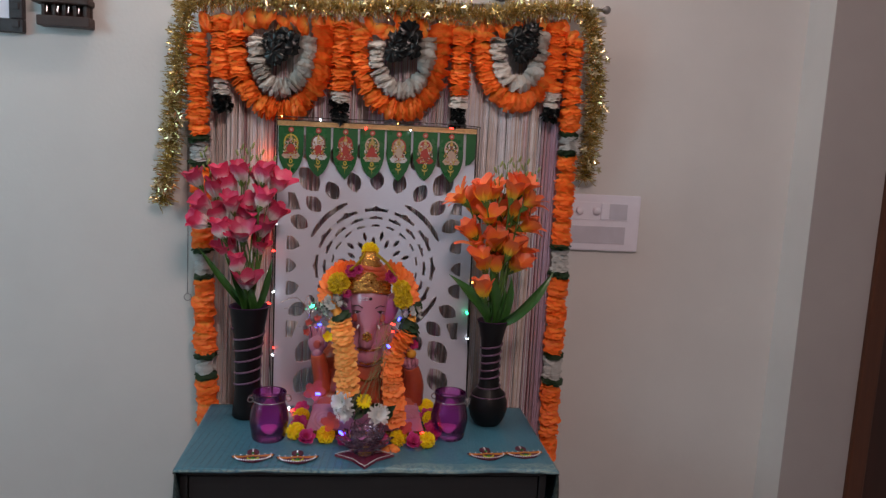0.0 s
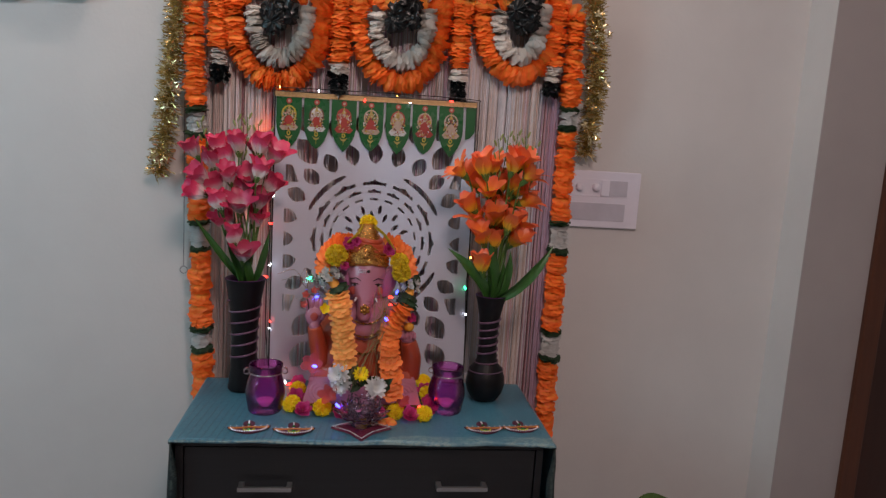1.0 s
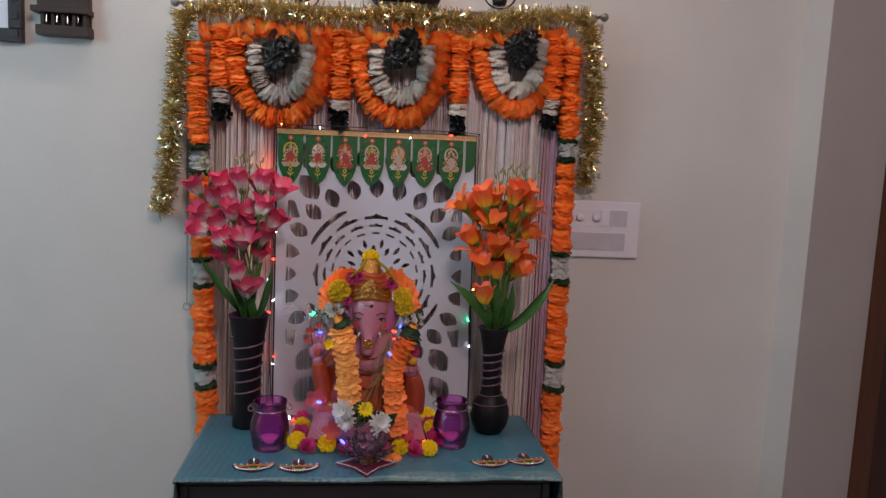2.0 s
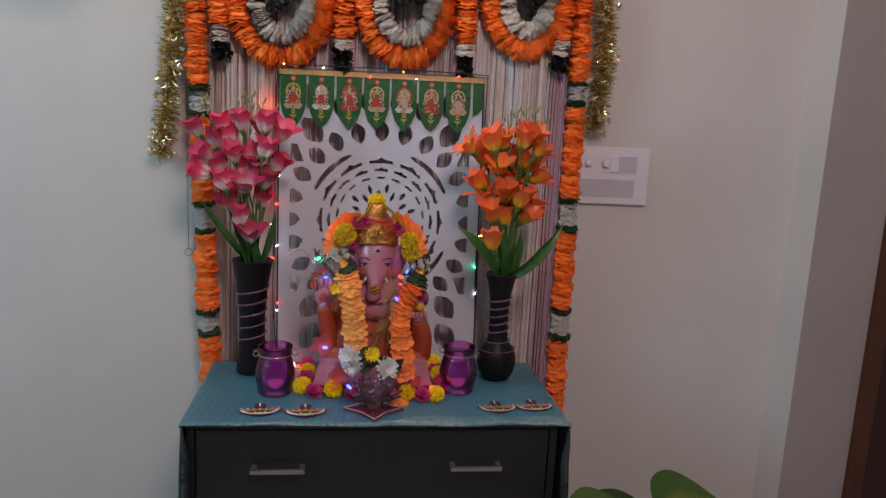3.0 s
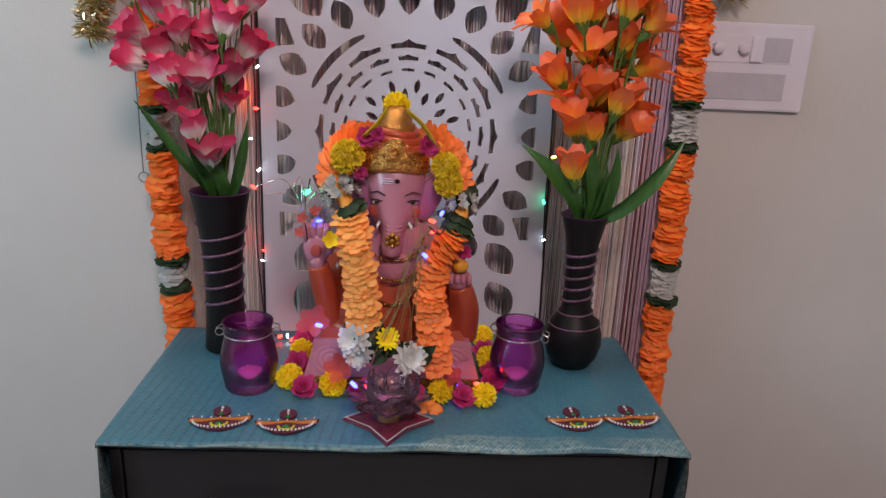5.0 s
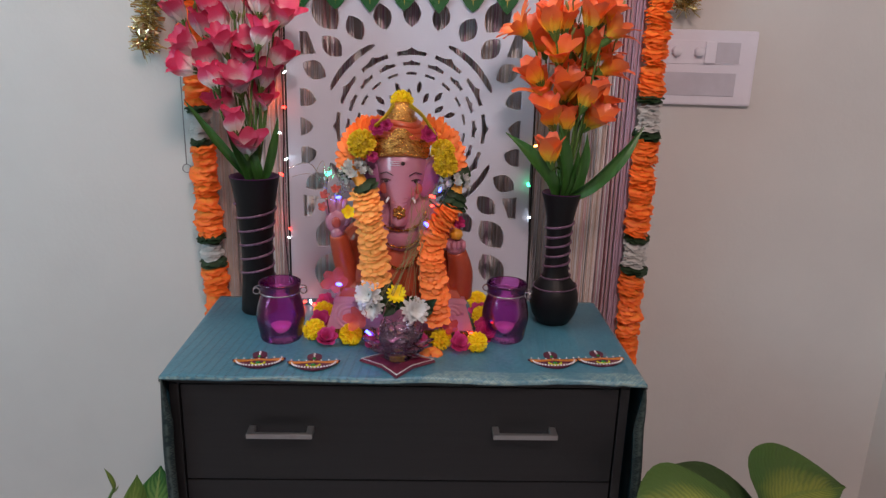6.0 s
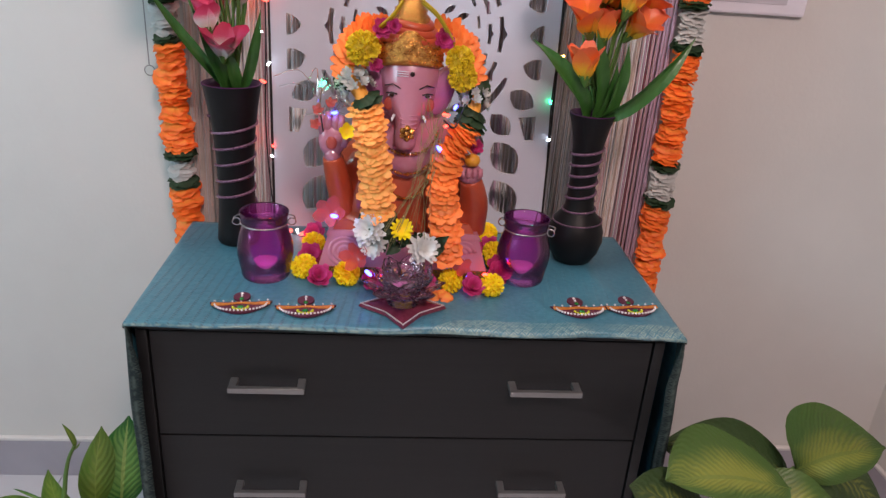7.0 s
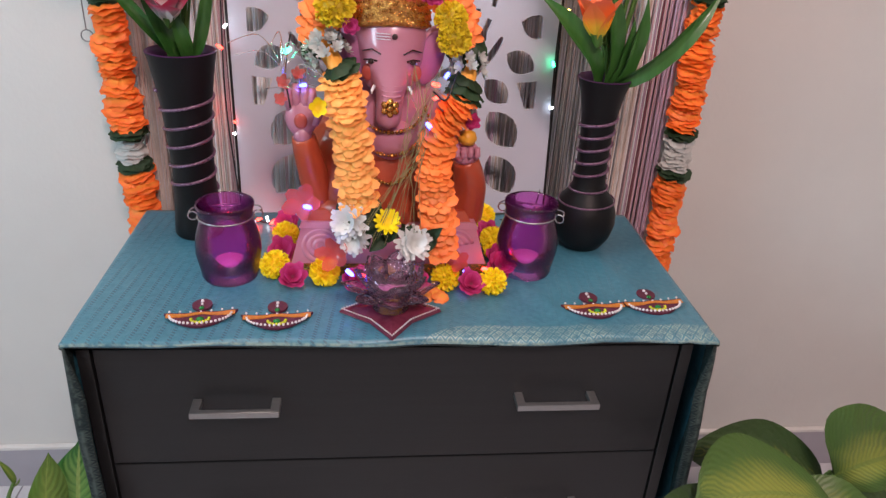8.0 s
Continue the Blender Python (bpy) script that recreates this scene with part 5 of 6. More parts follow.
def idol():
    bm = bmesh.new()

    def add(index, fn, *a, **k):
        old = set(bm.faces)
        fn(*a, bm=bm, **k)
        for f in bm.faces:
            if f not in old:
                f.material_index = index
                f.smooth = True

    cx = -0.014
    # throne block with spiral relief and gilt foot
    old = set(bm.faces)
    lo = [(-0.160, -0.272), (0.136, -0.272), (0.126, -0.085), (-0.150, -0.085)]
    for z0, z1, s0, s1, mi in ((0.0, 0.020, 1.0, 1.0, 2), (0.020, 0.074, 0.985, 0.88, 0), (0.074, 0.083, 0.90, 0.87, 0), (0.083, 0.098, 0.82, 0.76, 1)):
        a = [bm.verts.new((cx + (x - cx) * s0, -0.178 + (y + 0.178) * s0, H + 0.001 + z0)) for x, y in lo]
        b = [bm.verts.new((cx + (x - cx) * s1, -0.178 + (y + 0.178) * s1, H + 0.001 + z1)) for x, y in lo]
        for f in [bm.faces.new(a[::-1]), bm.faces.new(b)] + [bm.faces.new((a[i - 1], a[i], b[i], b[i - 1])) for i in range(4)]:
            f.material_index = mi
    for s, sx in ((-1, -0.114), (1, 0.088)):
        for rad in (0.025, 0.0165, 0.008):
            pts = [(sx + rad * math.cos(t), -0.264 + 0.20 * (rad * math.sin(t) + 0.01), H + 0.047 + rad * math.sin(t) * 0.95) for t in [0.2 + 5.2 * k / 16 for k in range(17)]]
            add(0, tube, pts, 0.0054, 7)
    # robe, chest, knees and arms

    def skirt(bm):
        rows = []
        for z, rx, ry, y in ((0.776, 0.124, 0.078, -0.182), (0.790, 0.129, 0.080, -0.182), (0.820, 0.131, 0.078, -0.180), (0.850, 0.130, 0.074, -0.177), (0.880, 0.124, 0.068, -0.174), (0.905, 0.110, 0.060, -0.172), (0.925, 0.085, 0.050, -0.170)):
            rows.append([bm.verts.new((cx + rx * (1 + 0.022 * math.sin(22 * t + 9 * z)) * math.cos(t), y + ry * (1 + 0.03 * math.sin(22 * t + 9 * z)) * math.sin(t), z)) for t in [6.2832 * i / 72 for i in range(72)]])
        for a, b in zip(rows, rows[1:]):
            for i in range(72):
                bm.faces.new((a[i - 1], a[i], b[i], b[i - 1]))
        bm.faces.new(rows[0][::-1])
        bm.faces.new(rows[-1])

    add(1, skirt)
    add(0, ball, (cx, -0.180, 0.920), 0.090, 0.062, 0.075, 20, 12)
    for s in (-1, 1):
        add(1, ball, (cx + s * 0.060, -0.212, 0.796), 0.056, 0.046, 0.024, 18, 10)
    add(1, tube, smooth_line([(-0.136, -0.243, 0.909), (-0.131, -0.236, 0.880), (-0.123, -0.226, 0.840), (-0.112, -0.216, 0.782)], 6), [0.0160 + 0.0080 * (k / 18) ** 0.7 for k in range(19)], 16)
    add(0, tube, [(-0.136, -0.243, 0.900), (-0.137, -0.247, 0.925)], 0.0135, 10)
    add(0, ball, (-0.137, -0.250, 0.938), 0.0225, 0.0115, 0.027, 14, 10)
    for k, (dx, h) in enumerate(((-0.014, 0.026), (-0.005, 0.031), (0.005, 0.030), (0.013, 0.025))):
        add(0, tube, [(-0.137 + dx * 0.95, -0.250, 0.948), (-0.137 + dx * 1.2, -0.253, 0.958 + h * 0.4), (-0.137 + dx * 1.2, -0.249, 0.954 + h)], [0.0068, 0.0066, 0.0050], 8)
    add(4, ball, (-0.137, -0.2605, 0.936), 0.0095, 0.003, 0.011, 10, 8)
    add(0, tube, [(-0.120, -0.252, 0.930), (-0.113, -0.254, 0.944), (-0.114, -0.254, 0.958)], [0.0065, 0.0058, 0.0045], 8)
    add(1, tube, smooth_line([(0.095, -0.248, 0.882), (0.103, -0.238, 0.855), (0.107, -0.226, 0.825), (0.104, -0.214, 0.780)], 6), [0.0170 + 0.0120 * (k / 18) ** 0.7 for k in range(19)], 16)
    add(0, ball, (0.094, -0.255, 0.893), 0.021, 0.014, 0.018, 14, 10)
    for k in range(4):
        add(0, tube, [(0.080 + 0.009 * k, -0.263, 0.888), (0.079 + 0.010 * k, -0.271, 0.896), (0.080 + 0.0095 * k, -0.266, 0.905)], 0.0045, 7)
    # belly
    add(0, ball, (cx + 0.002, -0.226, 0.905), 0.040, 0.032, 0.034, 20, 12)
    # head, ears, trunk, face
    sections = ((1.085, -0.205, 0.036, 0.034), (1.072, -0.206, 0.0455, 0.043), (1.060, -0.209, 0.0480, 0.0455), (1.045, -0.212, 0.0482, 0.0470), (1.030, -0.214, 0.0465, 0.0475), (1.016, -0.216, 0.0440, 0.0472), (1.003, -0.219, 0.0400, 0.0460), (0.992, -0.224, 0.0330, 0.0425),
                (0.983, -0.231, 0.0248, 0.0380), (0.974, -0.240, 0.0200, 0.0310), (0.963, -0.248, 0.0180, 0.0255), (0.950, -0.255, 0.0182, 0.0215), (0.940, -0.258, 0.0170, 0.0185), (0.933, -0.259, 0.0135, 0.0140), (0.929, -0.259, 0.0040, 0.0040))

    def loft(bm):
        rows = [[bm.verts.new((cx - 0.004 * max(0, (1.0 - z) / 0.07) + rx * math.cos(6.2832 * i / 30), y + ry * math.sin(6.2832 * i / 30), z)) for i in range(30)] for z, y, rx, ry in sections]
        for a, b in zip(rows, rows[1:]):
            for i in range(30):
                bm.faces.new((a[i], b[i], b[(i + 1) % 30], a[(i + 1) % 30]))
        bm.faces.new(rows[-1])
        bm.faces.new(rows[0][::-1])

    add(0, loft)
    for s in (-1, 1):
        add(0, ball, (cx + s * 0.0240, -0.230, 0.996), 0.0140, 0.0190, 0.0200, 18, 12)
        tilt = Matrix.Rotation(s * 0.27, 4, "Y") @ Matrix.Rotation(s * 0.30, 4, "Z")
        add(5, ball, (cx + s * 0.0545, -0.2175, 1.018), 0.0195, 0.0080, 0.0385, 18, 12, turn=tilt)
        add(0, ball, (cx + s * 0.0540, -0.2110, 1.021), 0.0225, 0.0080, 0.0420, 18, 12, turn=tilt)
        add(4, ball, (cx + s * 0.0325, -0.2480, 1.003), 0.0085, 0.0035, 0.0110, 14, 10)
        add(6, ball, (cx + s * 0.0285, -0.2535, 1.0185), 0.0062, 0.0026, 0.0020, 12, 8, turn=Matrix.Rotation(s * 0.25, 4, "Y"))
        add(3, ball, (cx + s * 0.0285, -0.2558, 1.0185), 0.0042, 0.0017, 0.0030, 10, 6)
        add(3, tube, [(cx + s * 0.0200, -0.2590, 1.0205), (cx + s * 0.0282, -0.2565, 1.0225), (cx + s * 0.0375, -0.2485, 1.0200)], 0.0013, 6)
        add(3, tube, [(cx + s * 0.0150, -0.2610, 1.0300), (cx + s * 0.027, -0.2570, 1.0360), (cx + s * 0.0395, -0.2460, 1.0310)], 0.0011, 6)
        add(6, tube, [(cx + s * 0.0235, -0.256, 0.986), (cx + s * 0.0265, -0.264, 0.982), (cx + s * 0.0270, -0.267, 0.979)], [0.0026, 0.0022, 0.0012], 8)
    for k in range(5):
        z = 0.990 - 0.0065 * k
        add(0, tube, [(cx + (0.0165 - 0.0008 * k) * math.sin(t), -0.2665 - 0.0018 * k + 0.010 * (1 - math.cos(t)), z - 0.002 * math.cos(t)) for t in [-1.1 + 2.2 * q / 10 for q in range(11)]], 0.0013, 6)
    for k in range(6):
        a = 1.0472 * k
        add(2, ball, (cx - 0.002 + 0.0085 * math.sin(a), -0.2765, 0.962 + 0.0085 * math.cos(a)), 0.0050, 0.0040, 0.0050, 10, 6)
    add(2, ball, (cx - 0.002, -0.2800, 0.962), 0.0048, 0.0035, 0.0048, 10, 6)
    add(3, ball, (cx + 0.003, -0.2600, 1.0530), 0.0042, 0.0018, 0.0040, 10, 6)
    for k in range(3):
        add(6, tube, [(cx - 0.021, -0.2555, 1.0490 + 0.0036 * k), (cx - 0.003, -0.2600, 1.0490 + 0.0036 * k)], 0.0006, 5)
    # crown: gilt band with a raised front, wound turban, gilt finial
    mid = (cx - 0.002, -0.205, 0)

    def tiara(bm):
        n, m, rows = 72, 12, []
        for i in range(n + 1):
            a = (i / n - 0.5) * 5.2
            lo, hi = 1.0555 + 0.0115 * math.exp(-(a / 0.9) ** 2), 1.090 + 0.0275 * math.exp(-(a / 0.62) ** 2) + 0.0016 * abs(math.sin(9 * a))
            row = []
            for j in range(m + 1):
                t = j / m
                rad = 0.0520 + 0.0030 * math.sin(math.pi * t) - 0.010 * max(0, t - 0.45) + 0.0016 * math.sin(12 * a) * math.sin(9.4 * t) + (0.0022 if j in (1, 2) else 0)
                rad += 0.0045 * math.exp(-((a / 0.16) ** 2 + ((t - 0.55) / 0.16) ** 2))
                row.append(bm.verts.new((mid[0] + rad * math.sin(a), mid[1] - rad * math.cos(a), lo + (hi - lo) * t)))
            rows.append(row)
        for a, b in zip(rows, rows[1:]):
            for j in range(m):
                bm.faces.new((a[j], b[j], b[j + 1], a[j + 1]))

    add(2, tiara)
    add(2, lathe, [(0.0470, 1.062), (0.0485, 1.075), (0.0470, 1.090), (0.036, 1.096)], 32, mid=mid)
    for k in range(31):
        a = (k / 30 - 0.5) * 3.6
        ga = math.exp(-(a / 0.62) ** 2)
        for t, q, rr in ((0.12, 0.0560, 0.0015), (0.97, 0.0500, 0.0017), (0.50 + 0.14 * (-1) ** k, 0.0552, 0.0019)):
            lo, hi = 1.0555 + 0.0115 * math.exp(-(a / 0.9) ** 2), 1.090 + 0.0275 * ga
            add(2, ball, (mid[0] + q * math.sin(a), mid[1] - q * math.cos(a), lo + (hi - lo) * t), rr, seg=6, rings=5)
    for k in range(10):
        a = 0.6283 * k
        add(2, ball, (mid[0] + 0.0075 * math.sin(a), mid[1] - 0.0560, 1.096 + 0.0075 * math.cos(a)), 0.0019, seg=6, rings=5)
    add(2, ball, (mid[0], mid[1] - 0.0565, 1.096), 0.0045, 0.003, 0.0045, 10, 7)
    for k in range(3):
        add(1, tube, [(mid[0] + (0.0425 - 0.006 * k) * math.cos(t), mid[1] + (0.042 - 0.006 * k) * math.sin(t), 1.100 + 0.0105 * k + 0.003 * math.sin(2 * t)) for t in [6.2832 * i / 28 for i in range(28)]], 0.0085, 8, closed=True)
    add(2, lathe, [(0.036, 1.114), (0.0355, 1.122), (0.030, 1.126), (0.0315, 1.134), (0.0255, 1.139), (0.0270, 1.147), (0.0215, 1.151), (0.0215, 1.158), (0.012, 1.163), (0.0, 1.165)], 26, mid=mid)
    # necklaces of gilt beads
    for w, z0, dip, n in ((0.048, 0.962, 0.040, 26), (0.052, 0.950, 0.062, 30), (0.046, 0.930, 0.085, 30)):
        for k in range(n):
            t = -1.5 + 3.0 * k / (n - 1)
            add(2, ball, (cx + w * math.sin(t), -0.252 - 0.006 * math.cos(t), z0 - dip * math.cos(t)), 0.0026 + 0.0010 * (k % 3 == 0), seg=7, rings=5)
    # folds of the waist cloth
    for k in range(7):
        add(1 if k % 3 else 2, tube, [(cx - 0.055 + 0.018 * k, -0.238, 0.868), (cx - 0.062 + 0.020 * k, -0.252, 0.825), (cx - 0.075 + 0.025 * k, -0.262, 0.785)], 0.0042 if k % 3 else 0.0026, 6)
    bmesh.ops.recalc_face_normals(bm, faces=bm.faces)
    ob = obj("idol", bm, [SKIN, ROBE, GILT, DARK, BLUSH, LILAC, PLASTIC])
    ob.location.y = DY
    return tagged(ob, "seated pink and orange painted clay elephant-headed idol with gilt crown", "statue")


idol()
sweet = tagged(obj("golden_sweet", lathe([(0.0, -0.010), (0.010, -0.008), (0.0135, 0.0), (0.011, 0.008), (0.0, 0.013)], 16, mid=(0.094, -0.264 + DY, 0.9185)), mat("yellow_orange_paint", (0.80, 0.36, 0.03), None, 30, 0.4), smooth=True), "small yellow-orange sweet held by the idol", "sweet")

# ---------- flowers on and round the idol ----------
g = random.Random(21)
neck = thing("idol_garland", "orange and yellow petal garland with white bands draped on the idol", "garland", (0, DY, 0))
SMALL = [petal_disc(140 + k, 1.0, 6, 2, 0.50, 0.78) for k in range(4)]
SMALL_W = dressed(SMALL, BAND_P)


TIER = [petal_disc(160 + k, 1.0, 9, 2, -0.10, 1.4, 6) for k in range(5)]
TIER_P, TIER_Y = dressed(TIER, PEACH_P), dressed(TIER, GOLD_P)


def tiers(parent, pts, bands, step):
    """Whole blossoms threaded one over another, their petals drooping; the pale bands are packed with small buds."""
    for p, d, s in along(pts, step):
        name, kinds, r = next((b[1], b[2], b[3]) for b in bands if s <= b[0] + 1e-6)
        side = d.cross(Vector((0, 1, 0))).normalized()
        front = side.cross(d).normalized()
        if front.y > 0:
            front = -front
        if name == "white_blossom":
            for a in (-1.6, -0.8, 0.0, 0.8, 1.6):
                o = front * math.cos(a) + side * math.sin(a)
                put(name, g.choice(kinds), parent, p + o * r * 0.72, o + Vector((0, 0, g.uniform(-0.2, 0.2))), r * 0.36 * g.uniform(0.85, 1.15), g)
            continue
        tip = -d + front * (0.85 if s > 0.3 else 1.9) + Vector((g.uniform(-0.16, 0.16), g.uniform(-0.1, 0.1), g.uniform(-0.1, 0.1)))
        put(name, g.choice(kinds), parent, p + front * 0.003, tip, r * g.uniform(0.9, 1.1), g, 1.15)


PE, YE, WE, GE = ("orange_blossom", TIER_P), ("yellow_blossom", TIER_Y), ("white_blossom", SMALL_W), ("green_cuff", RUF_G)
left = smooth_line([(-0.062, -0.165, 1.105), (-0.092, -0.185, 1.100), (-0.110, -0.205, 1.070), (-0.108, -0.225, 1.036), (-0.084, -0.262, 1.003), (-0.069, -0.288, 0.93), (-0.059, -0.302, 0.85), (-0.055, -0.305, 0.815)], 8)
tiers(neck, left, [(0.27, *PE, 0.0315), (0.315, *GE, 0.028), (0.43, *WE, 0.030), (0.475, *GE, 0.028), (0.955, *YE, 0.0305), (1, *GE, 0.029)], 0.0135)
part("strand", tube(left, 0.0120, 10), PEACH_P, neck, "", True)
right = smooth_line([(0.034, -0.165, 1.105), (0.064, -0.185, 1.098), (0.084, -0.205, 1.058), (0.094, -0.232, 1.005), (0.080, -0.262, 0.968), (0.052, -0.288, 0.93), (0.047, -0.298, 0.88), (0.052, -0.300, 0.825), (0.062, -0.300, 0.768)], 8)
tiers(neck, right, [(0.25, *PE, 0.0315), (0.295, *GE, 0.026), (0.385, *WE, 0.027), (0.43, *GE, 0.026), (1, *PE, 0.0275)], 0.0135)
part("strand", tube(right, 0.0110, 10), PEACH_P, neck, "", True)
# thin yellow strings from the finial down to the marigolds
for pts in (((-0.030, -0.240, 1.158), (-0.046, -0.250, 1.135), (-0.066, -0.245, 1.116)), ((0.000, -0.240, 1.158), (0.024, -0.250, 1.140), (0.044, -0.248, 1.112), (0.052, -0.240, 1.098))):
    for off in (0.0, 0.006):
        bm = bmesh.new()
        for p, d, q in along(smooth_line(pts, 6), 0.0032):
            ball(p + Vector((0, -off, off * 0.8)), 0.0024, seg=6, rings=4, bm=bm)
        part("yellow_bead_string", bm, OLIVE_P, neck, "thin yellow bead string", True)
TUFT = [tuft(70 + k, 1.0, 460) for k in range(3)]
TY, TO_, TM = dressed(TUFT, YELLOW_P), dressed(TUFT, OLIVE_P), dressed([petal_disc(90 + k, 1.0, 7, 3, 0.45, 1.3) for k in range(3)], MAGENTA_P)
DAISY_W, DAISY_Y = dressed([petal_disc(95 + k, 1.0, 14, 3, 0.2, 1.2) for k in range(2)], SNOW_P), dressed([petal_disc(99, 1.0, 14, 2, 0.3, 1.1)], YELLOW_P)
for m, x, y, z, r, d in ((DAISY_W[0], -0.070, -0.320, 0.812, 0.030, (-0.5, -1, 0.45)), (DAISY_W[1], 0.016, -0.332, 0.786, 0.029, (0.35, -1, 0.5)), (DAISY_W[0], -0.064, -0.324, 0.790, 0.026, (-0.3, -1, 0.0)), (DAISY_Y[0], -0.018, -0.326, 0.815, 0.021, (0.05, -0.8, 0.7))):
    put("daisy", m, neck, (x, y, z), d, r, g, 1.0)
for k in range(16):
    x = -0.060 + 0.105 * g.random()
    bm = blade((x, -0.318, 0.785 + 0.02 * g.random()), (x + g.uniform(-0.03, 0.03), -0.332, 0.770 + 0.045 * g.random()), 0.020, (0, -1, 0.3), 0.1, 5)
    part("garland_leaf", bm, GREEN_P, neck, "dark green cloth leaf")
for kinds, x, y, z, r in ((TO_, -0.090, -0.240, 1.086, 0.0280), (TO_, 0.064, -0.240, 1.076, 0.0235), (TO_, 0.070, -0.242, 1.050, 0.0245), (TY, -0.016, -0.198, 1.163, 0.0225)):
    ob = put("marigold", g.choice(kinds), None, (x, y + DY, z), (0, -1, 0.4), r, g)
    tagged(ob, "yellow marigold head tucked beside the idol's crown", "flower", "crown marigolds")
for x, y, z, r in ((-0.060, -0.243, 1.118, 0.017), (-0.043, -0.248, 1.122, 0.012), (0.036, -0.243, 1.106, 0.017), (0.098, -0.258, 0.940, 0.013), (-0.070, -0.245, 1.062, 0.012)):
    tagged(put("rose", g.choice(TM), None, (x, y + DY, z), (0.1, -1, 0.3), r, g), "small magenta rose tucked on the idol", "flower", "small roses")
ring = thing("marigold_ring", "ring of yellow marigolds and magenta roses laid round the idol", "garland", (0, -0.092, 0))
beads = ((-0.182, -0.256, 0), (-0.154, -0.284, 1), (-0.1075, -0.278, 0), (-0.062, -0.296, 1), (0.069, -0.294, 0), (0.106, -0.304, 1), (0.138, -0.306, 0), (0.158, -0.250, 1), (0.162, -0.196, 0), (0.157, -0.132, 1), (0.157, -0.072, 0),
         (-0.176, -0.152, 0), (-0.178, -0.104, 1), (-0.174, -0.205, 1), (0.161, -0.222, 1), (0.160, -0.165, 0), (-0.022, -0.300, 0), (0.024, -0.300, 1))
for x, y, k in beads:
    r = (0.0225, 0.0235)[k] * g.uniform(0.92, 1.06)
    put(("marigold", "rose")[k], g.choice((TY, TM)[k]), ring, (x, y, H + (0.0185, 0.012)[k]), (g.uniform(-0.2, 0.2), -0.7, 0.8), r, g)
for x, y in ((0.040, -0.325), (0.052, -0.318), (0.062, -0.328)):
    put("orange_petals", g.choice(DISC_P), ring, (x, y, H + 0.006), (g.uniform(-0.3, 0.3), -0.4, 1), 0.014, g)
STRAW = mat("dry_grass", (0.30, 0.25, 0.11), (0.18, 0.17, 0.07), 60, 0.6)
straw = thing("dry_grass_bundle", "thin dry grass blades hanging down the idol's front", "dry grass", (0, DY, 0))
for k in range(18):
    x0, x1 = g.uniform(-0.002, 0.058), g.uniform(-0.055, 0.034)
    z1 = g.uniform(0.775, 0.83)
    part("grass_blade", tube(smooth_line([(x0, -0.268, g.uniform(0.98, 1.03)), (0.022 + g.uniform(-0.022, 0.012), -0.304, 0.935 + g.uniform(-0.02, 0.02)), ((x1 + 0.018) / 2, -0.325, (z1 + 0.92) / 2), (x1, -0.335, z1)], 4), g.uniform(0.00028, 0.00048), 4), STRAW, straw)

# ---------- fairy lights ----------
BLACK_WIRE = mat("black_wire", (0.01, 0.01, 0.011), None, 20, 0.5)
HUES = {"red": (1.0, 0.03, 0.02), "green": (0.04, 1.0, 0.40), "blue": (0.05, 0.07, 1.0), "white": (0.85, 0.93, 1.0), "amber": (1.0, 0.45, 0.10)}
LAMPS = {n: glow("bulb_" + n, c, 9.0) for n, c in HUES.items()}
bulb_bm = lathe([(0.0, -0.004), (0.0022, -0.004), (0.0026, 0.0), (0.0022, 0.005), (0.0, 0.0075)], 10)
bulb_src = bpy.data.meshes.new("bulb")
bulb_bm.to_mesh(bulb_src)
bulb_bm.free()
BULBS = {n: dressed([bulb_src], m)[0] for n, m in LAMPS.items()}


def lights(label, at, wires, bulbs):
    th = thing("fairy_lights", label, "fairy lights", at, group="light strings")
    for w in wires:
        part("wire", tube(smooth_line(w, 5), 0.0013, 5), BLACK_WIRE, th, smooth=True)
    for hue, x, y, z, s in bulbs:
        ob = put("bulb", BULBS[hue], th, (x, y, z), (g.uniform(-1, 1), -0.6, g.uniform(-1, 1)), s * 0.85, g)
        tagged(ob, hue + " glowing bulb")
    return th


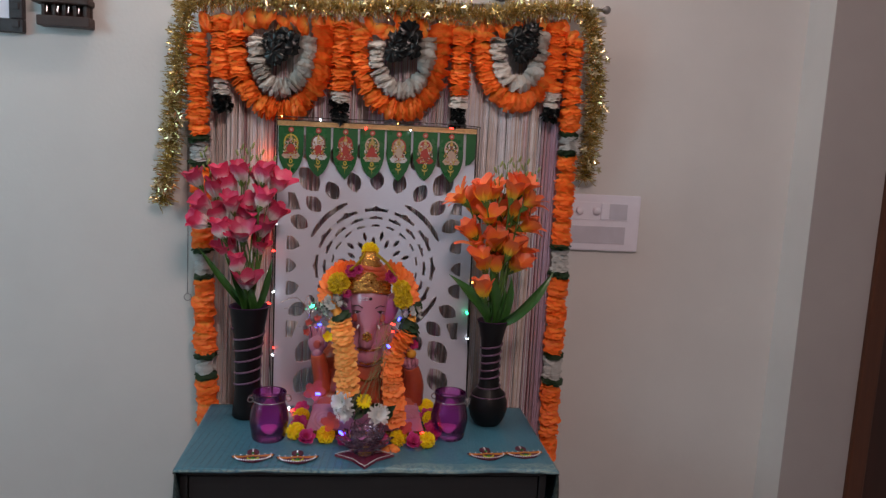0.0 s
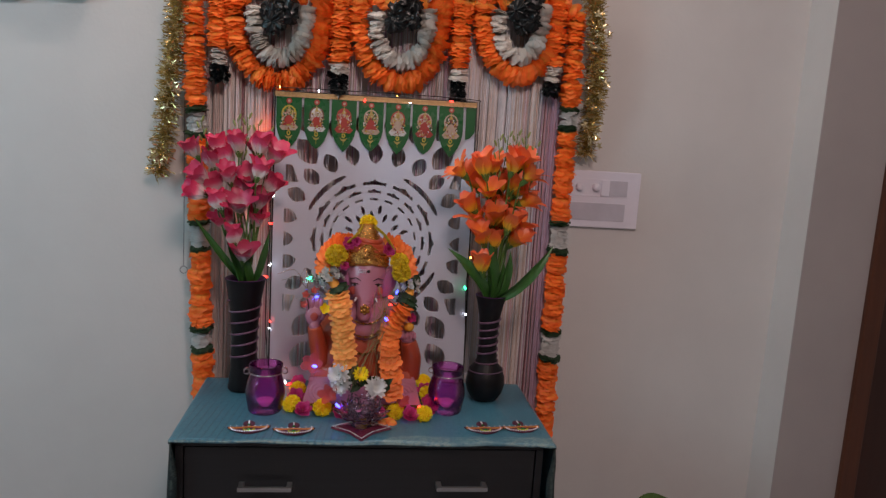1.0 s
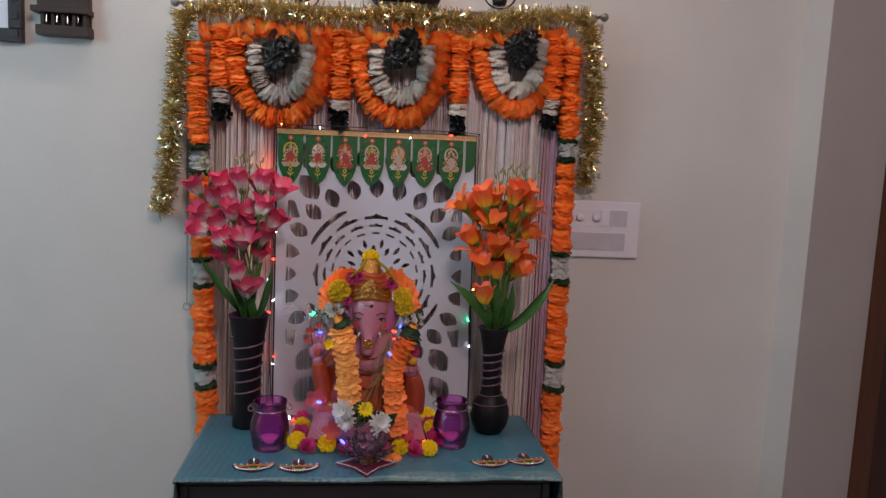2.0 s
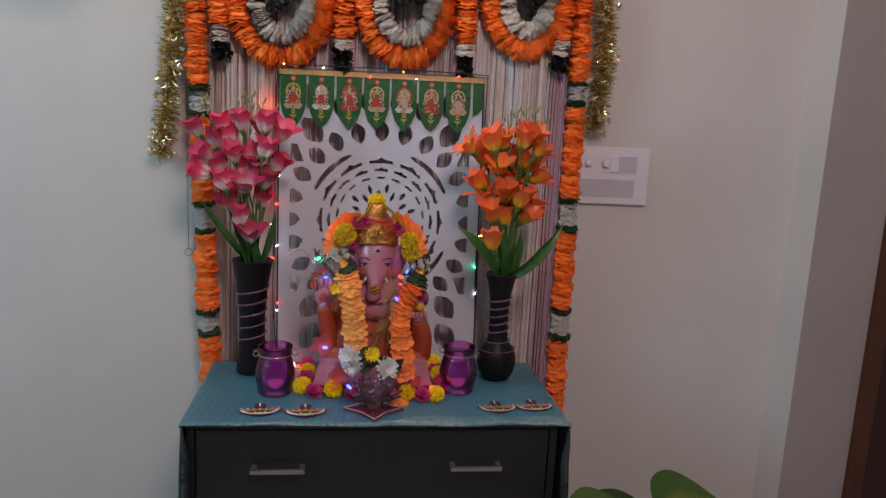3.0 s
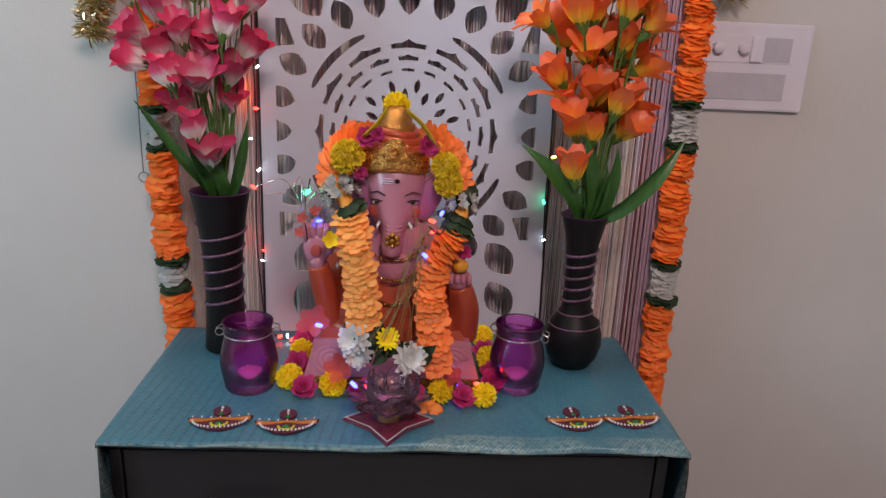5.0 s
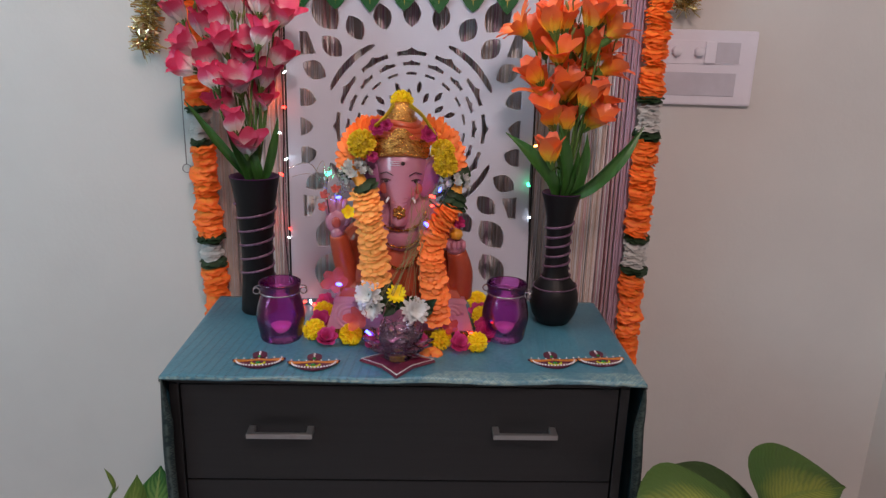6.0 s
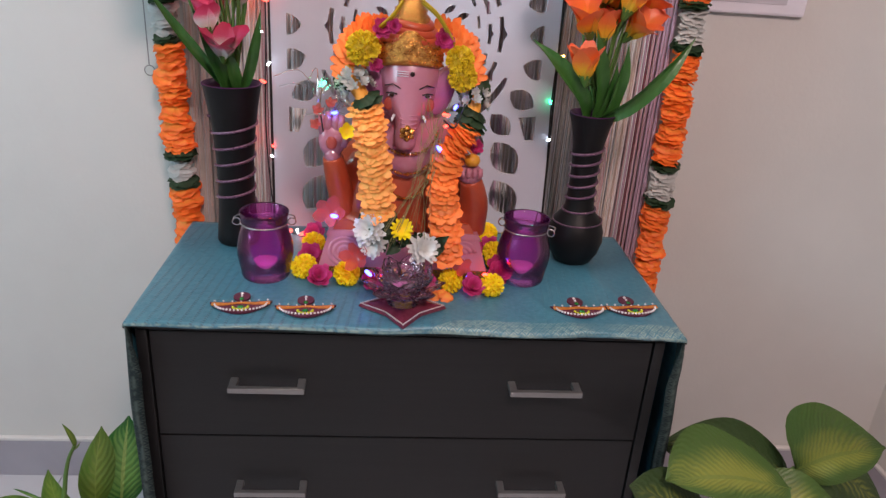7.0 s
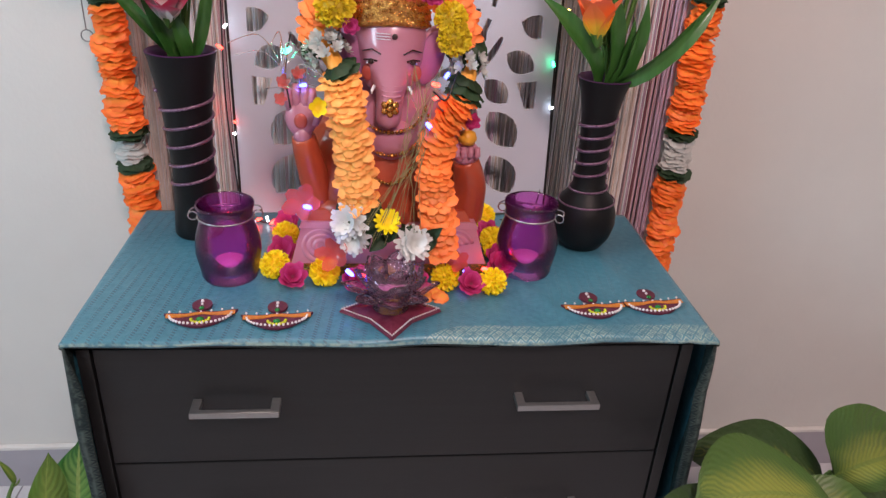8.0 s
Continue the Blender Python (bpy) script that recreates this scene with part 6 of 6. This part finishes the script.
lights("black-wired coloured fairy lights along the screen's edges", (0.002, -0.045, 0),
       (((-0.276, -0.060, 1.488), (-0.278, -0.062, 1.3), (-0.276, -0.06, 1.1), (-0.281, -0.064, 0.92), (-0.276, -0.066, 0.80), (-0.262, -0.085, 0.720), (-0.225, -0.12, 0.7025), (-0.17, -0.10, 0.7025)),
        ((-0.276, -0.061, 1.487), (-0.1, -0.063, 1.490), (0.1, -0.063, 1.492), (0.255, -0.060, 1.490), (0.268, -0.060, 1.478), (0.269, -0.060, 1.40), (0.269, -0.061, 1.2), (0.266, -0.061, 1.0), (0.270, -0.063, 0.85), (0.262, -0.072, 0.735), (0.235, -0.10, 0.7025), (0.19, -0.10, 0.7025))),
       (("amber", -0.285, -0.066, 1.205, 1.0), ("white", -0.270, -0.066, 1.203, 1.0), ("white", -0.285, -0.068, 1.075, 0.9), ("red", -0.268, -0.068, 0.862, 1.0), ("white", -0.270, -0.068, 0.842, 0.8), ("red", -0.205, -0.125, 0.706, 1.5), ("red", -0.185, -0.120, 0.708, 1.3), ("red", -0.232, -0.118, 0.707, 1.3), ("white", -0.218, -0.116, 0.708, 1.0), ("red", -0.274, -0.068, 1.130, 1.2), ("red", -0.282, -0.068, 0.985, 1.2), ("white", -0.272, -0.068, 1.018, 1.0), ("red", -0.278, -0.068, 1.318, 1.1), ("red", 0.190, -0.068, 1.482, 1.1), ("white", 0.268, -0.068, 0.900, 1.0),
        ("green", 0.262, -0.068, 0.975, 1.2), ("amber", 0.273, -0.068, 1.062, 1.1), ("amber", 0.272, -0.068, 1.345, 0.9), ("white", 0.274, -0.068, 1.26, 0.8), ("red", -0.04, -0.068, 1.468, 1.0), ("white", 0.08, -0.068, 1.470, 1.0), ("white", -0.16, -0.068, 1.484, 0.8), ("amber", -0.26, -0.068, 1.488, 0.8), ("amber", 0.045, -0.068, 1.486, 0.8)))
lights("coloured fairy lights with red film flowers wound on the idol", (0, DY, 0),
       (((-0.150, -0.225, 1.045), (-0.156, -0.25, 1.00), (-0.150, -0.262, 0.955)), ((0.040, -0.29, 0.99), (0.060, -0.275, 0.975), (0.075, -0.26, 1.01))),
       (("green", -0.152, -0.248, 1.028, 1.4), ("blue", -0.132, -0.258, 0.985, 1.2), ("blue", 0.036, -0.298, 0.945, 1.4), ("red", 0.045, -0.262, 0.992, 1.4), ("red", 0.047, -0.266, 0.975, 1.2), ("blue", 0.060, -0.263, 1.005, 1.3), ("blue", -0.130, -0.292, 0.822, 1.5), ("blue", -0.071, -0.336, 0.742, 1.5), ("red", -0.052, -0.332, 0.735, 1.2), ("red", 0.128, -0.300, 0.728, 1.4), ("blue", 0.100, -0.300, 0.725, 1.2)))
fl = dressed([petal_disc(120, 1.0, 5, 1, 0.7, 0.85)], RED_P)
for x, y, z, r in ((-0.138, -0.285, 0.826, 0.028), (-0.092, -0.318, 0.760, 0.026), (-0.160, -0.258, 0.988, 0.011), (-0.140, -0.258, 1.000, 0.010), (0.088, -0.298, 0.740, 0.018), (-0.163, -0.262, 0.966, 0.010)):
    tagged(put("film_flower", fl[0], None, (x, y + DY, z), (g.uniform(-0.4, 0.4), -1, 0.5), r, g), "translucent red film flower around a fairy light", "flower", "film flowers")
tagged(put("film_flower", dressed([petal_disc(121, 1.0, 5, 1, 0.6, 1.1)], YELLOW_P)[0], None, (-0.112, -0.290 + DY, 0.965), (0.3, -1, 0.3), 0.013, g), "yellow film flower by the idol's raised palm", "flower", "film flowers")

SPARKLE = thin_glass("clear_film", (0.97, 0.97, 0.98), (0.75, 0.75, 0.78), 0.35, 0.04)
strands = thing("film_strands", "curled clear glittering film strands by the idol's raised palm", "film strands", (-0.150, -0.255 + DY, 1.010))
for k in range(18):
    a, h = g.uniform(-1.2, 1.2), g.uniform(0.02, 0.05)
    x, z = g.uniform(-0.016, 0.022), g.uniform(-0.045, 0.012)
    part("strand", tube(smooth_line([(x, 0.0, z), (x + h * math.sin(a) * 0.6, g.uniform(-0.02, 0.01), z + h * math.cos(a)), (x + h * math.sin(a) * 1.5, g.uniform(-0.025, 0.01), z + h * math.cos(a) * 0.7)], 5), 0.0006, 4), SPARKLE, strands)

# ---------- switchboard ----------
sw = thing("switchboard", "white modular switchboard with knobs and one switch on the wall", "switchboard", (0.671, -0.001, 1.235))
sw.scale = (1.04, 1, 1.035)
part("cover_plate", box(-0.107, 0.107, -0.012, 0, -0.0805, 0.0805, 0.005), PLASTIC, sw)
part("module_strip", box(-0.094, 0.072, -0.0135, -0.011, 0.008, 0.058, 0.001), PLASTIC, sw)
part("module_strip", box(-0.096, 0.066, -0.0135, -0.011, -0.060, -0.010, 0.001), PLASTIC_GREY, sw, "grey blank strip")
part("blank_insert", box(0.016, 0.068, -0.0142, -0.0132, 0.011, 0.055, 0.0005), PLASTIC_GREY, sw)
part("switch_rocker", box(-0.010, 0.013, -0.0185, -0.0134, 0.010, 0.056, 0.002), PLASTIC, sw, "white switch")
for x in (-0.073, -0.024):
    kn = bmesh.new()
    lathe([(0.0, 0.012), (0.009, 0.0115), (0.0105, 0.009), (0.0105, 0.0), (0.0, 0.0)], 18, kn)
    bmesh.ops.transform(kn, matrix=Matrix.Translation((x, -0.0136, 0.034)) @ Matrix.Rotation(radians(90), 4, "X"), verts=kn.verts)
    part("knob", kn, PLASTIC, sw, "round white knob", True)

# ---------- things on the wall above ----------
CARVED = mat("dark_carved_wood", (0.020, 0.014, 0.016), (0.032, 0.022, 0.024), 60, 0.5, bump=0.6, bscale=150)
BROWN = mat("dark_brown_wood", (0.050, 0.024, 0.018), (0.035, 0.017, 0.013), 14, 0.5, bump=0.3, stretch=(2, 20, 20))
IRON = mat("black_iron", (0.012, 0.012, 0.013), None, 30, 0.5, 0.3)
pf = thing("picture_frame", "dark carved wooden picture frame with a pale sheet on the wall", "picture frame", (-0.934, -0.002, 1.667))
for x0, x1, z0, z1 in ((-0.30, 0, 0, 0.034), (-0.30, 0, 0.366, 0.40), (-0.30, -0.266, 0.0345, 0.3655), (-0.034, 0, 0.0345, 0.3655)):
    part("frame_bar", box(x0, x1, -0.022, 0, z0, z1, 0.003), CARVED, pf)
for k in range(8):
    part("carved_stud", box(-0.026, -0.008, -0.0255, -0.0215, 0.012 + 0.045 * k, 0.03 + 0.045 * k, 0.002), CARVED, pf)
for k in range(5):
    part("carved_stud", box(-0.075 - 0.045 * k, -0.057 - 0.045 * k, -0.0255, -0.0215, 0.009, 0.025, 0.002), CARVED, pf)
part("sheet", box(-0.266, -0.034, -0.012, -0.006, 0.0345, 0.3655), PLASTIC, pf, "pale plain sheet")
kh = thing("letter_rack", "small dark brown wooden wall rack with slots", "rack", (-0.828, -0.001, 1.688))
part("lower_rail", box(-0.066, 0.066, -0.042, 0, 0.0, 0.026, 0.003), BROWN, kh)
part("back_board", box(-0.060, 0.060, -0.010, 0, 0.026, 0.060), BROWN, kh)
part("ledge", box(-0.074, 0.066, -0.052, 0, 0.056, 0.072, 0.003), BROWN, kh)
part("upper_board", box(-0.066, 0.062, -0.030, 0, 0.0725, 0.20, 0.003), BROWN, kh)
for k in range(5):
    part("slot_bar", box(-0.056 + 0.026 * k, -0.046 + 0.026 * k, -0.034, -0.0105, 0.0262, 0.0558, 0.002), BROWN, kh)
for k in range(4):
    part("hook", tube([(-0.040 + 0.026 * k, -0.036, 0.050), (-0.040 + 0.026 * k, -0.038, 0.034)], 0.0015, 6), WIRE, kh, "bright metal hook")
sh = thing("iron_wall_shelf", "small dark wooden wall shelf on black iron scrolls", "wall shelf", (0.058, -0.001, 1.828))
part("shelf_board", box(-0.095, 0.095, -0.06, 0, 0.016, 0.038, 0.003), BROWN, sh)
for s in (-1, 1):
    part("iron_scroll", tube([(s * (0.095 - 0.035 * t - 0.018 * (1 - t) * math.cos(6 * t)), -0.03, -0.002 + 0.014 * t + 0.012 * math.sin(6 * t)) for t in [k / 16 for k in range(17)]], 0.0028, 6), IRON, sh, "black iron scroll")
part("iron_bar", tube([(-0.06, -0.03, 0.012), (0.06, -0.03, 0.012)], 0.003, 6), IRON, sh)
for x, lab in ((0.318, ""), (-0.218, "")):
    cs = thing("candle_sconce", "black iron ring sconce with a red candle on the wall", "candle sconce", (x, -0.04, 1.845 if x > 0 else 1.805), group="candle sconces")
    part("iron_ring", tube([(0.046 * math.cos(k * 0.2618), 0, 0.035 + 0.042 * math.sin(k * 0.2618)) for k in range(24)], 0.0025, 6, closed=True), IRON, cs)
    part("cup", lathe([(0.0, 0.002), (0.018, 0.002), (0.021, 0.018), (0.019, 0.018), (0.0, 0.008)], 18), IRON, cs, "", True)
    part("candle", lathe([(0.0, 0.0085), (0.0165, 0.0085), (0.0165, 0.06), (0.0, 0.062)], 18), mat("red_wax", (0.40, 0.012, 0.012), None, 20, 0.4), cs, "red candle", True)
    part("wall_arm", tube([(0, 0.038, 0.03), (0, 0.0, 0.0)], 0.003, 6), IRON, cs)

# ---------- plants beside the chest ----------


def variegated(name, edge, heart, vein, spread, slope, fine, rim=0.045, wander=13.0):
    """Leaf pigment by the leaf's own length and breadth: a pale heart broken by slanting streaks."""
    m, nt, b = shader(name)
    uv = nt.nodes.new("ShaderNodeUVMap")
    sep = nt.nodes.new("ShaderNodeSeparateXYZ")
    nt.links.new(uv.outputs[0], sep.inputs[0])

    def op(kind, a, c=None):
        n = nt.nodes.new("ShaderNodeMath")
        n.operation = kind
        for i, v in enumerate((a, c)):
            if v is None:
                continue
            if isinstance(v, (int, float)):
                n.inputs[i].default_value = v
            else:
                nt.links.new(v, n.inputs[i])
        return n.outputs[0]

    across = op("MULTIPLY", op("ABSOLUTE", op("SUBTRACT", sep.outputs["X"], 0.5)), 2.0)
    tc = nt.nodes.new("ShaderNodeTexCoord")
    n1 = node(nt, "ShaderNodeTexNoise", Scale=45.0, Detail=4.0)
    n2 = node(nt, "ShaderNodeTexNoise", Scale=16.0, Detail=2.0)
    for n in (n1, n2):
        nt.links.new(tc.outputs["Object"], n.inputs["Vector"])
    streak = op("SINE", op("ADD", op("MULTIPLY", op("SUBTRACT", sep.outputs["Y"], op("MULTIPLY", across, 0.30)), slope * 6.2832), op("MULTIPLY", n1.outputs["Fac"], wander)))
    along_ = op("SUBTRACT", 1.0, op("ABSOLUTE", op("MULTIPLY", op("SUBTRACT", sep.outputs["Y"], 0.48), 2.1)))
    heartm = op("MINIMUM", op("SUBTRACT", spread, across), along_)
    heartm = op("ADD", heartm, op("MULTIPLY", op("SUBTRACT", n2.outputs["Fac"], 0.5), 0.7))
    fac = op("MULTIPLY", heartm, op("ADD", 1.2, op("MULTIPLY", streak, fine)))
    r = nt.nodes.new("ShaderNodeValToRGB")
    r.color_ramp.elements[0].position, r.color_ramp.elements[1].position = 0.16, 0.70
    r.color_ramp.elements[0].color, r.color_ramp.elements[1].color = (*edge, 1), (*heart, 1)
    nt.links.new(fac, r.inputs[0])
    mx = nt.nodes.new("ShaderNodeMixRGB")
    mx.inputs[2].default_value = (*vein, 1)
    nt.links.new(r.outputs[0], mx.inputs[1])
    nt.links.new(op("MULTIPLY", op("LESS_THAN", across, rim), 0.7), mx.inputs[0])
    nt.links.new(mx.outputs[0], b.inputs["Base Color"])
    b.inputs["Roughness"].default_value = 0.45
    bp = node(nt, "ShaderNodeBump", Strength=0.22, Distance=0.003)
    nt.links.new(op("ADD", streak, op("MULTIPLY", n1.outputs["Fac"], 2.0)), bp.inputs["Height"])
    nt.links.new(bp.outputs[0], b.inputs["Normal"])
    return m


DIEFF = variegated("pale_hearted_leaf", (0.062, 0.125, 0.024), (0.23, 0.27, 0.046), (0.15, 0.21, 0.042), 0.74, 22.0, 0.32, 0.045, 10.0)
DUSK = variegated("dark_hearted_leaf", (0.035, 0.070, 0.020), (0.15, 0.18, 0.035), (0.06, 0.09, 0.03), 0.45, 13.0, 1.0)
CALA = variegated("veined_leaf", (0.030, 0.150, 0.028), (0.15, 0.33, 0.075), (0.33, 0.44, 0.13), 0.95, 13.0, 0.6, 0.06, 5.0)
OLIVE = variegated("olive_leaf", (0.10, 0.190, 0.026), (0.18, 0.28, 0.045), (0.24, 0.33, 0.07), 0.7, 9.0, 0.35, 0.045, 5.0)
POT = mat("clay_pot", (0.20, 0.10, 0.06), (0.16, 0.08, 0.05), 20, 0.7, bump=0.2)
SOIL = mat("soil", (0.03, 0.02, 0.015), None, 80, 0.95, bump=0.8)


def broad(base, mid, tip, e1, e2, p1, p2, cup=0.18, n=17):
    """A broad leaf on a bent midrib; e1 and e2 reach from the rib to the widest edge on either side, at shares p1 and p2."""
    rib = [Vector(p) for p in smooth_line([base, mid, tip], (n - 1) // 2)]
    m = len(rib)
    e1, e2 = Vector(e1), Vector(e2)
    nrm = (Vector(tip) - Vector(base)).cross(e1 - e2).normalized()
    bm = bmesh.new()
    uvl = bm.loops.layers.uv.new("UVMap")
    rows, cols = [], (-1, -0.8, -0.55, -0.28, 0, 0.28, 0.55, 0.8, 1)
    for j, c in enumerate(rib):
        t = j / (m - 1)
        row = []
        for s in cols:
            e, p = (e2, p2) if s > 0 else (e1, p1)
            k = math.log(0.5) / math.log(p)
            w = math.sin(math.pi * min(0.985, 0.015 + t) ** k) ** (0.72 if t < 0.5 else 0.72 + 0.9 * (t - 0.5)) if 0 < t < 1 else 0.02
            q = abs(s)
            ripple = 0.035 * e.length * q * math.sin(13 * t + 4 * s)
            row.append(bm.verts.new(c + e * q * w + nrm * (cup * e.length * w * (q - q * q) * 1.2 + ripple)))
        rows.append(row)
    for j in range(m - 1):
        for s in range(8):
            f = bm.faces.new((rows[j][s], rows[j][s + 1], rows[j + 1][s + 1], rows[j + 1][s]))
            for lo, (u, v) in zip(f.loops, ((s, j), (s + 1, j), (s + 1, j + 1), (s, j + 1))):
                lo[uvl].uv = (u / 8, v / (m - 1))
            f.smooth = True
    return bm


def plant(name, label, at, leaves):
    th = thing(name, label, "plant", at, group="floor plants")
    o = Vector(at)
    part("pot", lathe([(0.0, 0.001), (0.060, 0.001), (0.080, 0.115), (0.085, 0.115), (0.085, 0.130), (0.077, 0.130), (0.074, 0.112), (0.0, 0.112)], 28), POT, th, "plain clay pot", True)
    part("soil", lathe([(0.0, 0.116), (0.072, 0.113)], 20), SOIL, th)
    for k, (base, mid, tip, e1, e2, p1, p2, m) in enumerate(leaves):
        part("leaf", broad(Vector(base) - o, Vector(mid) - o, Vector(tip) - o, e1, e2, p1, p2), m, th)
        root = Vector((0.03 * math.cos(k * 2.1), 0.03 * math.sin(k * 2.1), 0.11))
        b = Vector(base) - o
        part("leaf_stalk", tube(smooth_line([root, root.lerp(b, 0.6) + Vector((0, 0.012, 0.02)), b], 5), 0.0035, 6), STEM, th, smooth=True)
    return th


plant("broad_leaved_plant", "artificial plant with broad yellow-streaked green leaves in a pot", (0.65, -0.47, FLOOR),
      (((0.690, -0.520, 0.436), (0.748, -0.528, 0.474), (0.850, -0.510, 0.478), (-0.064, 0.012, 0.108), (0.020, -0.022, -0.038), 0.40, 0.48, DIEFF),
       ((0.640, -0.585, 0.452), (0.525, -0.600, 0.486), (0.408, -0.618, 0.494), (-0.026, 0.055, 0.064), (0.012, -0.030, -0.026), 0.58, 0.45, DIEFF),
       ((0.712, -0.480, 0.385), (0.585, -0.480, 0.446), (0.445, -0.490, 0.462), (0.010, 0.030, 0.046), (0.0, -0.020, -0.050), 0.50, 0.50, DUSK),
       ((0.602, -0.550, 0.405), (0.680, -0.600, 0.408), (0.790, -0.640, 0.350), (0.012, 0.050, 0.042), (-0.020, -0.060, -0.050), 0.45, 0.50, DIEFF),
       ((0.700, -0.500, 0.424), (0.800, -0.510, 0.408), (0.886, -0.520, 0.340), (0.020, 0.030, 0.026), (-0.020, -0.030, -0.045), 0.50, 0.50, DUSK),
       ((0.520, -0.590, 0.370), (0.435, -0.610, 0.440), (0.352, -0.615, 0.480), (0.010, 0.030, 0.042), (-0.010, -0.030, -0.045), 0.55, 0.50, DUSK),
       ((0.590, -0.560, 0.370), (0.540, -0.620, 0.375), (0.460, -0.690, 0.310), (0.020, 0.050, 0.040), (-0.020, -0.050, -0.050), 0.50, 0.50, DIEFF),
       ((0.680, -0.560, 0.340), (0.690, -0.640, 0.345), (0.680, -0.730, 0.270), (-0.060, 0.010, 0.020), (0.060, -0.010, 0.010), 0.45, 0.45, DIEFF)))
lp = plant("veined_leaf_plant", "artificial plant with upright veined green leaves in a pot", (-0.565, -0.432, FLOOR),
           (((-0.514, -0.419, 0.247), (-0.498, -0.421, 0.346), (-0.481, -0.415, 0.450), (-0.052, -0.006, -0.004), (0.044, 0.012, 0.0), 0.48, 0.48, CALA),
            ((-0.552, -0.434, 0.262), (-0.539, -0.440, 0.351), (-0.521, -0.434, 0.442), (-0.029, -0.004, -0.006), (0.030, 0.012, 0.0), 0.42, 0.48, OLIVE),
            ((-0.591, -0.467, 0.262), (-0.598, -0.474, 0.314), (-0.606, -0.467, 0.374), (-0.026, 0.0, -0.006), (0.042, -0.010, -0.012), 0.40, 0.36, OLIVE),
            ((-0.605, -0.457, 0.281), (-0.629, -0.467, 0.309), (-0.667, -0.472, 0.337), (-0.010, 0.0, 0.012), (0.010, 0.0, -0.010), 0.45, 0.45, CALA),
            ((-0.605, -0.467, 0.247), (-0.662, -0.486, 0.295), (-0.724, -0.495, 0.290), (-0.012, 0.010, 0.026), (0.012, -0.012, -0.024), 0.45, 0.45, CALA),
            ((-0.605, -0.448, 0.238), (-0.681, -0.448, 0.262), (-0.776, -0.448, 0.247), (-0.010, 0.012, 0.028), (0.010, -0.012, -0.024), 0.45, 0.45, OLIVE),
            ((-0.596, -0.486, 0.238), (-0.624, -0.524, 0.281), (-0.662, -0.542, 0.304), (-0.030, 0.010, -0.006), (0.030, -0.010, 0.006), 0.45, 0.45, CALA),
            ((-0.615, -0.486, 0.247), (-0.653, -0.505, 0.314), (-0.695, -0.509, 0.351), (-0.026, 0.0, 0.0), (0.026, 0.0, -0.010), 0.45, 0.45, CALA),
            ((-0.624, -0.495, 0.238), (-0.681, -0.514, 0.290), (-0.757, -0.519, 0.328), (-0.014, 0.010, 0.026), (0.014, -0.010, -0.026), 0.45, 0.45, OLIVE),
            ((-0.596, -0.505, 0.238), (-0.601, -0.533, 0.290), (-0.615, -0.542, 0.337), (-0.028, 0.0, 0.0), (0.028, 0.0, 0.0), 0.45, 0.45, CALA),
            ((-0.558, -0.448, 0.210), (-0.558, -0.486, 0.243), (-0.553, -0.514, 0.271), (-0.035, 0.0, 0.0), (0.035, 0.0, 0.0), 0.45, 0.45, OLIVE),
            ((-0.525, -0.438, 0.191), (-0.501, -0.467, 0.238), (-0.482, -0.486, 0.276), (-0.030, 0.0, 0.010), (0.030, 0.0, -0.010), 0.45, 0.45, CALA)))
o = Vector((-0.565, -0.432, FLOOR))
part("young_stem", tube([Vector(p) - o for p in smooth_line([(-0.560, -0.455, 0.105), (-0.559, -0.518, 0.329), (-0.555, -0.520, 0.383), (-0.543, -0.520, 0.437), (-0.528, -0.520, 0.470)], 5)], [0.0050 - 0.0025 * k / 20 for k in range(21)], 8), STEM, lp, smooth=True)
part("young_leaf", blade(Vector((-0.528, -0.520, 0.468)) - o, Vector((-0.541, -0.522, 0.513)) - o, 0.010, (1, -0.6, 0.2), 0.10), OLIVE, lp)
part("young_leaf", blade(Vector((-0.533, -0.520, 0.460)) - o, Vector((-0.518, -0.522, 0.478)) - o, 0.006, (1, -0.6, 0.2), 0.05), OLIVE, lp)

# ---------- floor tiles ----------
tile_bm = box(-0.2985, 0.2985, -0.2985, 0.2985, -0.004, 0.0, 0.0008)
tile_me = bpy.data.meshes.new("tile")
tile_bm.to_mesh(tile_me)
tile_bm.free()
tile_me.materials.append(TILE)
for i in range(9):
    for j in range(7):
        ob = new("tile", tile_me)
        ob.parent = floor
        ob.location = (-2.3 + 0.6 * i - 0.02, -0.3 - 0.6 * j, FLOOR)
